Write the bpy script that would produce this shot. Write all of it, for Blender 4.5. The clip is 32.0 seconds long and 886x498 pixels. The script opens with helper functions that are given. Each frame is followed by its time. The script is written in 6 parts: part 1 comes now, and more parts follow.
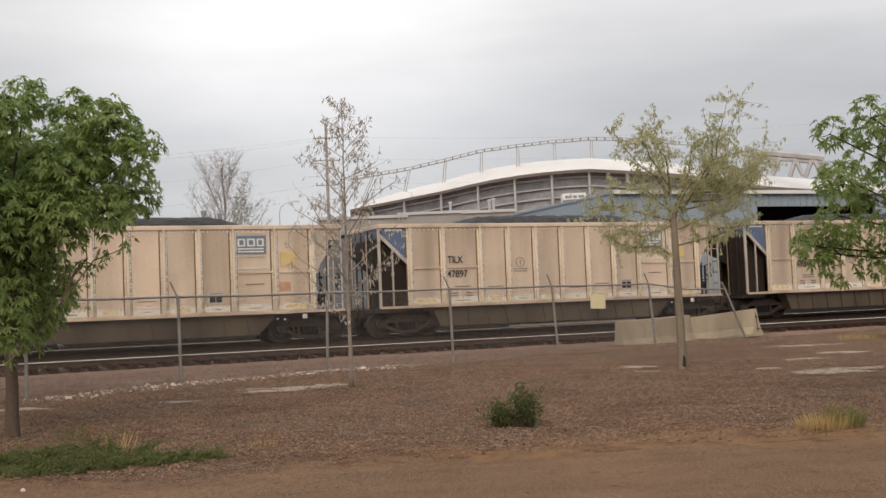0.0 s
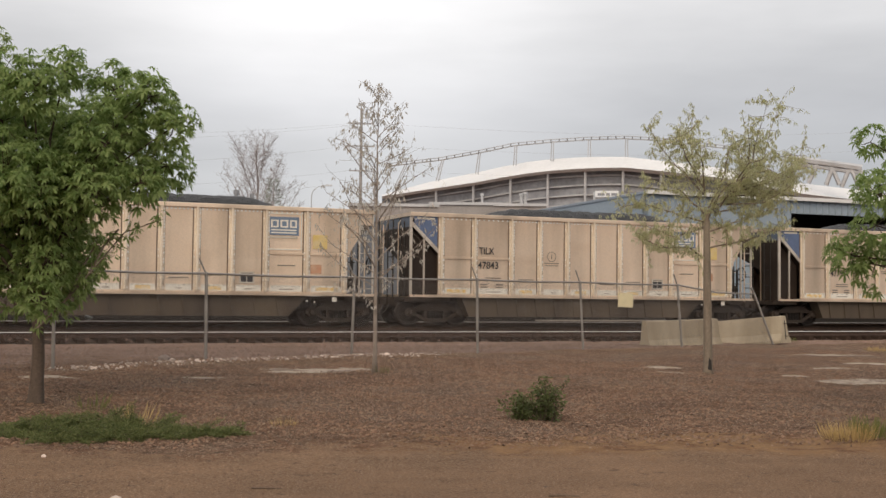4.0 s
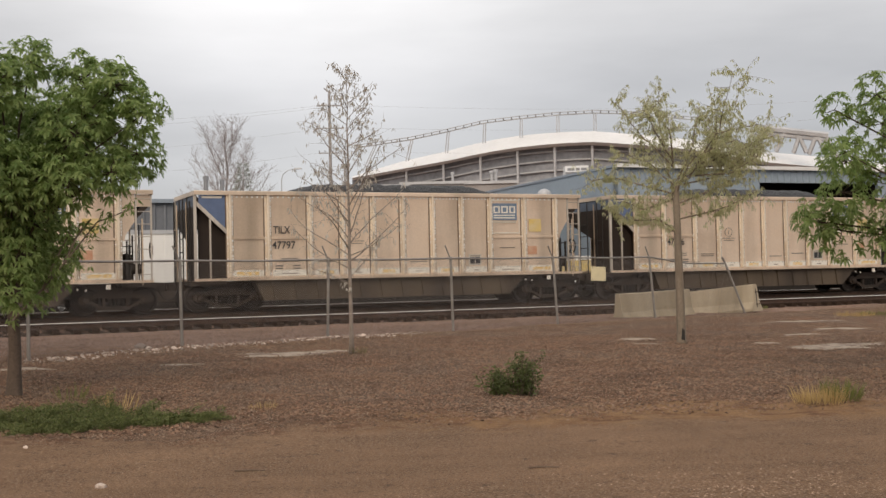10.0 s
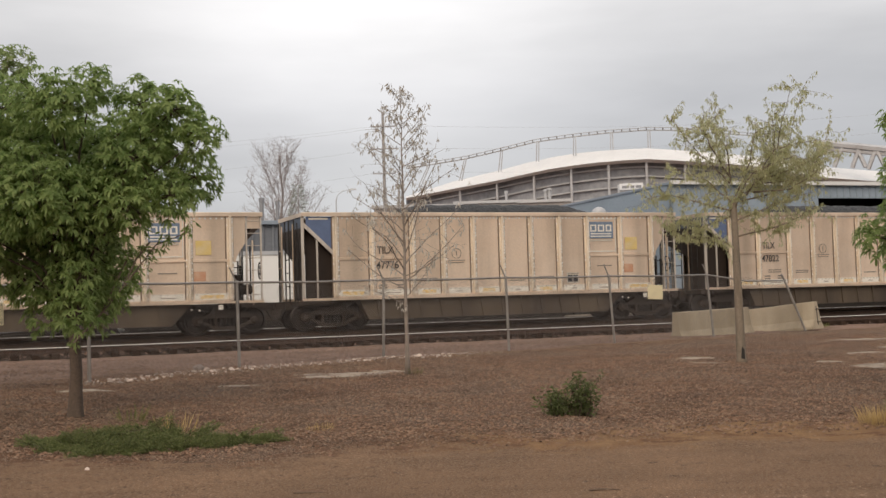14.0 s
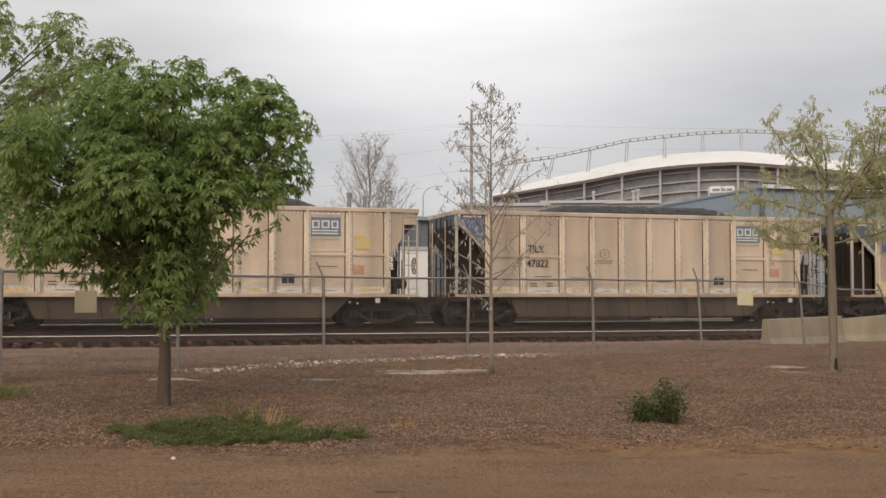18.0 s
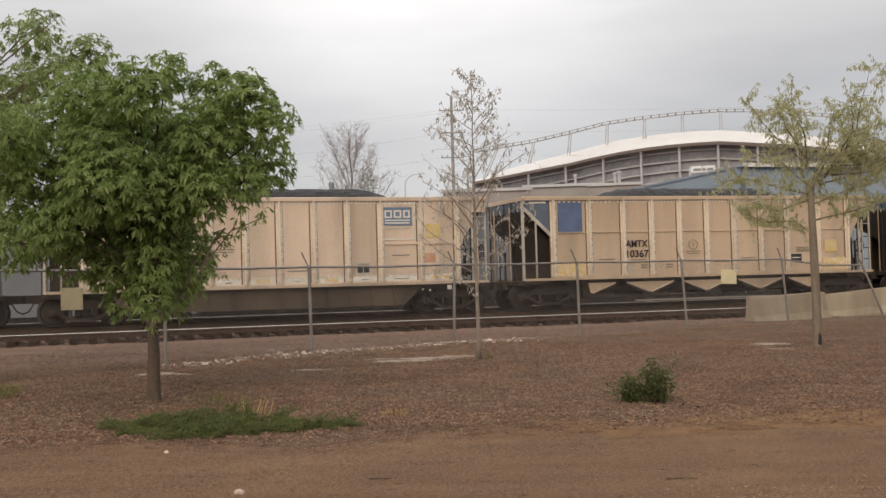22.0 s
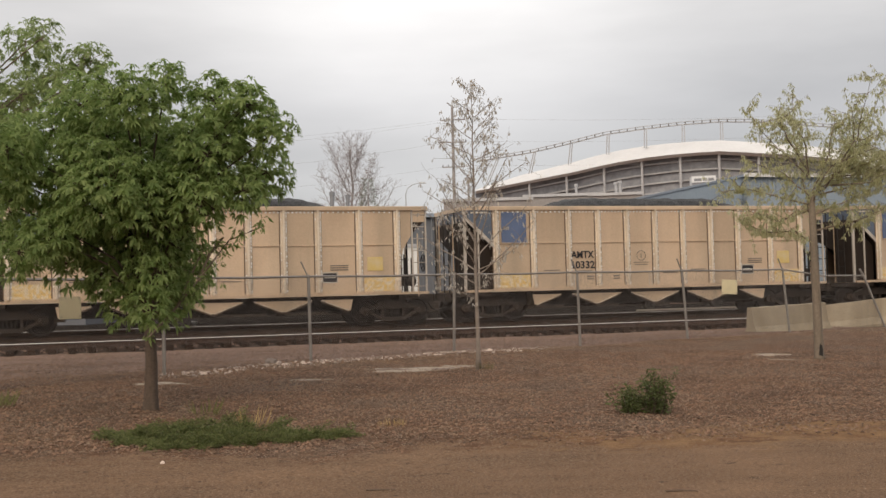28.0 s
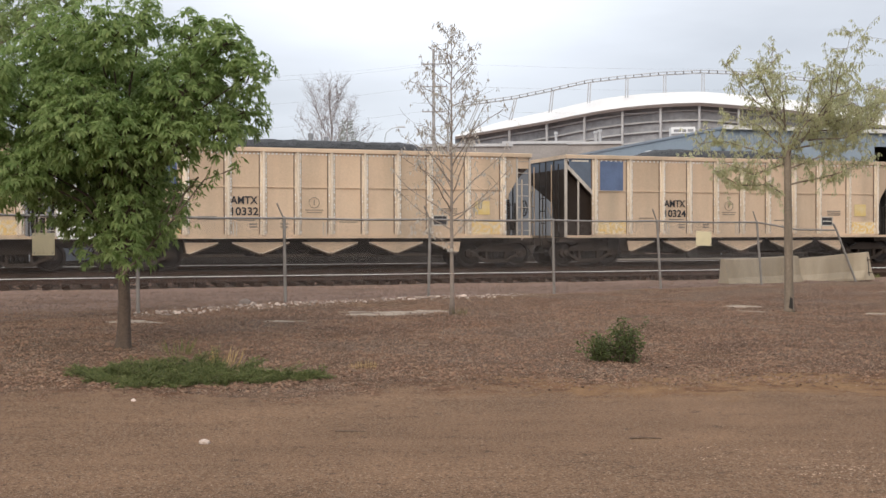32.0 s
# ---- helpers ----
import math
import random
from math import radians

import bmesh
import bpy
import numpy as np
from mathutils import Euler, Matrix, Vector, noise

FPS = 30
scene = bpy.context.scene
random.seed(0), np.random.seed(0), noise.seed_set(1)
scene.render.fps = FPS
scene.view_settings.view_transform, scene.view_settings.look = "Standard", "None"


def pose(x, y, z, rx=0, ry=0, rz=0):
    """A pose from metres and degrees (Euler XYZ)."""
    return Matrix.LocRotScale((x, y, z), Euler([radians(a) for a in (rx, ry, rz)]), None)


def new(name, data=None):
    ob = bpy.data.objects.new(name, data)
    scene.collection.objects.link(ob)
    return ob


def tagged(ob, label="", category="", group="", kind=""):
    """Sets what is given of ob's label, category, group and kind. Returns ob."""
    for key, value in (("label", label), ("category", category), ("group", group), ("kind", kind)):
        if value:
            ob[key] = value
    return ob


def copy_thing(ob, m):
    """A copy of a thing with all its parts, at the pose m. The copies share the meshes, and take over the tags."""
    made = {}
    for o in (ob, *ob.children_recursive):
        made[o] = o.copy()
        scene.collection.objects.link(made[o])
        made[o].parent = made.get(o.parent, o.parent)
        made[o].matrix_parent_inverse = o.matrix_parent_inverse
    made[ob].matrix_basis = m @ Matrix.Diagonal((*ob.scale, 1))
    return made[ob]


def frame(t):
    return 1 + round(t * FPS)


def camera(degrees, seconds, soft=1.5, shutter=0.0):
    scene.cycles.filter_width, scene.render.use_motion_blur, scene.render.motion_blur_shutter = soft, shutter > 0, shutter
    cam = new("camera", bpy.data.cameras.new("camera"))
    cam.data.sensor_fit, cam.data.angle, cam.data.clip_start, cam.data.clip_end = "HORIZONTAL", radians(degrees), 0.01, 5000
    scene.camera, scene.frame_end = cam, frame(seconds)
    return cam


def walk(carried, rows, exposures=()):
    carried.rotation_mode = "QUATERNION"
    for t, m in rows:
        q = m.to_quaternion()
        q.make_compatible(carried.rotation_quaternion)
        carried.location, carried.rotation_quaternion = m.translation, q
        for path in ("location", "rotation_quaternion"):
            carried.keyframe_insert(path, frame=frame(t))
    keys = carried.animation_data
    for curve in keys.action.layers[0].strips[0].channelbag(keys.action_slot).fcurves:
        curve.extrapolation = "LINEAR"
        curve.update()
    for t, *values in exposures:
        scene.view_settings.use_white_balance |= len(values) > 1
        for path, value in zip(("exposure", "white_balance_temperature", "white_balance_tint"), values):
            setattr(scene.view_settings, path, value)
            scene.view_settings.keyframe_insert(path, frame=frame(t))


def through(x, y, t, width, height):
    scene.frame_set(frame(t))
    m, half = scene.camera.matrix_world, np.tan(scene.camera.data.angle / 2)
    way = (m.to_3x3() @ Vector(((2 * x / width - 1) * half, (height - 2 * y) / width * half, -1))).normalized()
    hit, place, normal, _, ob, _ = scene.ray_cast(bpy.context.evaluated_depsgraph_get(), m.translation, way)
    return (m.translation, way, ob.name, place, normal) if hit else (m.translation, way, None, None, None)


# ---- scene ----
# ---------------------------------------------------------------- camera
# World: x to the right, y away from the viewer, z up; z = 0 is the dirt road under the viewer.
cam = camera(42.1, 32.0, soft=1.5)
EYE = 1.6
ROWS = [
    (0, 0.034, -0.043, 0.006, 2.84, 2.31, -3.82), (0.5, 0.020, -0.090, -0.000, 3.08, 1.38, -4.47),
    (1, 0.044, 0.050, -0.029, 2.72, 0.21, -3.04), (1.5, 0.016, -0.016, -0.029, 1.50, 0.49, -3.30),
    (2, -0.002, -0.028, 0.004, 1.94, 0.88, -3.99), (2.5, 0.043, 0.032, -0.017, 2.02, 0.29, -3.23),
    (4.5, 0.022, -0.014, -0.019, 2.51, -0.77, -2.60), (5, -0.007, -0.095, 0.007, 2.69, -0.38, -3.61),
    (5.5, -0.021, -0.089, 0.004, 3.16, -0.25, -4.68), (6, -0.009, -0.017, 0.006, 2.83, -1.58, -3.24),
    (6.5, 0.007, -0.054, -0.010, 2.83, -1.09, -3.54), (7, -0.012, -0.109, -0.013, 2.35, 0.19, -5.89),
    (7.5, -0.014, -0.050, -0.015, 1.94, 0.26, -4.47), (8, 0.001, -0.014, -0.002, 2.63, -0.43, -2.60),
    (8.5, 0.005, -0.088, 0.003, 2.21, 1.31, -4.44), (9, -0.008, -0.078, 0.007, 2.91, 1.72, -4.86),
    (9.5, 0.025, -0.033, -0.022, 2.96, 0.68, -3.37), (10, 0.014, -0.090, -0.026, 1.37, 1.22, -3.81),
    (10.5, -0.029, -0.092, -0.006, 1.64, 2.11, -4.97), (11, -0.020, 0.017, -0.003, 2.89, 1.00, -1.65),
    (11.5, 0.001, -0.006, -0.011, 2.77, 0.75, -1.05), (12, -0.030, -0.067, -0.006, 2.82, 1.97, -3.38),
    (12.5, -0.044, 0.000, -0.001, 3.25, 1.18, -2.34), (13, 0.000, 0.000, -0.000, 2.70, -0.00, -0.00),
    (13.5, -0.001, -0.044, -0.022, 2.45, 1.46, -1.12), (15.5, -0.024, -0.038, 0.029, 2.31, 2.04, -0.83),
    (16, -0.013, -0.005, 0.027, 2.84, 2.00, -1.00), (16.5, -0.025, 0.032, 0.017, 3.03, 0.63, 2.24),
    (17, -0.027, -0.014, 0.029, 2.89, 1.58, 2.46), (17.5, -0.057, -0.010, 0.023, 2.88, 1.41, 1.19),
    (18, -0.038, 0.059, 0.010, 2.34, -0.04, 3.06), (18.5, -0.031, 0.044, 0.018, 1.87, 0.59, 3.29),
    (19, -0.051, -0.018, 0.017, 1.68, 2.09, 0.78), (19.5, -0.051, 0.037, 0.017, 1.73, 1.27, 1.75),
    (20, -0.030, 0.053, 0.024, 2.07, 0.57, 2.75), (20.5, -0.028, -0.012, 0.027, 2.49, 1.93, 0.79),
    (21, -0.051, 0.001, 0.007, 2.54, 1.83, 0.44), (21.5, -0.030, 0.038, 0.019, 2.22, 0.53, 2.29),
    (22, -0.060, -0.016, 0.010, 1.68, 1.59, 2.29), (22.5, -0.083, 0.011, 0.013, 1.49, 1.59, 2.80),
    (23, -0.035, 0.051, 0.015, 1.65, 0.71, 3.57), (23.5, -0.061, 0.053, 0.016, 1.26, 1.20, 3.91),
    (24, -0.067, -0.014, 0.030, 2.09, 1.85, 2.99), (24.5, -0.058, 0.048, 0.020, 2.08, 0.71, 2.97),
    (25, -0.030, 0.022, 0.020, 1.97, -0.00, 2.85), (25.5, -0.040, -0.046, 0.031, 2.00, 1.87, 1.61),
    (27.5, -0.055, -0.026, 0.022, 2.61, 2.31, 1.07), (28, -0.040, 0.051, 0.016, 2.15, 1.46, 2.33),
    (28.5, -0.009, 0.058, 0.008, 1.93, 0.94, 3.05), (29, -0.031, -0.034, -0.007, -1.11, 0.58, 0.24),
    (29.5, -0.039, 0.013, 0.002, -2.14, 0.45, 0.53), (30, 0.018, 0.014, 0.038, -1.69, 0.15, 1.45),
    (30.5, -0.014, -0.025, 0.034, -1.61, 0.09, 0.14), (31, -0.053, -0.023, 0.029, -1.90, 0.82, -0.04),
    (31.5, -0.018, 0.030, 0.032, -0.73, 0.19, 1.19), (32, 0.003, 0.016, 0.019, -0.60, 0.13, 1.21),
]
EXPOSURES = [(0.0, 0.03, 6680, 11), (16.0, 0.0, 6720, 11.5), (28.8, 0.0, 6800, 11.5), (29.2, 0.1, 6700, 11), (29.9, 0.46, 5920, 10), (31.0, 0.5, 6080, 10), (32.0, 0.36, 6180, 10)]
walk(cam, [(t, pose(x, y, EYE + z, 90 + pitch, roll, yaw)) for t, x, y, z, pitch, roll, yaw in ROWS], EXPOSURES)
# ---------------------------------------------------------------- daylight: a bright overcast sky
SUN_AZ, SUN_EL = radians(195), radians(33)


def sky():
    w = bpy.data.worlds.new("overcast_sky")
    scene.world = w
    w.use_nodes = True
    nt = w.node_tree
    n, l = nt.nodes, nt.links
    n.clear()
    out, bg = n.new("ShaderNodeOutputWorld"), n.new("ShaderNodeBackground")
    tc = n.new("ShaderNodeTexCoord")
    sep = n.new("ShaderNodeSeparateXYZ")
    l.new(tc.outputs["Generated"], sep.inputs[0])
    # brightness of the cloud deck by height over the horizon
    ramp = n.new("ShaderNodeValToRGB")
    el = ramp.color_ramp.elements
    el[0].position, el[0].color = 0.0, (0.39, 0.395, 0.42, 1)
    el[1].position, el[1].color = 1.0, (0.92, 0.91, 0.90, 1)
    for p, c in ((0.10, (0.425, 0.43, 0.45)), (0.16, (0.49, 0.493, 0.51)), (0.225, (0.68, 0.68, 0.685)), (0.40, (0.80, 0.795, 0.79))):
        e = el.new(p)
        e.color = (*c, 1)
    l.new(sep.outputs["Z"], ramp.inputs[0])
    # soft cloud masses, flattened towards the horizon
    mp = n.new("ShaderNodeMapping")
    mp.inputs["Scale"].default_value = (1.6, 1.6, 6.5)
    l.new(tc.outputs["Generated"], mp.inputs[0])
    noi = n.new("ShaderNodeTexNoise")
    noi.inputs["Scale"].default_value, noi.inputs["Detail"].default_value = 2.4, 5.0
    noi.inputs["Roughness"].default_value = 0.5
    l.new(mp.outputs[0], noi.inputs["Vector"])
    cr = n.new("ShaderNodeMapRange")
    cr.inputs["From Min"].default_value, cr.inputs["From Max"].default_value = 0.3, 0.7
    cr.inputs["To Min"].default_value, cr.inputs["To Max"].default_value = 0.88, 1.12
    l.new(noi.outputs["Fac"], cr.inputs["Value"])
    mul = n.new("ShaderNodeMix")
    mul.data_type, mul.blend_type = "RGBA", "MULTIPLY"
    mul.inputs["Factor"].default_value = 1.0
    l.new(ramp.outputs["Color"], mul.inputs["A"])
    l.new(cr.outputs["Result"], mul.inputs["B"])
    # the thin place in the clouds, where the light breaks through
    d = n.new("ShaderNodeVectorMath")
    d.operation = "DOT_PRODUCT"
    az, e = radians(-1.8), radians(14.8)
    d.inputs[1].default_value = (math.sin(az) * math.cos(e), math.cos(az) * math.cos(e), math.sin(e))
    nrm = n.new("ShaderNodeVectorMath")
    nrm.operation = "NORMALIZE"
    l.new(tc.outputs["Generated"], nrm.inputs[0])
    l.new(nrm.outputs[0], d.inputs[0])
    gl = n.new("ShaderNodeMapRange")
    bell = n.new("ShaderNodeMath")
    bell.operation = "POWER"
    bell.inputs[1].default_value = 2.6
    gl.inputs["From Min"].default_value, gl.inputs["From Max"].default_value = math.cos(radians(19)), 1.0
    gl.inputs["To Min"].default_value, gl.inputs["To Max"].default_value = 0.0, 1.0
    l.new(d.outputs["Value"], gl.inputs["Value"])
    l.new(gl.outputs["Result"], bell.inputs[0])
    thin = n.new("ShaderNodeMath")
    thin.operation = "MULTIPLY"
    thin.inputs[1].default_value = 0.30
    l.new(bell.outputs[0], thin.inputs[0])
    add = n.new("ShaderNodeMix")
    add.data_type, add.blend_type = "RGBA", "ADD"
    add.inputs["Factor"].default_value = 1.0
    l.new(mul.outputs["Result"], add.inputs["A"])
    l.new(thin.outputs[0], add.inputs["B"])
    # a little of the clear sky's colour shows through the cloud
    st = n.new("ShaderNodeTexSky")
    st.sky_type, st.sun_disc = "NISHITA", False
    st.sun_elevation, st.sun_rotation = SUN_EL, SUN_AZ
    mix = n.new("ShaderNodeMix")
    mix.data_type, mix.blend_type = "RGBA", "ADD"
    mix.inputs["Factor"].default_value = 0.012
    l.new(add.outputs["Result"], mix.inputs["A"])
    l.new(st.outputs[0], mix.inputs["B"])
    l.new(mix.outputs["Result"], bg.inputs["Color"])
    bg.inputs["Strength"].default_value = 1.0
    l.new(bg.outputs[0], out.inputs[0])


sky()
sun = new("sun", bpy.data.lights.new("sun", "SUN"))
sun.data.energy, sun.data.angle, sun.data.color = 1.68, radians(40), (1.0, 0.84, 0.66)
sd = Vector((math.sin(SUN_AZ) * math.cos(SUN_EL), math.cos(SUN_AZ) * math.cos(SUN_EL), math.sin(SUN_EL)))
sun.rotation_euler = sd.to_track_quat("Z", "Y").to_euler()
sun.location = (0, -20, 40)
# ---------------------------------------------------------------- materials
MATS = {}


def mat(name, col, rough=0.8, metal=0.0, vary=0.18, scale=3.0, fine=40.0, bump=0.15, col2=None, tint=0.0, spec=None, blot=None, streak=False, dist=0.01, wave=0.0):
    """A surface with broad stains and fine grain. col2: the stain's colour; tint: how far single pieces differ; streak: stains run down."""
    if name in MATS:
        return MATS[name]
    m = bpy.data.materials.new(name)
    m.use_nodes = True
    nt = m.node_tree
    n, l = nt.nodes, nt.links
    b = n["Principled BSDF"]
    tc = n.new("ShaderNodeTexCoord")
    src = tc.outputs["Object"]
    if streak:
        mp = n.new("ShaderNodeMapping")
        mp.inputs["Scale"].default_value = (1.0, 1.0, 0.12)
        l.new(src, mp.inputs[0])
        broad_src = mp.outputs[0]
    else:
        broad_src = src
    n1, n2 = n.new("ShaderNodeTexNoise"), n.new("ShaderNodeTexNoise")
    n1.inputs["Scale"].default_value, n1.inputs["Detail"].default_value = scale, 6.0
    n2.inputs["Scale"].default_value, n2.inputs["Detail"].default_value = fine, 4.0
    l.new(broad_src, n1.inputs["Vector"])
    l.new(src, n2.inputs["Vector"])
    r1 = n.new("ShaderNodeMapRange")
    lo, hi = blot or (0.35, 0.68)
    r1.inputs["From Min"].default_value, r1.inputs["From Max"].default_value = lo, hi
    l.new(n1.outputs["Fac"], r1.inputs["Value"])
    mx = n.new("ShaderNodeMix")
    mx.data_type = "RGBA"
    c2 = col2 or tuple(c * (1 - 2 * vary) for c in col)
    mx.inputs["A"].default_value, mx.inputs["B"].default_value = (*col, 1), (*c2, 1)
    l.new(r1.outputs["Result"], mx.inputs["Factor"])
    r2 = n.new("ShaderNodeMapRange")
    r2.inputs["From Min"].default_value, r2.inputs["From Max"].default_value = 0.25, 0.75
    r2.inputs["To Min"].default_value, r2.inputs["To Max"].default_value = 1 - vary, 1 + vary
    l.new(n2.outputs["Fac"], r2.inputs["Value"])
    mg = n.new("ShaderNodeMix")
    mg.data_type, mg.blend_type = "RGBA", "MULTIPLY"
    mg.inputs["Factor"].default_value = 1.0
    l.new(mx.outputs["Result"], mg.inputs["A"])
    l.new(r2.outputs["Result"], mg.inputs["B"])
    last = mg.outputs["Result"]
    if tint:
        for node, sock in ((n.new("ShaderNodeObjectInfo"), "Random"), (n.new("ShaderNodeNewGeometry"), "Random Per Island")):
            r3 = n.new("ShaderNodeMapRange")
            r3.inputs["To Min"].default_value, r3.inputs["To Max"].default_value = 1 - tint, 1 + tint
            l.new(node.outputs[sock], r3.inputs["Value"])
            mt = n.new("ShaderNodeMix")
            mt.data_type, mt.blend_type = "RGBA", "MULTIPLY"
            mt.inputs["Factor"].default_value = 1.0
            l.new(last, mt.inputs["A"])
            l.new(r3.outputs["Result"], mt.inputs["B"])
            last = mt.outputs["Result"]
    l.new(last, b.inputs["Base Color"])
    b.inputs["Roughness"].default_value, b.inputs["Metallic"].default_value = rough, metal
    if spec is not None:
        b.inputs["Specular IOR Level"].default_value = spec
    if bump:
        bp = n.new("ShaderNodeBump")
        bp.inputs["Strength"].default_value, bp.inputs["Distance"].default_value = bump, dist
        l.new(n2.outputs["Fac"], bp.inputs["Height"])
        if wave:
            # broad buckles in thin sheet
            n3, b3 = n.new("ShaderNodeTexNoise"), n.new("ShaderNodeBump")
            n3.inputs["Scale"].default_value, n3.inputs["Detail"].default_value = 0.7, 1.0
            l.new(src, n3.inputs["Vector"])
            b3.inputs["Strength"].default_value, b3.inputs["Distance"].default_value = 1.0, wave
            l.new(n3.outputs["Fac"], b3.inputs["Height"])
            l.new(b3.outputs[0], bp.inputs["Normal"])
        l.new(bp.outputs[0], b.inputs["Normal"])
    MATS[name] = m
    return m


def leaf_mat(name, col, col2, through=0.35):
    """Leaves: two tones, leaf by leaf, with light shining through."""
    m = bpy.data.materials.new(name)
    m.use_nodes = True
    nt = m.node_tree
    n, l = nt.nodes, nt.links
    b = n["Principled BSDF"]
    g = n.new("ShaderNodeNewGeometry")
    mx = n.new("ShaderNodeMix")
    mx.data_type = "RGBA"
    mx.inputs["A"].default_value, mx.inputs["B"].default_value = (*col, 1), (*col2, 1)
    l.new(g.outputs["Random Per Island"], mx.inputs["Factor"])
    l.new(mx.outputs["Result"], b.inputs["Base Color"])
    b.inputs["Roughness"].default_value = 0.6
    b.inputs["Specular IOR Level"].default_value = 0.35
    tr, ad, out = n.new("ShaderNodeBsdfTranslucent"), n.new("ShaderNodeMixShader"), n["Material Output"]
    l.new(mx.outputs["Result"], tr.inputs["Color"])
    ad.inputs[0].default_value = through
    l.new(b.outputs[0], ad.inputs[1])
    l.new(tr.outputs[0], ad.inputs[2])
    l.new(ad.outputs[0], out.inputs["Surface"])
    return m


M_CREAM = mat("weathered_aluminium", (0.83, 0.66, 0.505), 0.36, 0.72, 0.07, 0.9, 24, 0.05, wave=0.035, col2=(0.46, 0.365, 0.275), streak=True, tint=0.08, blot=(0.40, 0.82))
M_CREAM2 = mat("cream_paint", (0.69, 0.522, 0.368), 0.40, 0.55, 0.07, 0.9, 24, 0.05, wave=0.03, col2=(0.45, 0.355, 0.255), streak=True, tint=0.08, blot=(0.40, 0.82))
# base lightened to paint highlights at the panel edges; the streaks are grime
M_RIB = mat("highlit_grimy_stiffener", (0.74, 0.645, 0.52), 0.42, 0.3, 0.15, 4.0, 30, 0.1, col2=(0.50, 0.405, 0.31), streak=True, tint=0.08)
# rivets coloured near white so that they carry their glints
M_RIVET = mat("rivet_with_glint", (0.86, 0.85, 0.82), 0.5, 0.0, 0.1, 6.0, 40, 0.0)
# dark tone holds coal dust and the shade of the train
M_BALLAST2 = mat("coal_and_shade_dark_ballast", (0.066, 0.048, 0.038), 0.95, 0.0, 0.3, 2.0, 22, 0.6, tint=0.2, dist=0.03, spec=0.05)
M_GRIME = mat("grimy_underframe_steel", (0.053, 0.038, 0.029), 0.75, 0.2, 0.2, 2.0, 30, 0.15)
M_LOWER = mat("dusty_brown_sheet", (0.115, 0.088, 0.062), 0.7, 0.1, 0.12, 1.0, 30, 0.1, col2=(0.06, 0.046, 0.036), streak=True)
M_DARK = mat("sooty_black_steel", (0.035, 0.03, 0.027), 0.7, 0.2, 0.2, 3.0, 40, 0.15)
M_SLOPE = mat("rusty_slope_and_recess_shade", (0.04, 0.027, 0.02), 0.65, 0.3, 0.2, 1.5, 30, 0.1)
M_BLUE = mat("faded_blue_paint", (0.11, 0.155, 0.27), 0.5, 0.1, 0.12, 2.0, 30, 0.05)
# shadow colour beside the ribs, also grime on the hopper lips
M_SHADEGRIME = mat("rib_shade_and_lip_grime", (0.18, 0.125, 0.085), 0.8, 0.0, 0.25, 3.0, 30, 0.0, streak=True)
M_POST = mat("worn_grey_post_paint", (0.50, 0.46, 0.41), 0.6, 0.1, 0.15, 4.0, 30, 0.05, col2=(0.32, 0.28, 0.24), streak=True)
M_FADED = mat("dusty_pale_panel", (0.56, 0.53, 0.47), 0.55, 0.0, 0.12, 2.5, 30, 0.03, col2=(0.44, 0.38, 0.31))
M_LOGO = mat("blue_sign_paint", (0.15, 0.205, 0.29), 0.5, 0.0, 0.08, 3.0, 40, 0.03)
M_WHITE = mat("dusty_white_paint", (0.72, 0.69, 0.62), 0.55, 0.0, 0.06, 3.0, 40, 0.03)
M_YELLOW = mat("yellow_paint", (0.58, 0.43, 0.15), 0.55, 0.0, 0.1, 3.0, 40, 0.03, col2=(0.58, 0.47, 0.27))
M_AMBER = mat("worn_amber_stripe", (0.66, 0.44, 0.14), 0.55, 0.0, 0.12, 9.0, 40, 0.03, col2=(0.66, 0.57, 0.42), blot=(0.38, 0.60))
M_ORANGE = mat("faded_orange_paint", (0.45, 0.22, 0.13), 0.55, 0.0, 0.1, 3.0, 40, 0.03, col2=(0.52, 0.36, 0.25))
M_BLACK = mat("black_stencil_paint", (0.025, 0.025, 0.03), 0.6, 0.0, 0.1, 3.0, 40, 0.0)
M_COAL = mat("coal", (0.012, 0.012, 0.013), 0.6, 0.0, 0.4, 4.0, 14.0, 0.8, dist=0.06)
M_WHEEL = mat("wheel_steel", (0.055, 0.045, 0.04), 0.5, 0.6, 0.15, 4.0, 40, 0.1)
M_RAILTOP = mat("polished_rail_head", (0.85, 0.79, 0.72), 0.32, 1.0, 0.05, 8.0, 60, 0.02)
M_RUST = mat("rusty_rail_web", (0.075, 0.045, 0.032), 0.8, 0.3, 0.2, 6.0, 60, 0.2)
M_TIE = mat("creosoted_tie", (0.05, 0.034, 0.026), 0.9, 0.0, 0.25, 3.0, 30, 0.4, tint=0.2, spec=0.05)
M_BALLAST = mat("ballast_stone", (0.29, 0.195, 0.15), 0.95, 0.0, 0.25, 6.0, 25, 0.6, tint=0.25, dist=0.03)
M_CONC = mat("stained_concrete", (0.40, 0.34, 0.25), 0.9, 0.0, 0.1, 2.0, 35, 0.25, col2=(0.29, 0.24, 0.17), streak=True)
M_GALV = mat("galvanised_steel", (0.30, 0.28, 0.26), 0.55, 0.6, 0.12, 5.0, 40, 0.05)
M_WIRE = mat("galvanised_wire", (0.22, 0.20, 0.19), 0.6, 0.5, 0.1, 5.0, 40, 0.0)
M_SIGN = mat("blank_cream_sign", (0.75, 0.66, 0.42), 0.5, 0.0, 0.06, 4.0, 30, 0.02)
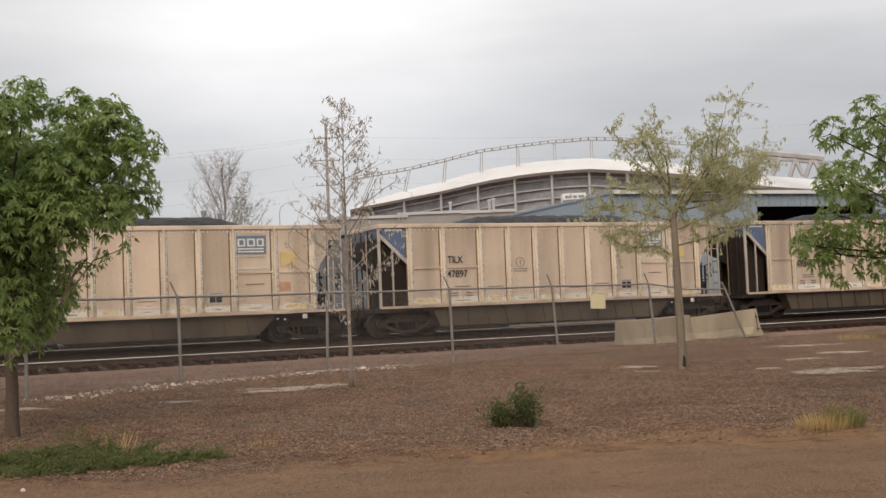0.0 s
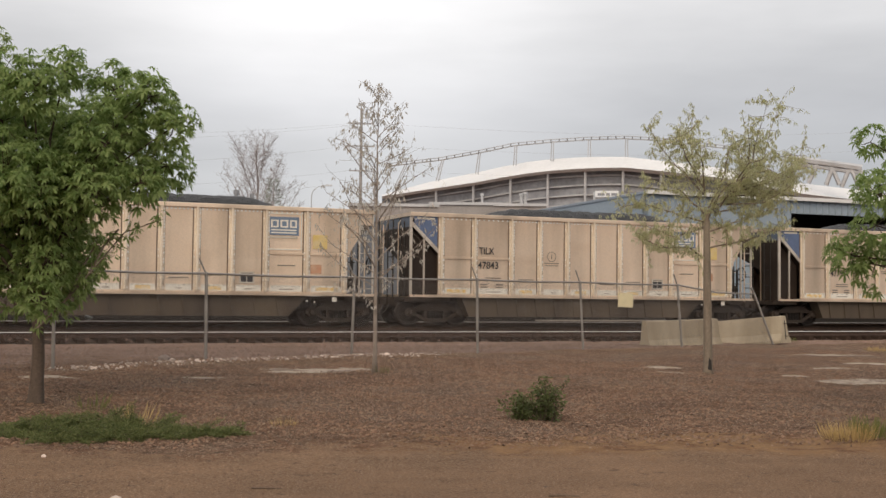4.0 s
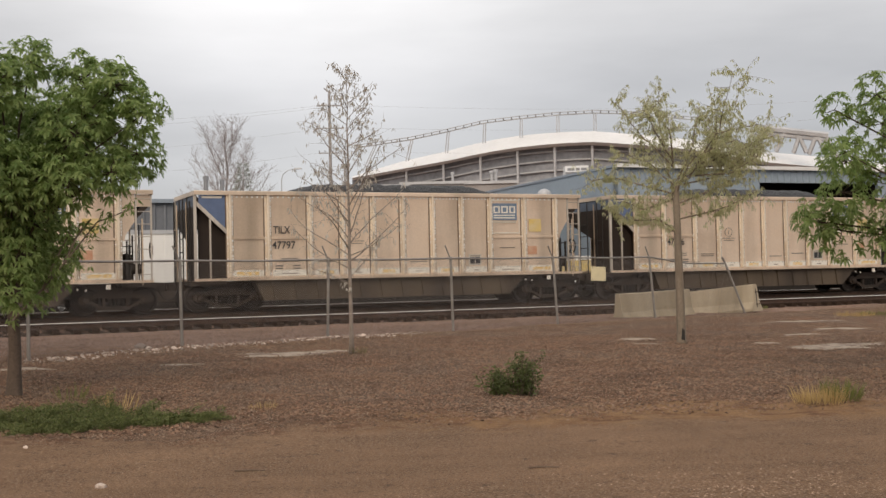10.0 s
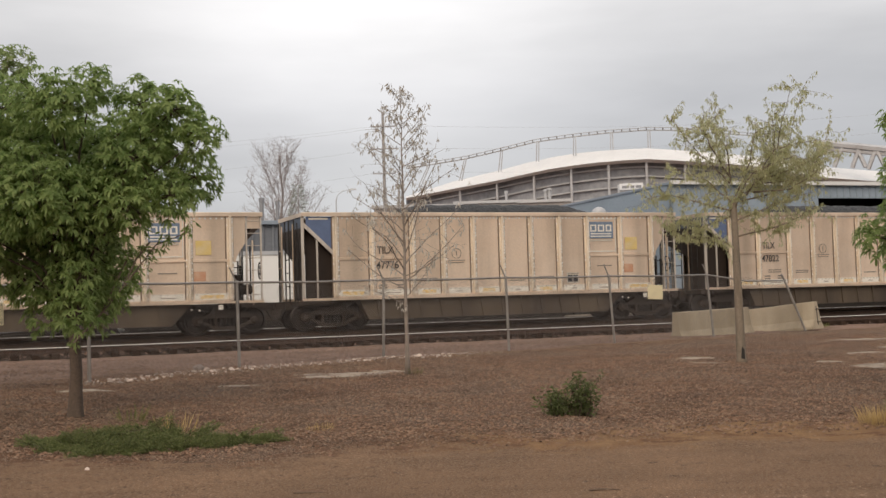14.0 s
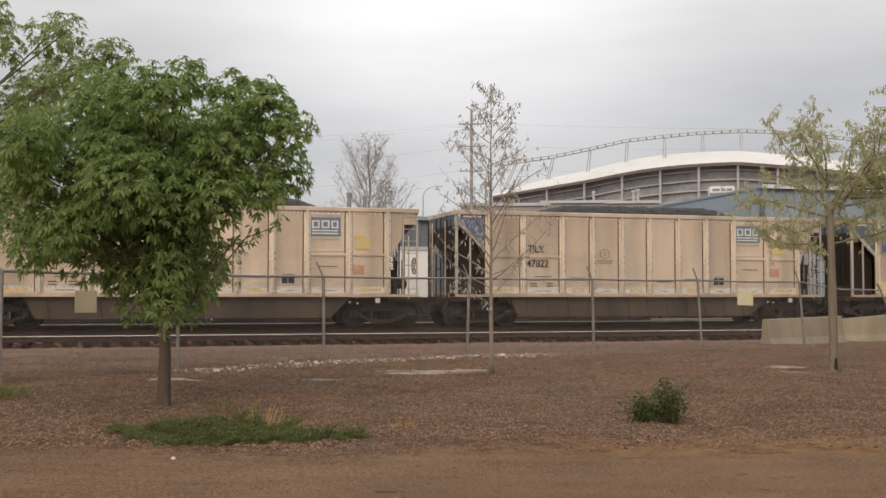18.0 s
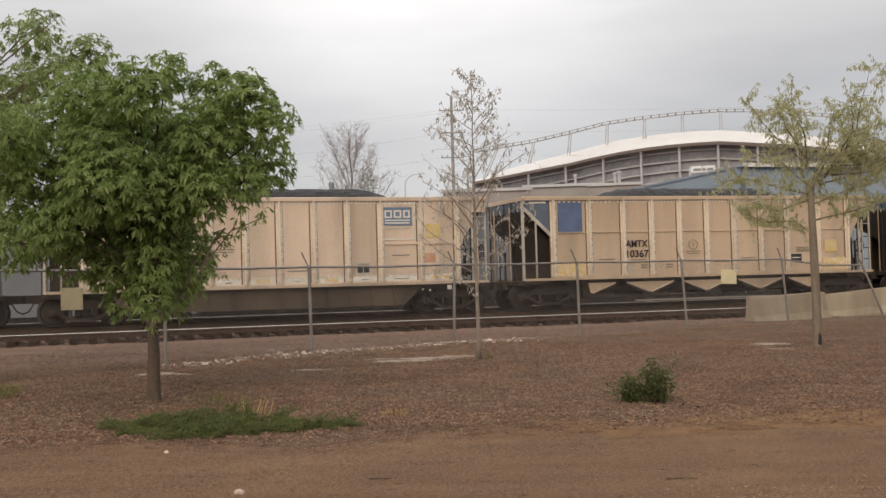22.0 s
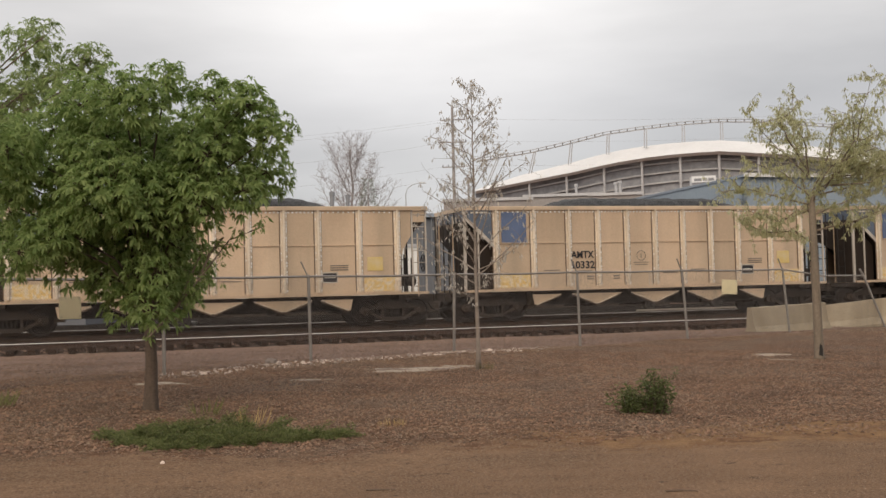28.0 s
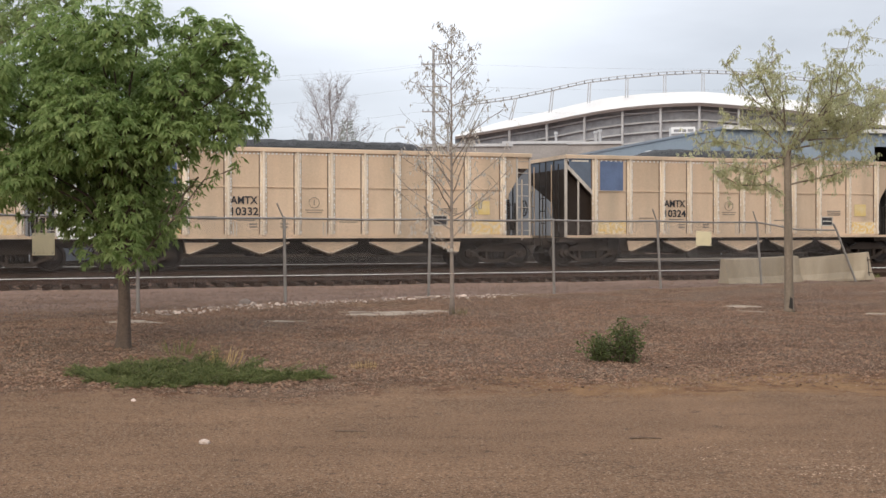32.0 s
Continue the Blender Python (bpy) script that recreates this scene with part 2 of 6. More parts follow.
M_BARK = mat("grey_brown_bark", (0.09, 0.064, 0.047), 0.9, 0.0, 0.25, 6.0, 35, 0.8, streak=True, dist=0.02)
M_BARKPALE = mat("pale_smooth_bark", (0.225, 0.18, 0.135), 0.85, 0.0, 0.26, 6.0, 35, 0.4, streak=True)
M_BARKTHIN = mat("pale_twig_bark", (0.28, 0.235, 0.2), 0.85, 0.0, 0.15, 6.0, 35, 0.2)
M_BARE = mat("bare_twig_bark", (0.37, 0.33, 0.32), 0.9, 0.0, 0.15, 2.0, 10, 0.0)
M_STONE = mat("pale_field_stone", (0.38, 0.31, 0.265), 0.9, 0.0, 0.15, 8.0, 40, 0.3, tint=0.45)
M_STWHITE = mat("white_membrane_roof", (0.72, 0.72, 0.72), 0.5, 0.0, 0.05, 0.08, 1.0, 0.0)
M_STDARK = mat("dark_stadium_glazing", (0.31, 0.32, 0.345), 0.4, 0.1, 0.2, 0.12, 0.8, 0.0)
M_STSTEEL = mat("grey_painted_steel", (0.48, 0.49, 0.51), 0.5, 0.1, 0.08, 0.3, 2.0, 0.0)
# corrugated wall's blue is greyed and lightened to include the haze
M_BLUEWALL = mat("hazed_blue_metal", (0.30, 0.365, 0.43), 0.5, 0.2, 0.06, 0.4, 6.0, 0.0)
M_BLUEROOF = mat("grey_blue_metal_roof", (0.28, 0.33, 0.39), 0.45, 0.2, 0.06, 0.3, 5.0, 0.0)
M_TRAILER = mat("white_trailer_panel", (0.80, 0.80, 0.78), 0.45, 0.0, 0.03, 0.8, 20, 0.0)
# grey lightened to put distance haze into the poles and wires
M_POLE = mat("hazed_utility_pole", (0.36, 0.34, 0.33), 0.9, 0.0, 0.15, 1.0, 12, 0.0)
M_GREYROOF = mat("dull_grey_cladding", (0.24, 0.24, 0.25), 0.7, 0.1, 0.1, 0.3, 4.0, 0.0)
M_LEAF_A = leaf_mat("fresh_green_leaf", (0.16, 0.245, 0.076), (0.36, 0.45, 0.175), 0.64)
M_LEAF_E = leaf_mat("hazy_green_leaf", (0.22, 0.30, 0.11), (0.38, 0.46, 0.21), 0.6)
M_RAILWORN = mat("worn_rail_head", (0.50, 0.46, 0.42), 0.5, 1.0, 0.15, 3.0, 40, 0.02)
M_RAILDULL = mat("dull_rail_head", (0.07, 0.055, 0.045), 0.9, 0.0, 0.1, 8.0, 60, 0.02, spec=0.05)
M_SHED = mat("dull_grey_blue_metal", (0.17, 0.185, 0.21), 0.6, 0.1, 0.08, 0.4, 6.0, 0.0)
# bronze and olive leaves, both paled in colour for the haze against the sky
M_LEAF_B = leaf_mat("hazed_bronze_leaf", (0.47, 0.44, 0.39), (0.68, 0.64, 0.57), 0.74)
M_LEAF_C = leaf_mat("hazed_olive_leaf", (0.43, 0.45, 0.25), (0.67, 0.65, 0.43), 0.72)
M_LEAF_D = leaf_mat("deep_green_leaf", (0.055, 0.075, 0.026), (0.14, 0.165, 0.06))
M_JUNIPER = leaf_mat("juniper_needles", (0.075, 0.10, 0.032), (0.205, 0.225, 0.085), 0.35)
M_DRYGREEN = mat("dull_olive_blade", (0.16, 0.14, 0.062), 0.8, 0.0, 0.2, 8.0, 40, 0.0, tint=0.3)
M_STRAW = leaf_mat("dry_straw_grass", (0.34, 0.23, 0.09), (0.50, 0.37, 0.17), 0.2)
M_GRASS = leaf_mat("dull_green_grass", (0.10, 0.12, 0.03), (0.18, 0.19, 0.06), 0.2)
# ---------------------------------------------------------------- mesh helpers
class Geo:
    """Collects corners and faces, and makes one mesh of them."""

    def __init__(self):
        self.v, self.f = [], []

    def add(self, verts, faces):
        o = len(self.v)
        self.v.extend(tuple(p) for p in verts)
        self.f.extend(tuple(i + o for i in q) for q in faces)
        return self

    def hexa(self, p):
        return self.add(p, [(0, 3, 2, 1), (4, 5, 6, 7), (0, 1, 5, 4), (1, 2, 6, 5), (2, 3, 7, 6), (3, 0, 4, 7)])

    def box(self, x0, y0, z0, x1, y1, z1):
        return self.hexa([(x0, y0, z0), (x1, y0, z0), (x1, y1, z0), (x0, y1, z0), (x0, y0, z1), (x1, y0, z1), (x1, y1, z1), (x0, y1, z1)])

    def prism(self, poly, axis, lo, hi):
        """A polygon of (a, b) pairs, drawn out along an axis: x (a=y, b=z), y (a=x, b=z) or z (a=x, b=y)."""
        def at(a, b, c):
            return {"x": (c, a, b), "y": (a, c, b), "z": (a, b, c)}[axis]
        n = len(poly)
        vs = [at(a, b, lo) for a, b in poly] + [at(a, b, hi) for a, b in poly]
        return self.add(vs, [tuple(range(n))[::-1], tuple(range(n, 2 * n))] + [(i, (i + 1) % n, n + (i + 1) % n, n + i) for i in range(n)])

    def tube(self, pts, radii, n=8, caps=True):
        pts = [Vector(p) for p in pts]
        if not hasattr(radii, "__len__"):
            radii = [radii] * len(pts)
        o = len(self.v)
        ref = None
        for i, p in enumerate(pts):
            d = (pts[min(i + 1, len(pts) - 1)] - pts[max(i - 1, 0)]).normalized()
            if ref is None:
                ref = d.orthogonal().normalized()
            ref = (ref - d * ref.dot(d)).normalized()
            w = d.cross(ref)
            for k in range(n):
                a = 2 * math.pi * k / n
                self.v.append(tuple(p + (ref * math.cos(a) + w * math.sin(a)) * radii[i]))
        for i in range(len(pts) - 1):
            for k in range(n):
                a, b = o + i * n + k, o + i * n + (k + 1) % n
                self.f.append((a, b, b + n, a + n))
        if caps:
            self.f.append(tuple(range(o + n - 1, o - 1, -1)))
            e = o + (len(pts) - 1) * n
            self.f.append(tuple(range(e, e + n)))
        return self

    def lathe(self, prof, centre, axis="y", n=24):
        """Turns (radius, along) pairs round an axis through centre."""
        o, m = len(self.v), len(prof)
        c = Vector(centre)
        for r, h in prof:
            for k in range(n):
                a = 2 * math.pi * k / n
                u, w = r * math.cos(a), r * math.sin(a)
                self.v.append(tuple(c + Vector({"y": (u, h, w), "z": (u, w, h), "x": (h, u, w)}[axis])))
        for i in range(m - 1):
            for k in range(n):
                a, b = o + i * n + k, o + i * n + (k + 1) % n
                self.f.append((a, b, b + n, a + n))
        self.f.append(tuple(range(o, o + n)))
        self.f.append(tuple(range(o + (m - 1) * n, o + m * n))[::-1])
        return self

    def mesh(self, name, material, smooth=False):
        me = bpy.data.meshes.new(name)
        me.from_pydata(self.v, [], self.f)
        me.materials.append(material)
        if smooth:
            me.polygons.foreach_set("use_smooth", [True] * len(me.polygons))
        me.update()
        b = bmesh.new()
        b.from_mesh(me)
        bmesh.ops.recalc_face_normals(b, faces=b.faces)
        b.to_mesh(me)
        b.free()
        return me


def part(name, geo, material, parent=None, label="", smooth=False, at=None):
    """Links a mesh as ONE object, under a thing or a part."""
    me = geo if isinstance(geo, bpy.types.Mesh) else geo.mesh(name, material, smooth)
    ob = new(name, me)
    if at is not None:
        ob.matrix_basis = at
    if parent is not None:
        ob.parent = parent
    return tagged(ob, label)


def thing(name, label, category, group="", kind="", at=None):
    ob = new(name)
    ob.empty_display_size = 0.3
    if at is not None:
        ob.matrix_basis = at
    return tagged(ob, label, category, group, kind)


def leaves_mesh(name, material, at, along, size, wide=0.38, fold=0.35):
    """Leaves as folded diamonds: roots (n,3), directions (n,3), lengths (n)."""
    rng = np.random.default_rng(len(at))
    n = len(at)
    d = along / np.linalg.norm(along, axis=1, keepdims=True)
    s = np.cross(d, rng.normal(size=(n, 3)))
    s /= np.linalg.norm(s, axis=1, keepdims=True)
    u = np.cross(d, s)
    L = np.asarray(size)[:, None]
    v = np.stack([at, at + d * L * 0.45 + s * L * wide * 0.5 + u * L * wide * fold, at + d * L, at + d * L * 0.45 - s * L * wide * 0.5 + u * L * wide * fold], 1).reshape(-1, 3)
    i = np.arange(n) * 4
    f = np.concatenate([np.stack([i, i + 1, i + 2], 1), np.stack([i, i + 2, i + 3], 1)])
    me = bpy.data.meshes.new(name)
    me.from_pydata(v.tolist(), [], f.tolist())
    me.materials.append(material)
    me.update()
    return me


TH = radians(20.2)
U = Vector((math.cos(TH), math.sin(TH), 0))
N = Vector((-math.sin(TH), math.cos(TH), 0))


def along_track(s, off, z=0.0):
    """A point s metres along the tracks, off metres behind the near side of the wagons."""
    return Vector((0, 39.08, z)) + U * s + N * off


def smooth01(a):
    a = min(1.0, max(0.0, a))
    return a * a * (3 - 2 * a)


def ground_z(x, y):
    """The lie of the land: level road, a slow rise to the fence, level again along the tracks."""
    q = (x + 3.93) * -0.566 + (y - 24.79) * 0.825
    z = 0.2 * smooth01((15 + q) / 15)
    off = x * N.x + (y - 39.08) * N.y
    z += 0.1 * smooth01((off + 2.6) / 3.0)
    return z
# ---------------------------------------------------------------- ground, road, tracks
def ground_material():
    """Bark mulch and bare earth: chips at two sizes, damp patches, reddish wear near the road."""
    m = bpy.data.materials.new("bark_mulch_and_earth")
    m.use_nodes = True
    nt = m.node_tree
    n, l = nt.nodes, nt.links
    b = n["Principled BSDF"]
    tc = n.new("ShaderNodeTexCoord")
    P = tc.outputs["Object"]

    def noise_tex(scale, detail=5.0, rough=0.55):
        t = n.new("ShaderNodeTexNoise")
        t.inputs["Scale"].default_value, t.inputs["Detail"].default_value, t.inputs["Roughness"].default_value = scale, detail, rough
        l.new(P, t.inputs["Vector"])
        return t.outputs["Fac"]

    def remap(v, a, c, lo=0.0, hi=1.0):
        r = n.new("ShaderNodeMapRange")
        r.inputs["From Min"].default_value, r.inputs["From Max"].default_value = a, c
        r.inputs["To Min"].default_value, r.inputs["To Max"].default_value = lo, hi
        l.new(v, r.inputs["Value"])
        return r.outputs["Result"]

    def mixc(f, a, c, blend="MIX"):
        x = n.new("ShaderNodeMix")
        x.data_type, x.blend_type = "RGBA", blend
        if hasattr(f, "links"):
            l.new(f, x.inputs["Factor"])
        else:
            x.inputs["Factor"].default_value = f
        for s, v in (("A", a), ("B", c)):
            if hasattr(v, "links"):
                l.new(v, x.inputs[s])
            else:
                x.inputs[s].default_value = (*v, 1)
        return x.outputs["Result"]

    vor = n.new("ShaderNodeTexVoronoi")
    vor.inputs["Scale"].default_value = 46.0
    l.new(P, vor.inputs["Vector"])
    chip = n.new("ShaderNodeSeparateColor")
    l.new(vor.outputs["Color"], chip.inputs[0])
    base = mixc(remap(noise_tex(0.9), 0.38, 0.66), (0.101, 0.053, 0.032), (0.150, 0.080, 0.045))
    base = mixc(remap(noise_tex(0.28, 3.0), 0.52, 0.68), base, (0.141, 0.083, 0.047))
    base = mixc(remap(noise_tex(0.42, 4.0), 0.46, 0.62), base, (0.124, 0.080, 0.055))
    base = mixc(remap(noise_tex(5.0, 6.0, 0.7), 0.50, 0.68), base, (0.064, 0.040, 0.028))
    tone = remap(chip.outputs[0], 0.0, 1.0, 0.42, 1.65)
    mul = n.new("ShaderNodeMix")
    mul.data_type, mul.blend_type = "RGBA", "MULTIPLY"
    mul.inputs["Factor"].default_value = 1.0
    l.new(base, mul.inputs["A"])
    l.new(tone, mul.inputs["B"])
    col = mixc(remap(noise_tex(26.0), 0.56, 0.70), mul.outputs["Result"], (0.34, 0.235, 0.165))
    col = mixc(remap(noise_tex(48.0, 2.0), 0.60, 0.67), col, (0.48, 0.38, 0.29))
    col = mixc(remap(noise_tex(42.0, 2.0), 0.36, 0.27), col, (0.06, 0.041, 0.031))
    # scuffed ochre sand, then packed reddish dirt, where the bed runs out into the road; pinkish stone behind the fence
    sep = n.new("ShaderNodeSeparateXYZ")
    l.new(P, sep.inputs[0])

    def math2(op, a, c):
        x = n.new("ShaderNodeMath")
        x.operation = op
        for i, v in enumerate((a, c)):
            if hasattr(v, "links"):
                l.new(v, x.inputs[i])
            else:
                x.inputs[i].default_value = v
        return x.outputs[0]

    def soft(v, a, c):
        r = remap(v, a, c)
        r.node.interpolation_type = "SMOOTHSTEP"
        return r

    grain = remap(noise_tex(30.0, 3.0), 0.3, 0.7, 0.75, 1.25)
    edge = math2("SUBTRACT", sep.outputs["Y"], math2("MULTIPLY", sep.outputs["X"], 0.10))
    ragged = math2("ADD", math2("MULTIPLY", math2("SUBTRACT", noise_tex(0.45, 6.0, 0.7), 0.5), 5.6), math2("MULTIPLY", math2("SUBTRACT", noise_tex(7.0, 4.0), 0.5), 0.9))
    v = math2("ADD", edge, ragged)
    sand = mixc(remap(noise_tex(1.9, 6.0, 0.6), 0.42, 0.62), (0.265, 0.158, 0.080), (0.185, 0.100, 0.052))
    sand = mixc(1.0, sand, grain, "MULTIPLY")
    sandy = math2("MULTIPLY", soft(v, 13.5, 12.5), soft(math2("ADD", sep.outputs["X"], ragged), -1.5, 1.5))
    col = mixc(math2("MULTIPLY", sandy, 0.92), col, sand)
    # dark clods along the worn edge
    clods = math2("MULTIPLY", soft(v, 14.2, 13.2), soft(noise_tex(2.6, 5.0, 0.6), 0.54, 0.64))
    col = mixc(math2("MULTIPLY", clods, 0.75), col, (0.115, 0.058, 0.034))
    dirt = mixc(remap(noise_tex(0.7, 6.0, 0.6), 0.36, 0.66), (0.220, 0.134, 0.081), (0.168, 0.103, 0.063))
    dirt = mixc(remap(noise_tex(5.0, 5.0, 0.65), 0.58, 0.72), dirt, (0.085, 0.055, 0.038))
    dirt = mixc(1.0, dirt, grain, "MULTIPLY")
    dirt = mixc(1.0, dirt, remap(noise_tex(95.0, 2.0), 0.3, 0.7, 0.62, 1.38), "MULTIPLY")
    mp = n.new("ShaderNodeMapping")
    mp.inputs["Scale"].default_value = (0.22, 1.7, 1.0)
    l.new(P, mp.inputs[0])
    wheel = n.new("ShaderNodeTexNoise")
    wheel.inputs["Scale"].default_value, wheel.inputs["Detail"].default_value = 1.6, 5.0
    l.new(mp.outputs[0], wheel.inputs["Vector"])
    dirt = mixc(1.0, dirt, remap(wheel.outputs["Fac"], 0.3, 0.7, 0.9, 1.1), "MULTIPLY")
    dirt = mixc(remap(noise_tex(60.0, 2.0), 0.58, 0.68), dirt, (0.36, 0.27, 0.19))
    dirt = mixc(remap(noise_tex(36.0, 2.0), 0.40, 0.30), dirt, (0.07, 0.045, 0.032))
    col = mixc(soft(v, 12.1, 11.3), col, dirt)
    behind = math2("ADD", math2("ADD", math2("MULTIPLY", sep.outputs["X"], -0.566), math2("MULTIPLY", sep.outputs["Y"], 0.825)), math2("MULTIPLY", math2("SUBTRACT", noise_tex(1.1, 5.0), 0.5), 1.6))
    pink = mixc(remap(chip.outputs[1], 0.0, 1.0), (0.125, 0.082, 0.062), (0.33, 0.225, 0.18))
    pink = mixc(remap(noise_tex(0.8, 4.0), 0.48, 0.75), pink, (0.15, 0.098, 0.067))
    col = mixc(soft(behind, 22.4, 22.9), col, pink)
    l.new(col, b.inputs["Base Color"])
    b.inputs["Roughness"].default_value = 0.95
    b.inputs["Specular IOR Level"].default_value = 0.15
    bp = n.new("ShaderNodeBump")
    bp.inputs["Strength"].default_value, bp.inputs["Distance"].default_value = 0.9, 0.05
    l.new(noise_tex(14.0, 6.0, 0.7), bp.inputs["Height"])
    l.new(bp.outputs[0], b.inputs["Normal"])
    return m


def sheet(name, xs, ys, zfun, material):
    v = [(x, y, zfun(x, y)) for y in ys for x in xs]
    w = len(xs)
    f = [(j * w + i, j * w + i + 1, (j + 1) * w + i + 1, (j + 1) * w + i) for j in range(len(ys) - 1) for i in range(w - 1)]
    me = bpy.data.meshes.new(name)
    me.from_pydata(v, [], f)
    me.materials.append(material)
    me.polygons.foreach_set("use_smooth", [True] * len(me.polygons))
    me.update()
    return new(name, me)


def steps(a, b, d):
    return [a + (b - a) * i / round((b - a) / d) for i in range(round((b - a) / d) + 1)]


XS = [-3000, -1200, -500, -220, -110, -60, -40] + steps(-30, 30, 0.3) + [40, 60, 110, 220, 500, 1200, 3000]
YS = [-600, -200, -60, -20, -8, 0, 4] + steps(6, 48, 0.3) + [52, 58, 66, 80, 110, 160, 260, 500, 1200, 3500]


def lumpy(x, y):
    z = ground_z(x, y)
    if abs(x) < 31 and 11.5 < y < 49:
        z += 0.035 * noise.noise((x * 0.5, y * 0.5, 1.0)) + 0.018 * noise.noise((x * 2.2, y * 2.2, 4.0))
    return z


M_GROUND = ground_material()
tagged(sheet("ground", XS, YS, lumpy, M_GROUND), "brown bark mulch and bare earth sloping up to the tracks", "ground", kind="structure")



def road_edge(x):
    return 10.2 - 0.02 * x + 0.25 * math.sin(x * 0.55 + 1.0) + 0.3 * noise.noise((x * 0.6, 3.0, 0.0))


def dirt_road():
    g = Geo()
    xs = steps(-40, 40, 0.4)
    for i, x in enumerate(xs):
        e = road_edge(x)
        for j in range(7):
            y = -25 + (e + 25) * (j / 6) ** 0.5
            g.v.append((x, y, 0.012 - (0.03 if j == 6 else 0.0)))
    for i in range(len(xs) - 1):
        for j in range(6):
            a = i * 7 + j
            g.f.append((a, a + 7, a + 8, a + 1))
    ob = part("road", g, M_GROUND, smooth=True)
    tagged(ob, "packed reddish dirt track with fine gravel", "road", kind="structure")


dirt_road()


HEAD = 0.507   # the front rails' top
FRONT = -3.23  # near rail of the front track, from the wagons' near side
BACK = 0.85    # near rail of the wagons' track
GAUGE = 1.505


def track(label, off, top, s0, s1, bright):
    root = thing("railway_track", label, "railway track", kind="structure")
    for o in (off, off + GAUGE):
        headm = (M_RAILTOP if o < 0 else M_RAILWORN) if bright and o == off else M_RAILDULL
        for nm, poly, m in (("rail", [(-0.07, -0.165), (0.07, -0.165), (0.07, -0.147), (0.012, -0.13), (0.012, -0.045), (0.036, -0.0185), (-0.036, -0.0185), (-0.012, -0.045), (-0.012, -0.13), (-0.07, -0.147)], M_RUST),
                            ("rail_head", [(-0.036, -0.018), (0.036, -0.018), (0.026, -0.004), (0.014, 0.0), (-0.014, 0.0), (-0.026, -0.004)], headm)):
            g = Geo()
            ss = steps(s0, s1, 1.0)
            for s in ss:
                t = top(s)
                for a, b in poly:
                    g.v.append(tuple(along_track(s, o + a, t + b)))
            k = len(poly)
            for i in range(len(ss) - 1):
                for j in range(k):
                    a, b = i * k + j, i * k + (j + 1) % k
                    g.f.append((a, b, b + k, a + k))
            part(nm, g, m, root, "bright worn rail head" if headm is not M_RAILDULL and nm == "rail_head" else "")
    tie = Geo().hexa([(-0.11, -1.3, -0.17), (0.11, -1.3, -0.17), (0.11, 1.3, -0.17), (-0.11, 1.3, -0.17), (-0.105, -1.29, 0), (0.105, -1.29, 0), (0.105, 1.29, 0), (-0.105, 1.29, 0)]).mesh("tie", M_TIE)
    rng = random.Random(int(off * 10) + 50)
    s = s0
    while s < s1:
        p = along_track(s, off + GAUGE / 2 + rng.uniform(-0.16, 0.08), top(s) - 0.172)
        part("tie", tie, None, root, at=Matrix.Translation(p) @ pose(0, 0, 0, 0, 0, 20.2 + rng.uniform(-1.5, 1.5)))
        s += 0.52
    return root


track("empty front railway track with bright rail heads on dark ties", FRONT, lambda s: HEAD, -26, 34, True)
track("rear railway track under the coal wagons", BACK, lambda s: 0.57, -30, 40, False)
track("third railway track with a worn rail head behind the wagons", 5.9, lambda s: 0.605, -34, 46, True)


def ballast_bed():
    """Crushed pinkish stone round both tracks, with shoulders, and loose stones on top."""
    g = Geo()
    offs = [(-6.2, 0.13), (-5.4, 0.175), (-4.5, 0.172), (-3.9, 0.172), (-3.55, 0.225), (-1.2, 0.29), (0.0, 0.31), (0.6, 0.37), (3.0, 0.37), (4.4, 0.36), (8.6, 0.42), (9.4, 0.30)]
    ss = steps(-34, 44, 0.5)
    for s in ss:
        for k, (o, z) in enumerate(offs):
            w = 0.35 * noise.noise((s * 0.5, k, 2.0)) if k in (0, 1) else 0.0
            p = along_track(s, o + w, z + 0.02 * noise.noise((s * 1.5, o * 1.5, 0)))
            g.v.append(tuple(p))
    k = len(offs)
    for i in range(len(ss) - 1):
        for j in range(k - 1):
            a = i * k + j
            g.f.append((a, a + k, a + k + 1, a + 1))
    lo, hi = Geo(), Geo()
    lo.v = hi.v = g.v
    lo.f = [q for i, q in enumerate(g.f) if i % (k - 1) < 3]
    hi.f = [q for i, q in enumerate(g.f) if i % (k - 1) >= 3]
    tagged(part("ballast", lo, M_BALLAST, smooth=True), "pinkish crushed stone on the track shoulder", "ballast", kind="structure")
    tagged(part("ballast", hi, M_BALLAST2, smooth=True), "ballast under the railway tracks, dark with coal dust and painted train shade", "ballast", kind="structure")
    rng = np.random.default_rng(5)
    g = Geo()
    shape = [(0.5, 0, -0.3), (-0.25, 0.45, -0.3), (-0.3, -0.4, -0.3), (0.1, 0.05, 0.42), (0.35, 0.35, 0.1), (-0.4, 0.1, 0.15)]
    fc = [(0, 4, 3), (4, 1, 5), (4, 5, 3), (1, 2, 5), (5, 2, 3), (2, 0, 3), (0, 1, 4), (0, 2, 1)]
    for i in range(14000):
        s = rng.uniform(-16, 24)
        o = rng.uniform(-6.6, -4.0) if i % 5 else rng.uniform(-3.6, 0.5)
        z = max(np.interp(o, [a for a, _ in offs], [b for _, b in offs]), 0.15)
        c = along_track(s, o, z + 0.012)
        r, a = rng.uniform(0.035, 0.085), rng.uniform(0, 6.3)
        ca, sa = math.cos(a) * r, math.sin(a) * r
        g.add([(c.x + x * ca - y * sa, c.y + x * sa + y * ca, c.z + zz * r) for x, y, zz in shape], fc)
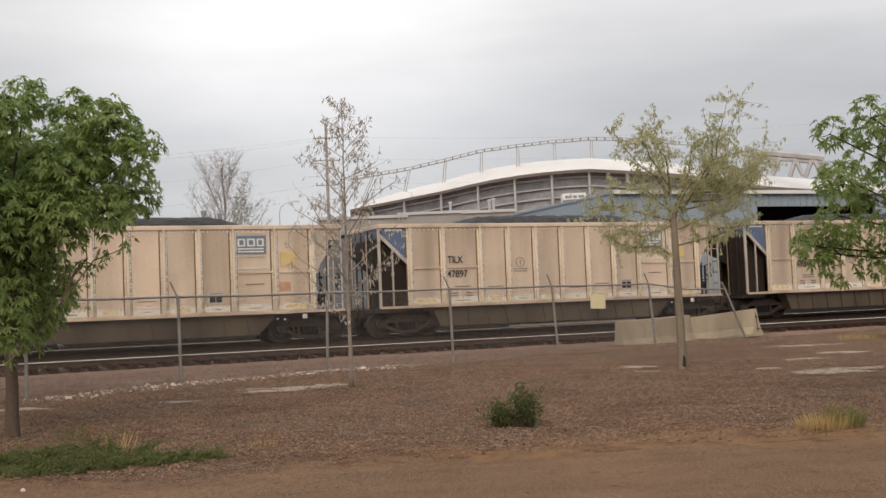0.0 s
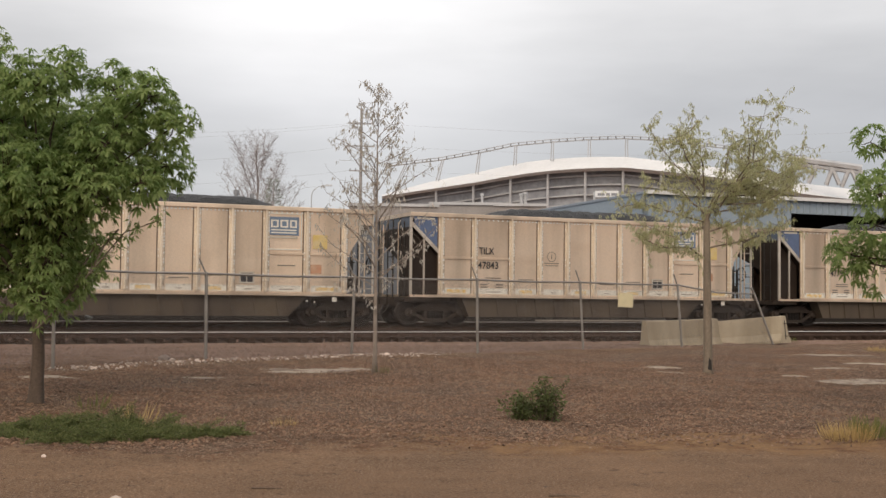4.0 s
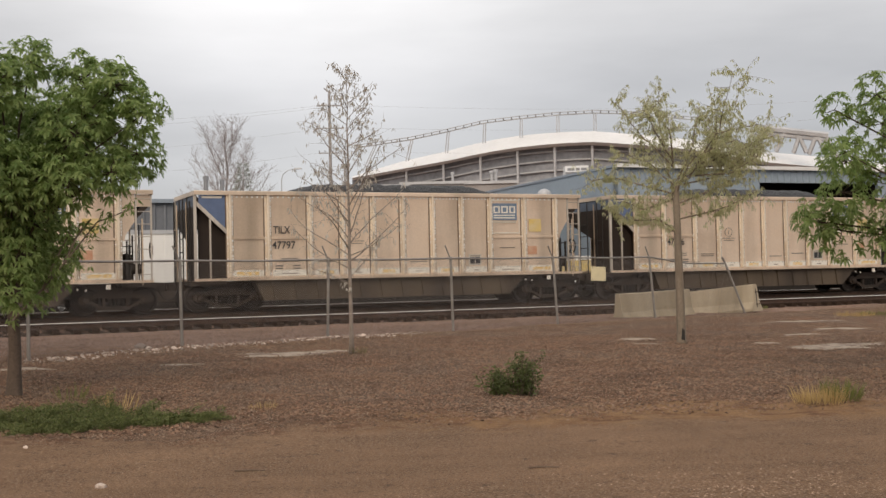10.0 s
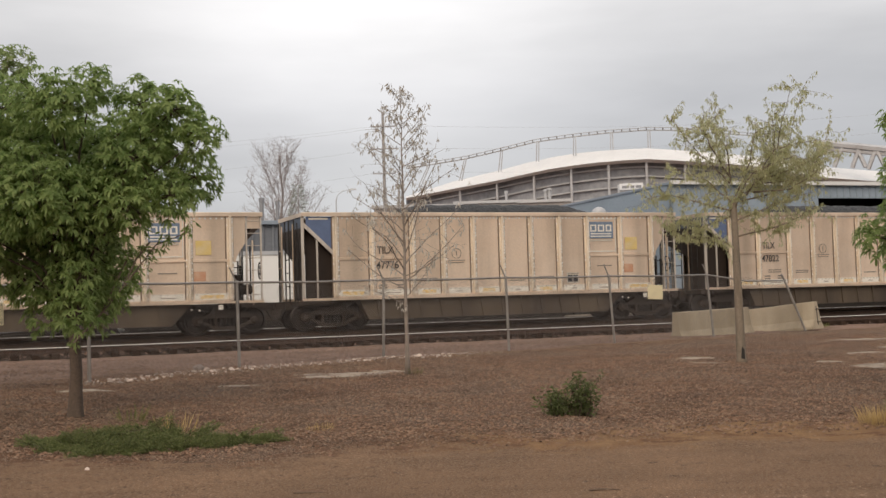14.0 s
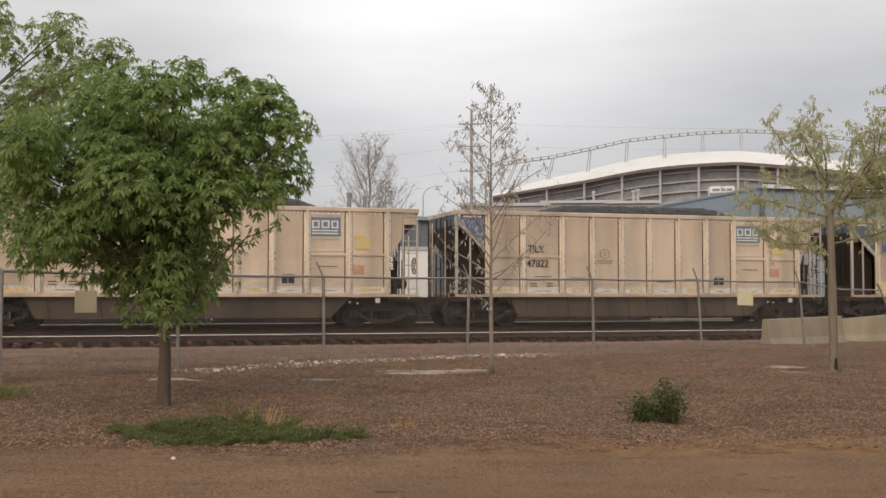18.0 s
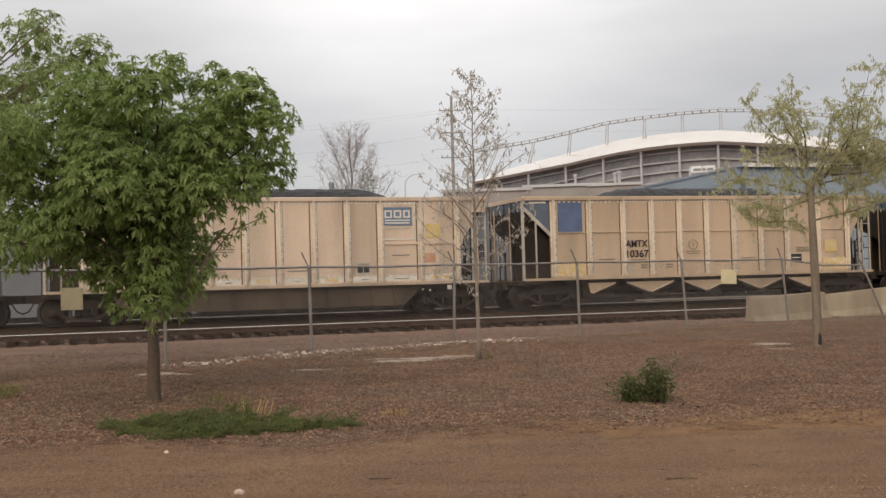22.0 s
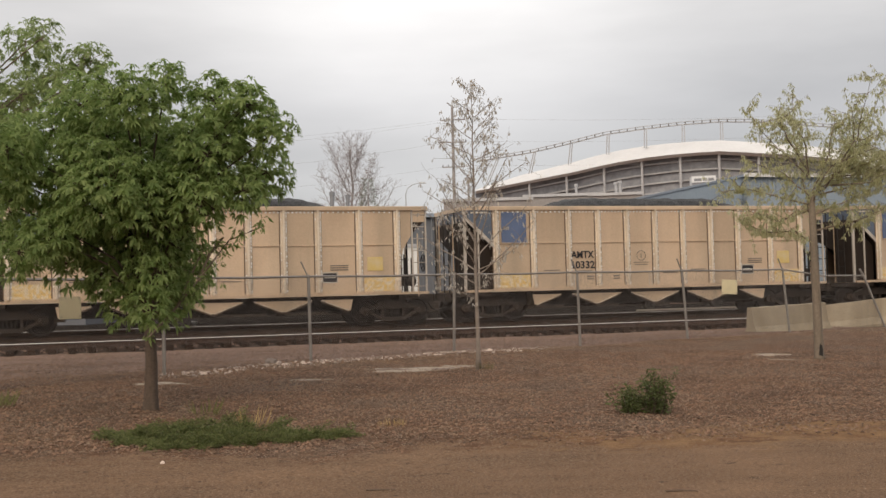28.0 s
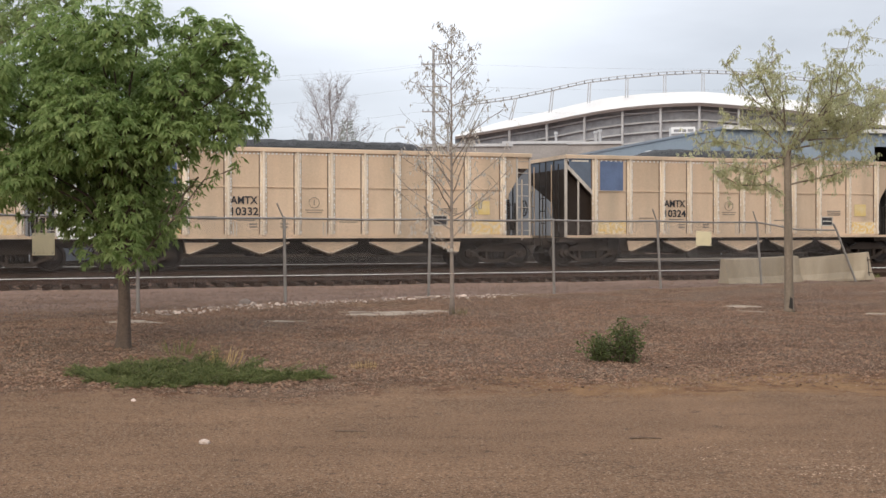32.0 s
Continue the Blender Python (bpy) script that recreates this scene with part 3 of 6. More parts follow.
    tagged(part("ballast_stones", g, M_BALLAST), "loose pinkish ballast stones beside the rails", "stones", kind="stuff")


ballast_bed()
# ---------------------------------------------------------------- coal wagons
PITCH, CAR_LEN, B0, B1 = 15.547, 14.2, 1.0, 13.24
SILL, TOP, DEEP = 1.03, 3.92, 3.15
RIB_SETS = {"drop": [1.0, 2.36, 3.80, 4.93, 6.04, 7.13, 8.25, 9.36, 10.48, 11.85, 13.24], "vee": [1.0, 2.47, 3.79, 4.91, 6.03, 7.14, 8.26, 9.39, 10.51, 11.87, 13.26]}


def text_mesh(words, size, material, bold):
    cu = bpy.data.curves.new("lettering", "FONT")
    cu.body, cu.size, cu.align_x, cu.align_y, cu.extrude, cu.offset = words, size, "CENTER", "CENTER", 0.002, bold * size
    ob = new("lettering", cu)
    me = bpy.data.meshes.new_from_object(ob.evaluated_get(bpy.context.evaluated_depsgraph_get()))
    bpy.data.objects.remove(ob)
    me.materials.clear()
    me.materials.append(material)
    return me


def rib_mesh():
    """A hat-shaped upright stiffener, 9 cm deep, with a rivet row on its flange."""
    g = Geo().prism([(-0.11, 0.0), (-0.11, -0.012), (-0.055, -0.012), (-0.035, -0.09), (0.035, -0.09), (0.055, -0.012), (0.11, -0.012), (0.11, 0.0)], "z", SILL + 0.1, TOP - 0.12)
    r = Geo()
    rng = random.Random(17)
    for i in range(26):
        z = SILL + 0.18 + i * 0.10
        if rng.random() < 0.75:
            r.box(0.066, -0.022, z - 0.032, 0.106, -0.0115, z + 0.032)
        if rng.random() < 0.3:
            r.box(-0.104, -0.022, z - 0.025, -0.07, -0.0115, z + 0.025)
    return g.mesh("rib", M_RIB), r.mesh("rivet_line", M_RIVET)


def truck(car, x):
    """A three-piece bogie at x along the wagon: bolster, two side frames with springs, two wheelsets."""
    cy, wb = DEEP / 2, 0.89
    b = part("truck", Geo().prism([(-0.2, 0.42), (0.2, 0.42), (0.24, 0.62), (0.16, 0.7), (-0.16, 0.7), (-0.24, 0.62)], "y", cy - 1.0, cy + 1.0), M_GRIME, car, "dark grimy cast-steel bogie", at=pose(x, 0, 0))
    for y in (cy - 1.08, cy + 0.98):
        g = Geo()
        # upper chord, lower chord and the axle boxes, leaving the openings
        g.prism([(-1.12, 0.42), (-0.95, 0.32), (-0.74, 0.36), (-0.74, 0.62), (-0.98, 0.64), (-1.12, 0.56)], "y", y, y + 0.12)
        g.prism([(1.12, 0.42), (1.12, 0.56), (0.98, 0.64), (0.74, 0.62), (0.74, 0.36), (0.95, 0.32)], "y", y, y + 0.12)
        g.prism([(-0.74, 0.54), (0.74, 0.54), (0.74, 0.64), (0.42, 0.80), (-0.42, 0.80), (-0.74, 0.64)], "y", y, y + 0.12)
        g.prism([(-0.74, 0.36), (-0.38, 0.15), (0.38, 0.15), (0.74, 0.36), (0.74, 0.46), (0.36, 0.27), (-0.36, 0.27), (-0.74, 0.46)], "y", y, y + 0.12)
        for xx in (-0.4, 0.32):
            g.box(xx, y, 0.25, xx + 0.08, y + 0.12, 0.56)
        part("side_frame", g, M_GRIME, b)
        for xx in (-0.2, -0.07, 0.07, 0.2):
            sp = Geo()
            sp.tube([(xx + 0.05 * math.cos(k * 1.2), y + 0.06 + 0.05 * math.sin(k * 1.2), 0.28 + 0.006 * k) for k in range(42)], 0.014, 4)
            part("spring", sp, M_DARK, b)
        for xx in (-wb, wb):
            part("axle_cap", Geo().lathe([(0.11, 0), (0.1, -0.05), (0.05, -0.07)], (xx, y, 0.457), n=12), M_GRIME, b)
    for xx in (-wb, wb):
        g = Geo()
        for yy, s in ((cy - 0.75, 1), (cy + 0.75, -1)):
            g.lathe([(0.09, -0.07 * s), (0.15, -0.08 * s), (0.17, -0.03 * s), (0.36, -0.02 * s), (0.39, -0.065 * s), (0.455, -0.06 * s), (0.459, 0.045 * s), (0.482, 0.055 * s), (0.48, 0.075 * s), (0.40, 0.07 * s), (0.36, 0.02 * s), (0.16, 0.02 * s), (0.09, 0.08 * s)], (0, yy - cy, 0), n=32)
        for k in range(4):
            a = k * math.pi / 2
            for yy in (-0.775, 0.735):
                g.box(0.25 * math.cos(a) - 0.03, yy, 0.25 * math.sin(a) - 0.03, 0.25 * math.cos(a) + 0.03, yy + 0.04, 0.25 * math.sin(a) + 0.03)
        g.lathe([(0.08, -1.0), (0.085, -0.8), (0.085, 0.8), (0.08, 1.0)], (0, 0, 0), n=12)
        part("wheelset", g, M_WHEEL, b, "worn steel wheels on their axle", at=pose(xx, cy, 0.459))
    return b


def ladder(car, x0, x1, y, z0, z1, m, rungs):
    g = Geo()
    for x in (x0, x1):
        g.box(x - 0.025, y - 0.03, z0, x + 0.025, y + 0.03, z1)
    ld = part("ladder", g, m, car)
    for i in range(rungs):
        z = z0 + (z1 - z0) * (i + 0.6) / rungs
        part("rung", Geo().tube([(x0, y, z), (x1, y, z)], 0.014, 6), m, ld)
    return ld


def build_car(kind):
    """kind 'drop': closed lower sheets and a blue corner; kind 'vee': five open hopper bottoms."""
    drop = kind == "drop"
    RIBS = RIB_SETS[kind]
    cream = M_CREAM if drop else M_CREAM2
    label = "weathered aluminium coal wagon with blue corner panels, heaped with coal" if drop else "cream-painted coal wagon with vee-shaped hopper bottoms, heaped with coal"
    car = thing("coal_wagon", label, "railway wagon", group="coal wagons of the train")
    # side sheets, panel by panel
    for i in range(10):
        a, b = RIBS[i] + 0.004, RIBS[i + 1] - 0.004
        g = Geo()
        dish = 0.03
        nx, nz = 4, 5
        for j in range(nz + 1):
            for k in range(nx + 1):
                u, w = k / nx, j / nz
                g.v.append((a + (b - a) * u, dish * 16 * u * (1 - u) * w * (1 - w), SILL + 0.06 + (TOP - SILL - 0.1) * w))
        for j in range(nz):
            for k in range(nx):
                q = j * (nx + 1) + k
                g.f.append((q, q + 1, q + nx + 2, q + nx + 1))
        g.box(a, 0.03, SILL + 0.06, b, 0.045, TOP - 0.04)
        part("side_panel", g, cream, car)
    rm, rv = rib_mesh()
    # thin dark strips paint in the shadow line along each rib
    seam = Geo().box(-0.148, -0.003, SILL + 0.12, -0.111, 0.004, TOP - 0.14).box(0.111, -0.003, SILL + 0.12, 0.121, 0.004, TOP - 0.14).mesh("seam", M_SHADEGRIME)
    for x in RIBS:
        rb = part("rib", rm, None, car, at=pose(x if B0 < x < B1 else (x + 0.1 if x < 3 else x - 0.1), 0, 0))
        tagged(part("rivet_line", rv, None, rb), kind="stuff")
        part("seam", seam, None, rb, "dark line painted as the rib's shadow")
    for i in range(10):
        if drop and 2 <= i <= 7:
            continue
        z = SILL + (1.35 if drop else 1.63)
        h = 0.045 if drop else 0.018
        part("cross_seam", Geo().prism([(0.0, z - h), (-0.03, z - h * 0.8), (-0.03, z + h * 0.8), (0.0, z + h)], "x", RIBS[i] + 0.115, RIBS[i + 1] - 0.115), cream, car)
    # rivet row under the top chord
    g = Geo()
    for i in range(10):
        n = 7
        for k in range(n):
            x = RIBS[i] + 0.17 + (RIBS[i + 1] - RIBS[i] - 0.34) * k / (n - 1)
            g.box(x - 0.03, -0.014, TOP - 0.22, x + 0.03, 0.006, TOP - 0.165)
    tagged(part("rivet_line", g, M_RIVET, car), kind="stuff")
    far = Geo().box(B0, DEEP - 0.04, SILL, B1, DEEP, TOP - 0.03)
    part("far_side", far, cream, car)
    for y, s in ((0.0, -1), (DEEP, 1)):
        lo, hi = sorted((y - 0.02 * s, y + 0.085 * s))
        part("top_chord", Geo().prism([(lo, TOP - 0.13), (hi - 0.02, TOP - 0.13), (hi, TOP - 0.11), (hi, TOP - 0.015), (hi - 0.015, TOP), (lo + 0.015, TOP), (lo, TOP - 0.015)], "x", -0.06, CAR_LEN), cream, car)
        part("side_sill", Geo().prism([(lo, SILL - 0.02), (hi - 0.02, SILL - 0.02), (hi, SILL), (hi, SILL + 0.05), (hi - 0.015, SILL + 0.065), (lo, SILL + 0.065)], "x", -0.06 if drop else 0.0, CAR_LEN), cream, car)
    for x in (-0.06, CAR_LEN - 0.1):
        part("end_chord", Geo().box(x, 0.02, TOP - 0.14, x + 0.12, DEEP - 0.02, TOP - 0.005), cream, car)
    # reflective strips along the sill, white and amber by turns
    for i in range(10):
        a, b = RIBS[i] + 0.15, RIBS[i + 1] - 0.15
        amber = i in (0, 2, 4, 6, 9) if drop else i in (0, 9)
        if not drop and not amber:
            continue
        z0, z1 = SILL + 0.11, SILL + (0.31 if drop else 0.55)
        st = part("reflective_strip", Geo().box(a, -0.008, z0, b, 0.002, z1), M_WHITE if drop else M_AMBER, car, "dusty white strip" if drop else "worn amber strip")
        if drop:
            if amber:
                part("amber_patch", Geo().box(a + 0.16, -0.011, z0 + 0.03, b - 0.16, -0.007, z1 - 0.05), M_AMBER, st, "worn amber patch")
            else:
                part("stencil_bar", Geo().box(a + 0.3, -0.011, z0 + 0.06, b - 0.3, -0.007, z0 + 0.09), M_GREYINK, st)
            g = Geo()
            for k in range(5):
                x = a + 0.08 + (b - a - 0.16) * k / 4
                g.box(x - 0.018, -0.011, z1 - 0.045, x + 0.018, -0.007, z1 - 0.015)
            tagged(part("bolt_strip", g, M_GREYINK, st), kind="stuff")
    # left end: corner post, inner post, diagonal, blue corner and the dark slope sheet
    for y in (0.0, DEEP - 0.06):
        part("corner_post", Geo().box(-0.06, y, SILL, 0.03, y + 0.07, TOP - 0.13), M_POST, car)
        part("end_post", Geo().box(0.44, y + 0.01, SILL, 0.495, y + 0.06, TOP - 0.85), M_POST, car)
        part("diagonal_brace", Geo().prism([(0.04, TOP - 0.50), (0.04, TOP - 0.34), (B0 + 0.02, TOP - 1.27), (B0 + 0.02, TOP - 1.43)], "y", y - 0.01, y + 0.05), M_POST, car)
    if drop:
        part("corner_panel", Geo().prism([(0.10, TOP - 0.14), (B0 - 0.02, TOP - 0.14), (B0 - 0.02, TOP - 1.26), (0.10, TOP - 0.42)], "y", 0.012, 0.024), M_BLUE, car, "faded blue corner panel")
        part("vent_slot", Geo().box(0.2, -0.001, TOP - 0.24, 0.85, 0.013, TOP - 0.18), M_WHITE, car)
    else:
        part("corner_panel", Geo().prism([(0.10, TOP - 0.14), (B0 - 0.02, TOP - 0.14), (B0 - 0.02, TOP - 1.26), (0.10, TOP - 0.42)], "y", 0.012, 0.024), M_GREYBLUE, car, "dull grey-blue corner panel")
        part("vent_slot", Geo().box(0.2, -0.001, TOP - 0.24, 0.85, 0.013, TOP - 0.18), M_WHITE, car)
        part("paint_panel", Geo().box(1.30, -0.006, 2.67, 2.21, -0.001, 3.73), M_BLUE, car, "square faded blue paint patch")
    # added dark backing sheet that stands for the shade in the end recess
    part("bulkhead", Geo().prism([(0.14, SILL), (B0 + 0.1, SILL), (B0 + 0.1, TOP - 0.6), (0.14, TOP - 0.45)], "y", 0.34, 0.37), M_SLOPE, car, "dark sheet standing for the shade inside the wagon end")
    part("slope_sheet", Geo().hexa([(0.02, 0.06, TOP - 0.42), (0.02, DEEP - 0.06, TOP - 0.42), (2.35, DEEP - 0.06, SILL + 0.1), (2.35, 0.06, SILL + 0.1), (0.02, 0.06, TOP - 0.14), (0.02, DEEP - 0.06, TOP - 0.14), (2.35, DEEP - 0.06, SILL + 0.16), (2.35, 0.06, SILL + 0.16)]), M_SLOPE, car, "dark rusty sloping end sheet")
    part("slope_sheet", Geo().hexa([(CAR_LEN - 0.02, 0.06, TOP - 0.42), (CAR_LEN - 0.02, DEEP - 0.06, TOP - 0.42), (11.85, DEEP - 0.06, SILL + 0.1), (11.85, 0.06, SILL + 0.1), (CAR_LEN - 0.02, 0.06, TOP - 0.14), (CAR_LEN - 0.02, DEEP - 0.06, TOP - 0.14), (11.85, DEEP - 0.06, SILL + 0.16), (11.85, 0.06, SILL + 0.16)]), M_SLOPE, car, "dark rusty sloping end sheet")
    part("end_panel", Geo().prism([(B1 + 0.02, TOP - 0.13), (CAR_LEN - 0.56, TOP - 0.13), (CAR_LEN - 0.56, TOP - 0.98), (B1 + 0.12, TOP - 1.42), (B1 + 0.08, TOP - 1.6), (B1 + 0.02, TOP - 1.6)], "y", 0.012, 0.026), cream, car)
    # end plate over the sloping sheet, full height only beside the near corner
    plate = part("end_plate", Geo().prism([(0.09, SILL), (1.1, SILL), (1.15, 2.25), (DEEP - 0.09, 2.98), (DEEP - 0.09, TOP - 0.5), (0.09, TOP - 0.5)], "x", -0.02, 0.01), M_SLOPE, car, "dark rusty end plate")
    # grey-blue colour puts the sky's light on the sheet's upper part
    part("top_band", Geo().box(-0.022, 0.09, TOP - 0.5, 0.012, DEEP - 0.09, TOP - 0.14), M_GREYBLUE, plate, "grey-blue band tinted as skylight on the end sheet")
    part("corner_plate", Geo().box(CAR_LEN - 0.54, 0.03, TOP - 0.52, CAR_LEN - 0.08, 0.05, TOP - 0.14), cream, car)
    for y in (0.02, DEEP - 0.08):
        ladder(car, CAR_LEN - 0.52, CAR_LEN - 0.05, y, SILL, TOP - 0.12, M_POST, 7)
    for x in (B1 + 0.28, B1 + 0.5):
        part("end_post", Geo().box(x - 0.03, 0.3, SILL - 0.05, x + 0.03, 0.36, TOP - 1.7), M_DARK, car)
    for y in (0.5, 1.1, DEEP - 0.5):
        part("handrail", Geo().tube([(-0.08, y, SILL - 0.1), (-0.08, y, TOP - 0.3)], 0.022, 6), M_DARK if y < 1 else cream, car)
    for y in (0.85, 1.55, 2.1, DEEP - 0.1):
        part("handrail", Geo().tube([(-0.10, y, SILL - 0.1), (-0.10, y, TOP - 0.16)], 0.024, 6), M_DARK, car)
    for y0, y1, z in ((0.5, 0.85, SILL + 0.6), (0.5, 0.85, SILL + 1.2), (1.55, 2.1, SILL + 0.5), (1.55, 2.1, SILL + 0.95), (1.55, 2.1, SILL + 1.4), (1.55, 2.1, SILL + 1.85)):
        part("rung", Geo().tube([(-0.10, y0, z), (-0.10, y1, z)], 0.016, 6), M_DARK, car)
    for x, y, zt, m in ((13.4, 0.08, SILL + 1.3, M_DARK), (13.56, 0.5, SILL + 1.7, M_RIB), (13.7, 0.9, SILL + 1.5, M_DARK), (13.88, 0.06, TOP - 0.9, M_RIB), (14.06, 1.3, SILL + 1.9, M_DARK), (14.12, 2.2, SILL + 1.9, M_DARK)):
        part("stanchion", Geo().tube([(x, y, SILL - 0.1), (x, y, zt)], 0.026, 6), m, car)
    for x0, x1, z in ((13.26, 13.7, SILL + 0.62), (13.26, 13.55, SILL + 1.12)):
        part("rung", Geo().tube([(x0, 0.08, z), (x1, 0.08, z)], 0.016, 6), M_DARK, car)
    for z in (SILL + 0.55, SILL + 1.15, SILL + 1.75):
        part("handrail", Geo().tube([(-0.09, DEEP - 0.5, z), (-0.09, DEEP - 0.06, z)], 0.018, 6), cream, car)
    # brake gear on the right end
    bw = Geo()
    bw.tube([(CAR_LEN + 0.06, 0.75 + 0.27 * math.cos(k * 0.5236), 2.05 + 0.27 * math.sin(k * 0.5236)) for k in range(13)], 0.02, 6)
    for k in range(6):
        a = k * math.pi / 3
        bw.tube([(CAR_LEN + 0.06, 0.75, 2.05), (CAR_LEN + 0.06, 0.75 + 0.27 * math.cos(a), 2.05 + 0.27 * math.sin(a))], 0.012, 5)
    part("brake_wheel", bw, M_DARK, car, "dark spoked hand-brake wheel")
    part("brake_cylinder", Geo().lathe([(0.0, -0.02), (0.17, 0.0), (0.17, 0.5), (0.1, 0.55)], (CAR_LEN - 0.75, 0.8, SILL + 0.42), axis="x", n=14), M_GRIME, car)
    part("air_reservoir", Geo().lathe([(0.02, -0.05), (0.2, 0.0), (0.2, 0.8), (0.02, 0.85)], (CAR_LEN - 0.55, 1.9, SILL + 0.1), axis="z", n=14), M_GRIME, car)
    for x0, x1 in ((-0.5, 1.2), (12.9, CAR_LEN + 0.35)):
        part("end_platform", Geo().box(x0 + 0.35, 0.25, SILL - 0.16, x1 - 0.2, DEEP - 0.25, SILL - 0.02), M_GRIME, car)
    # centre sill, couplers
    part("centre_sill", Geo().box(-0.35, DEEP / 2 - 0.28, 0.72, CAR_LEN + 0.35, DEEP / 2 + 0.28, SILL - 0.03), M_GRIME, car)
    for x, s in ((-0.35, -1), (CAR_LEN + 0.35, 1)):
        g = Geo().prism([(x, DEEP / 2 - 0.09), (x + 0.28 * s, DEEP / 2 - 0.1), (x + 0.36 * s, DEEP / 2 - 0.2), (x + 0.40 * s, DEEP / 2 - 0.02), (x + 0.33 * s, DEEP / 2 + 0.14), (x, DEEP / 2 + 0.09)], "z", 0.74, 1.0)
        part("coupler", g, M_GRIME, car)
        part("air_hose", Geo().tube([(x, DEEP / 2 - 0.35, 0.75), (x + 0.15 * s, DEEP / 2 - 0.36, 0.5), (x + 0.36 * s, DEEP / 2 - 0.34, 0.42)], 0.025, 6), M_DARK, car)
    part("underframe", Geo().box(2.0, 0.75, 0.5, 12.2, DEEP - 0.75, SILL - 0.03), M_DARK, car)
    # bottoms
    if drop:
        for y0, y1, s in ((0.10, 0.62, 1), (DEEP - 0.10, DEEP - 0.62, -1)):
            part("lower_sheet", Geo().hexa([(2.25, y0 + 0.06 * s, 0.34), (11.3, y0 + 0.06 * s, 0.34), (11.3, y1, 0.34), (2.25, y1, 0.34), (1.9, y0, SILL), (11.95, y0, SILL), (11.95, y1, SILL), (1.9, y1, SILL)]), M_LOWER, car, "dusty brown lower hopper sheet")
        for i in range(12):
            x = 2.6 + i * 0.76
            part("stiffener", Geo().hexa([(x, 0.10, 0.36), (x + 0.05, 0.10, 0.36), (x + 0.05, 0.16, 0.36), (x, 0.16, 0.36), (x - 0.12, 0.05, SILL - 0.02), (x - 0.07, 0.05, SILL - 0.02), (x - 0.07, 0.11, SILL - 0.02), (x - 0.12, 0.11, SILL - 0.02)]), M_LOWER, car)
    else:
        for i, c in enumerate((2.55, 4.85, 7.12, 9.36, 11.52)):
            # the first and the last are cut off short towards the bogie
            wl, wr = (0.12 if i == 0 else 0.93), (0.12 if i == 4 else 0.93)
            zt = 0.89
            part("hopper_bottom", Geo().hexa([(c - 0.08, 0.45, 0.54), (c + 0.08, 0.45, 0.54), (c + 0.08, DEEP - 0.45, 0.54), (c - 0.08, DEEP - 0.45, 0.54), (c - wl * 0.8, 0.08, SILL), (c + wr * 0.8, 0.08, SILL), (c + wr * 0.8, DEEP - 0.08, SILL), (c - wl * 0.8, DEEP - 0.08, SILL)]), M_LOWER, car, "dusty brown vee-shaped hopper bottom")
            part("hopper_gate", Geo().box(c - 0.16, 0.5, 0.42, c + 0.16, DEEP - 0.5, 0.54), M_GRIME, car)
            face = part("hopper_flange", Geo().prism([(c - 0.05, 0.545), (c + 0.05, 0.545), (c + wr, zt), (c - wl, zt)], "y", 0.10, 0.125), cream, car)
            # dark strip over the flange stands for the shade beneath the sill
            part("hanger", Geo().box(c - wl * 0.8, 0.13, zt - 0.02, c + wr * 0.8, 0.2, SILL), M_GRIME, car)
            for x1 in ((c + wr,) if i == 0 else (c - wl,) if i == 4 else (c - wl, c + wr)):
                x0 = c + (0.03 if x1 > c else -0.03)
                part("flange_edge", Geo().hexa([(x0, 0.07, 0.52), (x0, 0.14, 0.52), (x1, 0.14, zt - 0.025), (x1, 0.07, zt - 0.025), (x0, 0.07, 0.55), (x0, 0.14, 0.55), (x1, 0.14, zt + 0.005), (x1, 0.07, zt + 0.005)]), M_RIB, face)
                part("lip", Geo().hexa([(x0, 0.09, 0.475), (x0, 0.15, 0.475), (x1, 0.15, zt - 0.075), (x1, 0.09, zt - 0.075), (x0, 0.09, 0.505), (x0, 0.15, 0.505), (x1, 0.15, zt - 0.045), (x1, 0.09, zt - 0.045)]), M_SHADEGRIME, face, "grimy lower lip")
    # paint marks on the right-hand panels
    if drop:
        a, b = 10.56, 11.57
        lg = part("sign_panel", Geo().box(a, -0.008, TOP - 0.94, b, -0.002, TOP - 0.34), M_LOGO, car, "faded blue painted sign with pale blocks")
        zz = TOP - 0.44
        for u0, u1 in ((0.07, 0.32), (0.38, 0.64), (0.70, 0.93)):
            x0, x1 = a + (b - a) * u0, a + (b - a) * u1
            g = Geo().box(x0, -0.011, zz - 0.045, x1, -0.007, zz).box(x0, -0.011, zz - 0.25, x1, -0.007, zz - 0.205).box(x0, -0.011, zz - 0.205, x0 + 0.055, -0.007, zz - 0.045).box(x1 - 0.055, -0.011, zz - 0.205, x1, -0.007, zz - 0.045)
            part("pale_block", g, M_WHITE, lg)
        for z in (TOP - 0.77, TOP - 0.86):
            part("pale_bar", Geo().box(a + 0.08, -0.011, z - 0.02, b - 0.08, -0.007, z + 0.02), M_WHITE, lg)
        x0, x1, z0, z1 = a - 0.12, b + 0.10, TOP - 1.42, TOP - 0.22
        part("sign_border", Geo().box(x0, -0.012, z0, x1, -0.001, z0 + 0.035).box(x0, -0.012, z1 - 0.035, x1, -0.001, z1).box(x0, -0.012, z0 + 0.035, x0 + 0.03, -0.001, z1 - 0.035).box(x1 - 0.03, -0.012, z0 + 0.035, x1, -0.001, z1 - 0.035), M_WHITE, car, "thin pale frame round the sign")
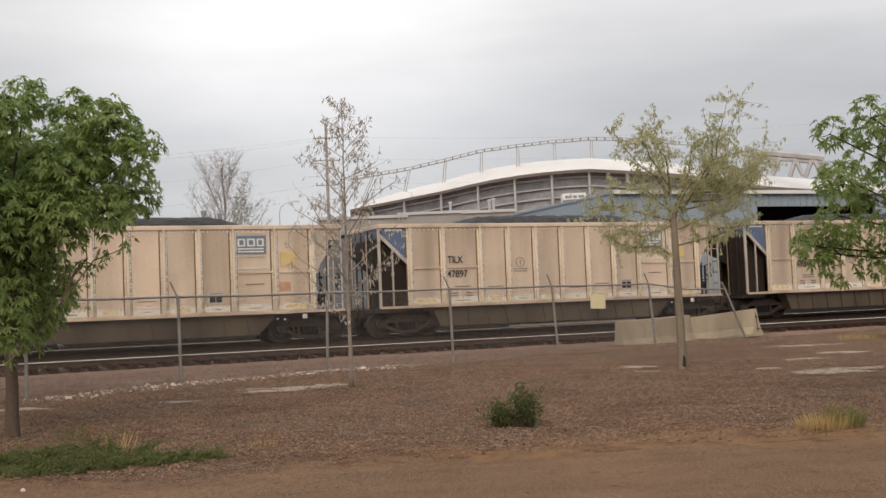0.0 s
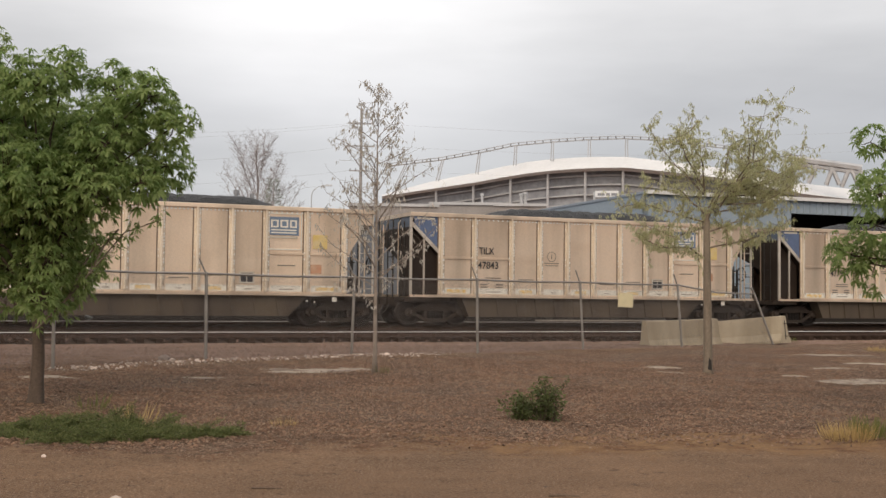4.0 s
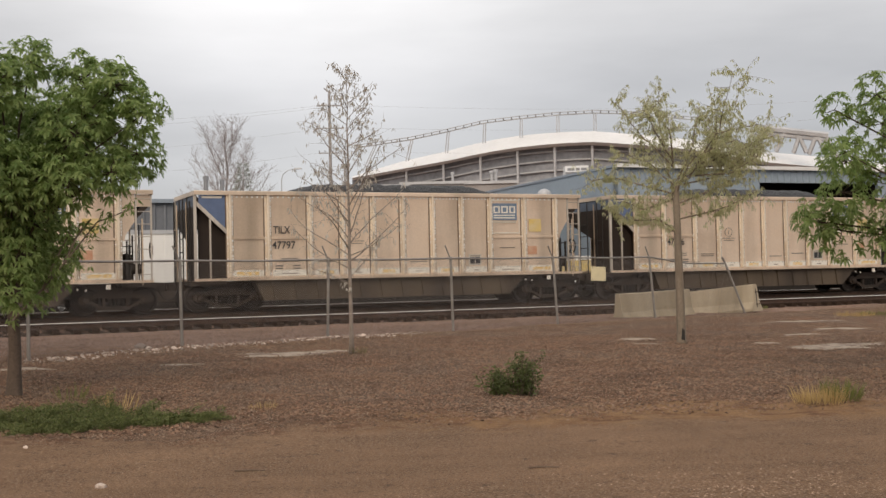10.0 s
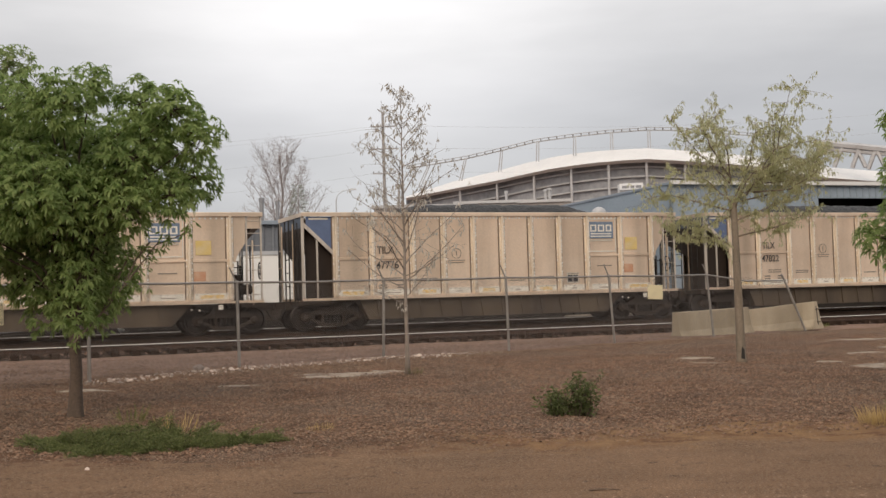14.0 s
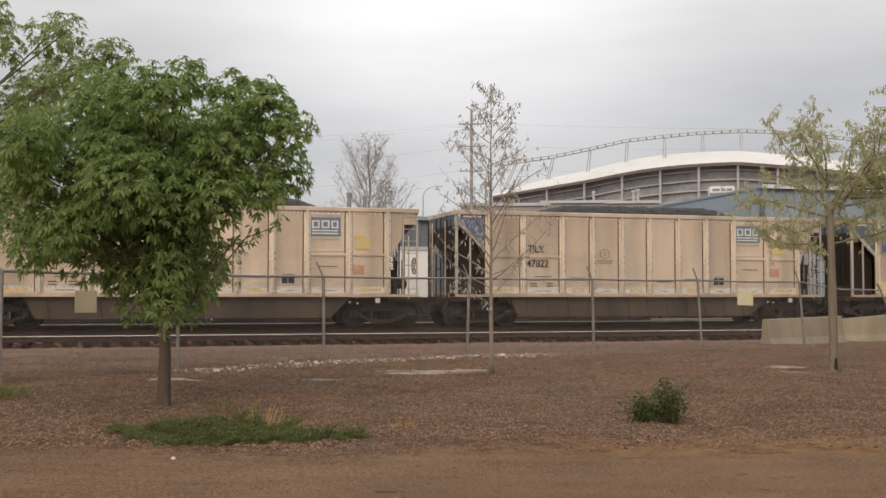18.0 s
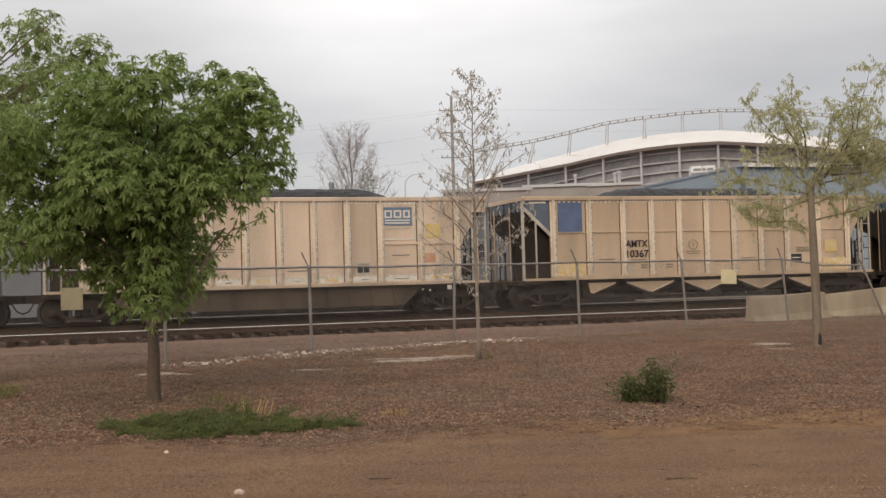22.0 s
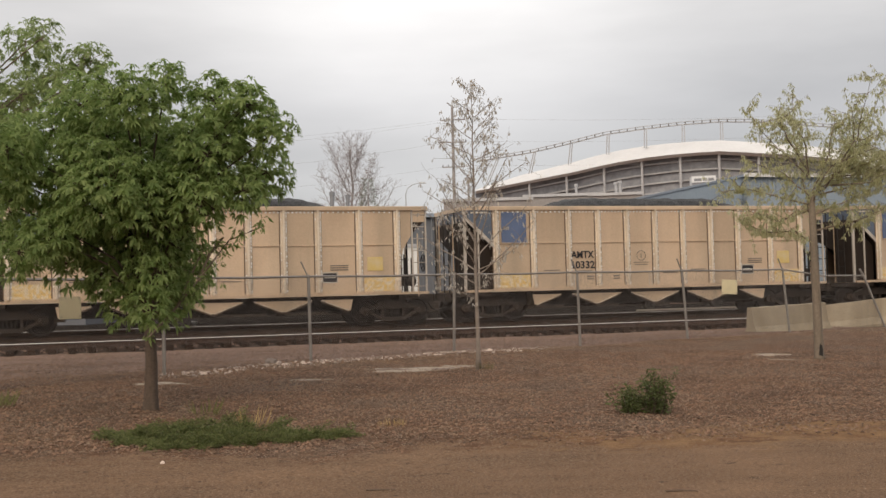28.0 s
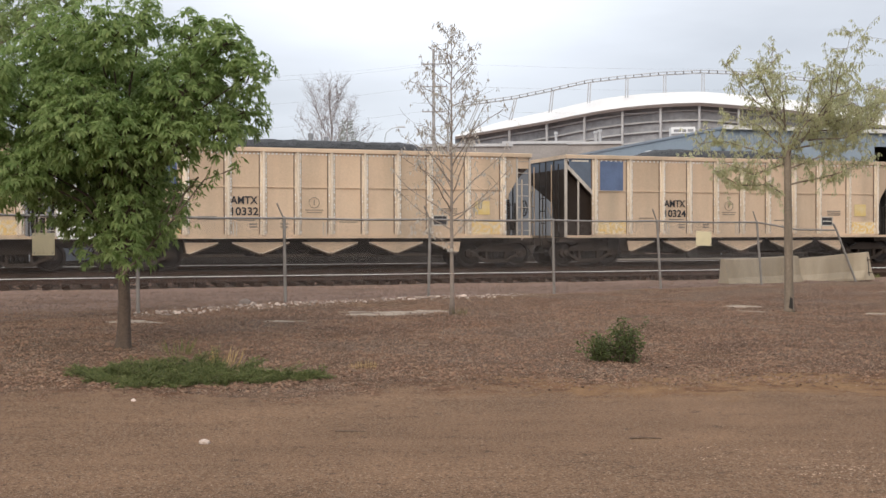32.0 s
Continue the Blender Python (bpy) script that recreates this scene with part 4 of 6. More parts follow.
        part("faded_line", Geo().box(a + 0.05, -0.004, TOP - 1.04, b - 0.04, -0.001, TOP - 0.98), M_FADED, car)
        part("reflector_plate", Geo().box(12.74, -0.03, 0.82, 12.89, -0.01, 0.97), M_WHITE, car, "small white plate")
        for x, z in ((11.9, 0.84), (12.15, 0.81)):
            part("bolt_head", Geo().lathe([(0.035, 0.0), (0.03, -0.02)], (x, 0.05, z), n=8), M_WHITE, car)
        part("yellow_patch", Geo().box(12.05, -0.006, 2.56, 12.55, -0.001, 3.02), M_YELLOW, car, "square yellow paint patch")
        part("orange_patch", Geo().box(11.99, -0.006, 1.74, 12.36, -0.001, 2.04), M_ORANGE, car, "square orange paint patch")
    else:
        part("yellow_patch", Geo().box(12.13, -0.006, 1.81, 12.66, -0.001, 2.26), M_YELLOW, car, "square yellow paint patch")
    # round emblem, data box, small stencils as plain bars
    ex, ez = (5.40, 1.48) if drop else (6.56, 1.14)
    em = Geo()
    em.tube([(ex + 0.17 * math.cos(k * math.pi / 12), -0.006, SILL + ez + 0.17 * math.sin(k * math.pi / 12)) for k in range(25)], 0.010, 4)
    em.box(ex - 0.012, -0.01, SILL + ez - 0.08, ex + 0.012, -0.004, SILL + ez + 0.08)
    part("round_emblem", em, M_GREYINK, car)
    part("stencil_bar", Geo().box(ex - 0.3, -0.006, SILL + ez - 0.25, ex + 0.3, -0.001, SILL + ez - 0.23).box(ex - 0.25, -0.006, SILL + ez - 0.33, ex + 0.25, -0.001, SILL + ez - 0.31), M_GREYINK, car)
    bx = 9.65 if drop else RIBS[8] + 0.14
    if drop:
        part("data_frame", Geo().box(bx - 0.03, -0.004, SILL + 0.36, bx + 0.46, 0.0, SILL + 0.74), M_FADED, car, "pale-framed data box")
        for x0 in (bx + 0.02, bx + 0.23):
            part("data_box", Geo().box(x0, -0.007, SILL + 0.41, x0 + 0.185, -0.003, SILL + 0.65), M_BLACK, car, "small black data box")
        part("data_line", Geo().box(bx + 0.02, -0.007, SILL + 0.675, bx + 0.415, -0.003, SILL + 0.705), M_GREYINK, car)
    else:
        part("data_box", Geo().box(bx, -0.006, SILL + 0.44, bx + 0.45, -0.001, SILL + 0.72), M_BLACK, car, "small black data box")
        part("data_frame", Geo().box(bx - 0.04, -0.004, SILL + 0.40, bx + 0.49, 0.0, SILL + 0.76), M_FADED, car)
        part("data_line", Geo().box(bx + 0.04, -0.009, SILL + 0.57, bx + 0.41, -0.005, SILL + 0.60), M_WHITE, car)
    for i, zz in ((1, 0.66), (1, 0.58), (2, 0.62), (2, 0.55), (5, 0.5), (6, 0.6)) + (((8, 0.95),) if drop else ((8, 0.95), (8, 0.88), (8, 0.81))):
        c = (RIBS[i] + RIBS[i + 1]) / 2
        part("stencil_bar", Geo().box(c - 0.3, -0.005, SILL + zz, c + 0.3, -0.001, SILL + zz + 0.03), M_GREYINK, car)
    if not drop:
        for x in (3.93, 6.84):
            part("bracket", Geo().box(x, -0.02, SILL + 0.02, x + 0.035, -0.001, SILL + 0.52).box(x + 0.1, -0.02, SILL + 0.02, x + 0.135, -0.001, SILL + 0.52), M_FADED, car, "dusty pale upright bracket")
    for x, z in ((4.45, 0.42), (5.45, 0.42)) if not drop else ((2.6, 0.42), (3.2, 0.42)):
        for k in range(2):
            part("stencil_bar", Geo().box(x, -0.005, SILL + z - 0.09 * k, x + 0.26, -0.001, SILL + z + 0.045 - 0.09 * k), M_GREYINK, car)
    # coal heap
    g = Geo()
    xs, ys = steps(0.15, CAR_LEN - 0.15, 0.2), steps(0.08, DEEP - 0.08, 0.3)
    rng = random.Random(3 if drop else 8)
    for x in xs:
        for y in ys:
            e = min(smooth01((x - 1.6) / 3.2), smooth01((CAR_LEN - 1.4 - x) / 3.0))
            w = math.sin(math.pi * (y - 0.08) / (DEEP - 0.16)) ** 0.6
            g.v.append((x, y, TOP - 0.35 + e * (0.12 + 0.62 * w) + rng.uniform(-0.03, 0.03)))
    w = len(ys)
    g.f = [(i * w + j, (i + 1) * w + j, (i + 1) * w + j + 1, i * w + j + 1) for i in range(len(xs) - 1) for j in range(w - 1)]
    part("coal_load", g, M_COAL, car, "heaped black coal")
    truck(car, 1.1)
    truck(car, 13.1)
    return car


M_GREYBLUE = mat("dull_blue_paint_and_skylight", (0.11, 0.14, 0.19), 0.55, 0.1, 0.12, 2.0, 30, 0.05)
M_STENCIL = mat("thin_black_stencil", (0.06, 0.055, 0.055), 0.6, 0.0, 0.2, 3.0, 40, 0.0)
M_GREYINK = mat("worn_stencil", (0.22, 0.19, 0.16), 0.6, 0.0, 0.1, 3.0, 40, 0.0)


def train():
    drop, vee = build_car("drop"), build_car("vee")
    cars = []
    names = [None, ("TILX", "47897"), ("TILX", "47843"), ("TILX", "47797"), ("TILX", "47776"), ("TILX", "47822"), ("AMTX", "10367"), ("AMTX", "10332"), ("AMTX", "10324")]
    for i, words in enumerate(names):
        src = drop if i < 6 else vee
        cars.append(src if i in (0, 6) else copy_thing(src, Matrix()))
    for car, words in zip(cars, names):
        if words:
            tank = words[0][0] == "T"
            for w, (c, z, wide) in zip(words, ((2.82, 1.61, 0.58), (2.89, 1.11, 0.79)) if tank else ((4.29, 1.19, 0.86), (4.29, 0.835, 0.85))):
                me = text_mesh(w, 0.36, M_STENCIL if tank else M_BLACK, 0.008 if tank else 0.018)
                xs = [v.co.x for v in me.vertices]
                part("lettering", me, None, car, at=pose(c, -0.012, SILL + z, 90, 0, 0) @ Matrix.Diagonal((wide / (max(xs) - min(xs)), 0.97, 1, 1)))
    return cars


CARS = train()
# ---------------------------------------------------------------- distance: stadium, buildings, poles
M_PALEGREY = mat("pale_grey_render", (0.33, 0.31, 0.30), 0.8, 0.0, 0.1, 0.3, 4.0, 0.0)
# darker band along the foot of the shed and warehouse walls
M_BASEBAND = mat("dark_base_band", (0.055, 0.045, 0.038), 0.9, 0.0, 0.15, 0.6, 8.0, 0.0, spec=0.1)


def far(az, el, d):
    """A point by bearing and height angle (degrees) from the viewer, d metres away on the plan."""
    a = radians(az)
    return Vector((d * math.sin(a), d * math.cos(a), EYE + d * math.tan(radians(el))))


def curve(x, pts):
    return float(np.interp(x, [p[0] for p in pts], [p[1] for p in pts]))


ROOF_TOP = [(-0.6, 5.05), (1.67, 5.71), (4.52, 6.30), (5.89, 6.64), (7.4, 6.87), (9.6, 7.01), (11.6, 6.99), (15.7, 6.47), (19.9, 5.59), (22.2, 5.26), (26, 4.6)]
ROOF_LOW = [(-0.6, 4.98), (1.66, 5.35), (4.5, 5.80), (5.87, 6.08), (7.35, 6.29), (9.6, 6.46), (11.56, 6.47), (15.66, 6.0), (19.87, 5.10), (22.2, 4.78), (26, 4.2)]
RING = [(-0.5, 6.45), (2.28, 6.81), (4.0, 7.14), (5.94, 7.55), (7.7, 7.72), (9.55, 7.84), (11.4, 7.88), (13.0, 7.78), (14.6, 7.57), (18, 7.1), (20.6, 6.61), (22.3, 6.2)]


def stadium():
    root = thing("stadium", "large sports stadium with a white curved roof edge", "stadium")

    def D(az):
        return 300 + 0.28 * (az - 12) ** 2
    az = -0.6
    while az < 25.9:
        b = az + 1.2
        p = [far(az, curve(az, ROOF_LOW), D(az)), far(b, curve(b, ROOF_LOW), D(b)), far(b, curve(b, ROOF_TOP), D(b) + 9), far(az, curve(az, ROOF_TOP), D(az) + 9)]
        q = [v + Vector((0, 2.0, -0.6)) for v in p]
        part("roof_panel", Geo().hexa(p + q), M_STWHITE, root, "white curved roof panel")
        # recessed glazing with dark bands and rails below the roof edge
        lo, hi = far(az, -0.25, D(az) + 6), far(az, curve(az, ROOF_LOW), D(az) + 6)
        lo2, hi2 = far(b, -0.25, D(b) + 6), far(b, curve(b, ROOF_LOW), D(b) + 6)
        part("glazing", Geo().hexa([lo, lo2, lo2 + Vector((0, 3, 0)), lo + Vector((0, 3, 0)), hi, hi2, hi2 + Vector((0, 3, 0)), hi + Vector((0, 3, 0))]), M_STDARK, root, "dark glazed stand")
        for k, e in enumerate((0.40, 0.86, 1.34, 1.82)):
            u, v = far(az, curve(az, ROOF_LOW) - e, D(az) + 5), far(b, curve(b, ROOF_LOW) - e, D(b) + 5)
            part("band", Geo().hexa([u, v, v + Vector((0, 0.8, 0)), u + Vector((0, 0.8, 0)), u + Vector((0, 0, 0.42)), v + Vector((0, 0, 0.42)), v + Vector((0, 0.8, 0.42)), u + Vector((0, 0.8, 0.42))]), M_STSTEEL, root)
        az = b
    for k in range(13):
        a = 2.10 + 1.85 * k
        part("column", Geo().tube([far(a, -0.25, D(a) + 2.5), far(a, curve(a, ROOF_LOW) - 0.02, D(a) + 2.5)], 0.36, 8), M_STSTEEL, root)
    # the lamp ring over the roof
    for dz, r in ((0.0, 0.17), (0.13, 0.11)):
        g = Geo().tube([far(a, curve(a, RING) + dz, 312) for a in np.linspace(-0.5, 18.0, 60)], r, 6)
        part("lamp_ring", g, M_STSTEEL, root)
    for k in range(11):
        a = 0.6 + 1.82 * k
        if a < 17.5:
            for da in (-0.06, 0.06):
                bpt = far(a + da - 0.6 * 0.45 ** k, curve(a, ROOF_TOP) - 0.1, 311)
                part("ring_post", Geo().tube([bpt, far(a + da * 0.8, curve(a, RING), 312)], 0.15, 5), M_STSTEEL, root)
    for k in range(46):
        a = -0.2 + k * 0.4
        part("lamp", Geo().box(*(far(a, curve(a, RING) + 0.03, 311.4) - Vector((0.14, 0.2, 0.02))), *(far(a, curve(a, RING) + 0.13, 311.4) + Vector((0.14, 0.2, 0.02)))), M_GREYROOF, root)
    # raking steel frame at the right end
    for a0, a1, e0, e1 in ((20.1, 20.6, 5.6, 6.7), (20.9, 21.3, 5.5, 6.6), (21.5, 21.1, 5.5, 6.5), (21.6, 22.0, 5.4, 6.4), (22.4, 22.0, 5.3, 6.3), (22.9, 22.4, 5.2, 6.2)):
        part("raking_strut", Geo().tube([far(a0, e0, 318), far(a1, e1, 318)], 0.6, 6), M_STSTEEL, root)
    part("raking_strut", Geo().tube([far(19.6, 6.75, 318), far(22.5, 6.25, 318)], 0.9, 6), M_STSTEEL, root)
    part("raking_strut", Geo().tube([far(19.6, 6.5, 318), far(22.5, 6.02, 318)], 0.5, 6), M_STSTEEL, root)


stadium()


def slab(a, b, deep, z0, z1, z1b=None):
    """A block with its front from a to b on the plan, deep metres thick away from the viewer."""
    d = Vector((-(b - a).y, (b - a).x, 0)).normalized() * deep
    up0, up1 = Vector((0, 0, z1)), Vector((0, 0, z1 if z1b is None else z1b))
    lo = Vector((0, 0, z0))
    a, b = Vector((a.x, a.y, 0)), Vector((b.x, b.y, 0))
    return Geo().hexa([a + lo, b + lo, b + d + lo, a + d + lo, a + up0, b + up0, b + d + up1, a + d + up1])


def blue_building():
    root = thing("metal_warehouse", "blue corrugated metal warehouse with a dark open bay", "warehouse")
    c = far(12.4, 0, 85)
    U, N = Vector((math.cos(radians(18)), math.sin(radians(18)), 0)), Vector((-math.sin(radians(18)), math.cos(radians(18)), 0))
    c.z = 0.0
    H = EYE + 85 * math.tan(radians(5.34))
    r = c + U * 46
    l = c + N * 26
    d0, d1 = 12.9, 24.5
    wall_bits = [(0, d0, 0.2, H - 0.25), (d1, 46, 0.2, H - 0.25), (d0, d1, H - 1.22, H - 0.25)]
    for a, b, z0, z1 in wall_bits:
        part("wall", slab(c + U * a, c + U * b, 0.3, z0, z1), M_BLUEWALL, root)
    part("wall", slab(l, c, 0.3, 0.2, H - 0.25), M_BLUEWALL, root)
    part("plinth", slab(c - N * 0.2, r - N * 0.2, 0.12, 0.2, 1.3), M_BASEBAND, root, "dark band along the foot of the wall")
    part("plinth", slab(l - U * 0.2, c - U * 0.2, 0.12, 0.2, 1.3), M_BASEBAND, root, "dark band along the foot of the wall")
    rib = Geo().prism([(-0.11, 0.0), (-0.06, -0.07), (0.06, -0.07), (0.11, 0.0)], "z", H - 1.22, H - 0.25).mesh("corrugation", M_BLUEWALL)
    for k in range(76):
        p = c + U * (0.3 + 0.6 * k)
        part("corrugation", rib, None, root, at=Matrix.Translation((p.x, p.y, 0)) @ pose(0, 0, 0, 0, 0, 18))
    part("back_of_bay", slab(c + U * d0 + N * 9, c + U * d1 + N * 9, 0.3, 0.2, H - 0.3), M_DARK, root, "dark inside of the open bay")
    for a in (d0, d1):
        part("bay_side", slab(c + U * a + N * 9.0, c + U * (a + 0.01) + N * 0.35, 0.2, 0.2, H - 0.3), M_DARK, root)
    # roof falling away to the back
    n1 = N * 26
    part("roof", Geo().hexa([c + Vector((0, 0, H - 0.25)) - N * 0.3 - U * 0.1, r + Vector((0, 0, H - 0.25)) - N * 0.3, r + n1 + Vector((0, 0, H - 0.45)), c + n1 + Vector((0, 0, H - 0.45)) - U * 0.1,
                             c + Vector((0, 0, H - 0.08)) - N * 0.3 - U * 0.1, r + Vector((0, 0, H - 0.08)) - N * 0.3, r + n1 + Vector((0, 0, H - 0.28)), c + n1 + Vector((0, 0, H - 0.28)) - U * 0.1]), M_BLUEROOF, root)
    part("roof_edge", slab(c - N * 0.42 - U * 0.1, r - N * 0.42, 0.1, H - 0.26, H + 0.02), M_STWHITE, root, "pale roof edge trim")
    # rooftop sign with plain bars
    s0, s1 = far(10.0, 5.02, 108), far(11.15, 5.02, 108)
    sg = tagged(new("rooftop_sign", slab(s0, s1, 0.3, s0.z, s0.z + 0.58).mesh("rooftop_sign", M_STWHITE)), "white rooftop sign board with small dark bars", "sign")
    for a in (s0, s1):
        part("sign_post", Geo().box(a.x - 0.1, a.y + 0.35, 0.1, a.x + 0.1, a.y + 0.5, s0.z + 0.5), M_STSTEEL, sg)
    for k, (u0, u1) in enumerate(((0.1, 0.4), (0.46, 0.62), (0.68, 0.92))):
        a, b = s0.lerp(s1, u0) - U * 0.0, s0.lerp(s1, u1)
        part("bar", slab(a - N * 0.03, b - N * 0.03, 0.02, s0.z + 0.12, s0.z + 0.36), M_GREYROOF, sg)
    v = far(8.95, 3.72, 84)
    part("roof_vent", Geo().lathe([(0.5, 0.0), (0.54, 0.3), (0.45, 0.55), (0.22, 0.7), (0.03, 0.75)], v, axis="z", n=16), M_STSTEEL, root, "rounded metal roof vent", smooth=True)


blue_building()


def low_buildings():
    a, b = far(-15, 0, 76), far(8.6, 0, 84)
    h = EYE + 78 * math.tan(radians(3.75))
    root = thing("long_shed", "long low grey-blue metal shed behind the tracks", "shed")
    part("wall", slab(a, b, 18, 0.2, h), M_SHED, root)
    part("plinth", slab(a - Vector((0.2, 0.3, 0)), b + Vector((0.2, -0.3, 0)), 0.14, 0.2, 1.25), M_BASEBAND, root, "dark band along the foot of the wall")
    part("roof", slab(a - Vector((0.3, 0.4, 0)), b + Vector((0.3, -0.4, 0)), 19, h, h + 0.25), M_BLUEROOF, root)
    for k in range(50):
        p = a.lerp(b, (k + 0.5) / 50)
        part("corrugation", Geo().box(p.x - 0.06, p.y - 0.12, 0.2, p.x + 0.06, p.y - 0.02, h), M_SHED, root)
    # chimney stubs
    for az, el, w in ((-7.75, 5.12, 0.17), (-6.98, 4.95, 0.14)):
        t = far(az, el, 88)
        tagged(part("chimney", Geo().tube([(t.x, t.y, 4.0), (t.x, t.y, t.z - 0.3), (t.x, t.y, t.z - 0.3), (t.x, t.y, t.z)], [w, w, w * 1.25, w * 1.25], 12), M_GREYROOF), "short dark metal flue on the shed roof", "chimney", group="flues")
    # grey roofs in front of the stadium
    root = thing("office_block", "low flat-roofed grey building in front of the stadium", "building")
    for a0, a1, el, d in ((-2.2, 2.2, 4.55, 160), (1.8, 5.4, 4.66, 170), (5.0, 7.6, 4.62, 165)):
        p, q = far(a0, el, d), far(a1, el, d)
        part("block", slab(p, q, 25, 0.1, p.z), M_PALEGREY, root)
        part("parapet", slab(p - Vector((0.2, 0.3, 0)), q + Vector((0.2, -0.3, 0)), 0.5, p.z - 0.2, p.z + 0.2), M_STSTEEL, root)
    for az, e1, w in ((4.4, 5.18, 0.2), (6.35, 5.2, 0.26), (6.55, 5.26, 0.26)):
        t = far(az, e1, 176)
        tagged(part("roof_pipe", Geo().tube([(t.x, t.y, far(az, 4.0, 176).z), (t.x, t.y, t.z - 0.4), (t.x, t.y, t.z - 0.4), (t.x, t.y, t.z)], [w, w, w * 1.5, w * 1.4], 10), M_STSTEEL), "grey roof exhaust pipe with a cap", "pipe", group="roof pipes")


low_buildings()


def trailer():
    root = thing("box_trailer", "white box trailer parked behind the tracks", "trailer")
    p = far(-3.6, 0, 57)
    q = p - U * 16.0
    part("box", slab(q, p, 2.6, 1.25, 4.0), M_TRAILER, root)
    for k in range(9):
        m = q.lerp(p, (k + 0.5) / 9)
        part("post", slab(m - N * 0.03, m + U * 0.1 - N * 0.03, 0.03, 1.25, 4.0), M_TRAILER, root)
    part("roof_rail", slab(q - N * 0.05, p - N * 0.05, 0.05, 3.86, 4.04), M_STSTEEL, root)
    part("floor_rail", slab(q - N * 0.05, p - N * 0.05, 0.05, 1.2, 1.36), M_STSTEEL, root)
    for s in (2.2, 3.5):
        w = part("wheel", Geo().lathe([(0.1, -0.05), (0.42, -0.08), (0.5, 0.0), (0.5, 0.25), (0.42, 0.28)], (0, 0, 0), n=20), M_DARK, root)
        c = q + U * s
        w.matrix_basis = Matrix.Translation((c.x, c.y, 0.82)) @ pose(0, 0, 0, 0, 0, 20.2)
    # yellow-and-white delivery van further along, its roof line seen between wagons
    v = thing("delivery_van", "small white van with a yellow side parked by the shed", "van")
    a = far(8.2, 0, 66)
    part("van_body", slab(a, a + U * 4.6, 1.9, 1.0, 2.6), M_TRAILER, v)
    part("van_side", slab(a - N * 0.02, a + U * 4.6 - N * 0.02, 0.02, 1.7, 2.35), M_YELLOW, v)
    part("van_cab", slab(a - U * 1.3, a, 1.9, 0.8, 1.9), M_TRAILER, v)
    for s in (-0.6, 3.7):
        w = part("wheel", Geo().lathe([(0.1, -0.05), (0.3, -0.06), (0.35, 0.0), (0.35, 0.2)], (0, 0, 0), n=16), M_DARK, v)
        c = a + U * s - N * 0.05
        w.matrix_basis = Matrix.Translation((c.x, c.y, 0.66)) @ pose(0, 0, 0, 0, 0, 20.2)
    # dark yard and a pale concrete kerb along the yard behind the tracks
    k0, k1 = along_track(-40, 12.5), along_track(60, 12.5)
    e0, e1, e2, e3 = (along_track(q, 12.3) for q in (1.2, 3.6, 12.0, 19.5))
    tagged(new("yard_kerb", slab(k0, e0, 0.3, 0.25, 0.40).mesh("yard_kerb", M_PALE)), "pale concrete kerb along the yard", "kerb", kind="structure")
    tagged(new("yard_kerb", slab(e0, e1, 0.45, 0.25, 0.46).mesh("yard_kerb", M_PALE)), "slightly raised end block of the pale concrete kerb", "kerb", kind="structure")
    tagged(new("yard_kerb", slab(e2, e3, 0.4, 0.25, 0.56).mesh("yard_kerb", M_PALE)), "pale concrete kerb along the yard", "kerb", kind="structure")
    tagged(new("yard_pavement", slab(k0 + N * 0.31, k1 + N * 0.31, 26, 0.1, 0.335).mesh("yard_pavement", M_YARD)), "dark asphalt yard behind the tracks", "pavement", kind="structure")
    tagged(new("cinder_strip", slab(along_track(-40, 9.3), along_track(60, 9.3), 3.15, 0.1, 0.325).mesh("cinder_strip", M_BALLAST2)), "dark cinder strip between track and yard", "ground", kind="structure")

    # a long dull shed further along the yard
    sh = thing("metal_shed", "long dull grey-blue metal shed beyond the yard", "shed")
    a, b = far(-36, 0, 78), far(-19.6, 0, 66)
    part("wall", slab(a, b, 8.0, 0.2, 4.4), M_SHED, sh)
    part("roof_edge", slab(a - N * 0.1, b - N * 0.1, 8.2, 4.4, 4.62), M_STSTEEL, sh)
    for k in range(6):
        m = a.lerp(b, (k + 0.5) / 6)
        part("downpipe", slab(m - N * 0.12, m + U * 0.15 - N * 0.12, 0.1, 0.3, 4.4), M_GREYROOF, sh)


M_PALE = mat("pale_concrete", (0.30, 0.26, 0.22), 0.9, 0.0, 0.1, 0.8, 20, 0.1, spec=0.05)
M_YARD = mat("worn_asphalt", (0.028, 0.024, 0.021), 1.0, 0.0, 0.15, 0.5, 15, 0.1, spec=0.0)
trailer()


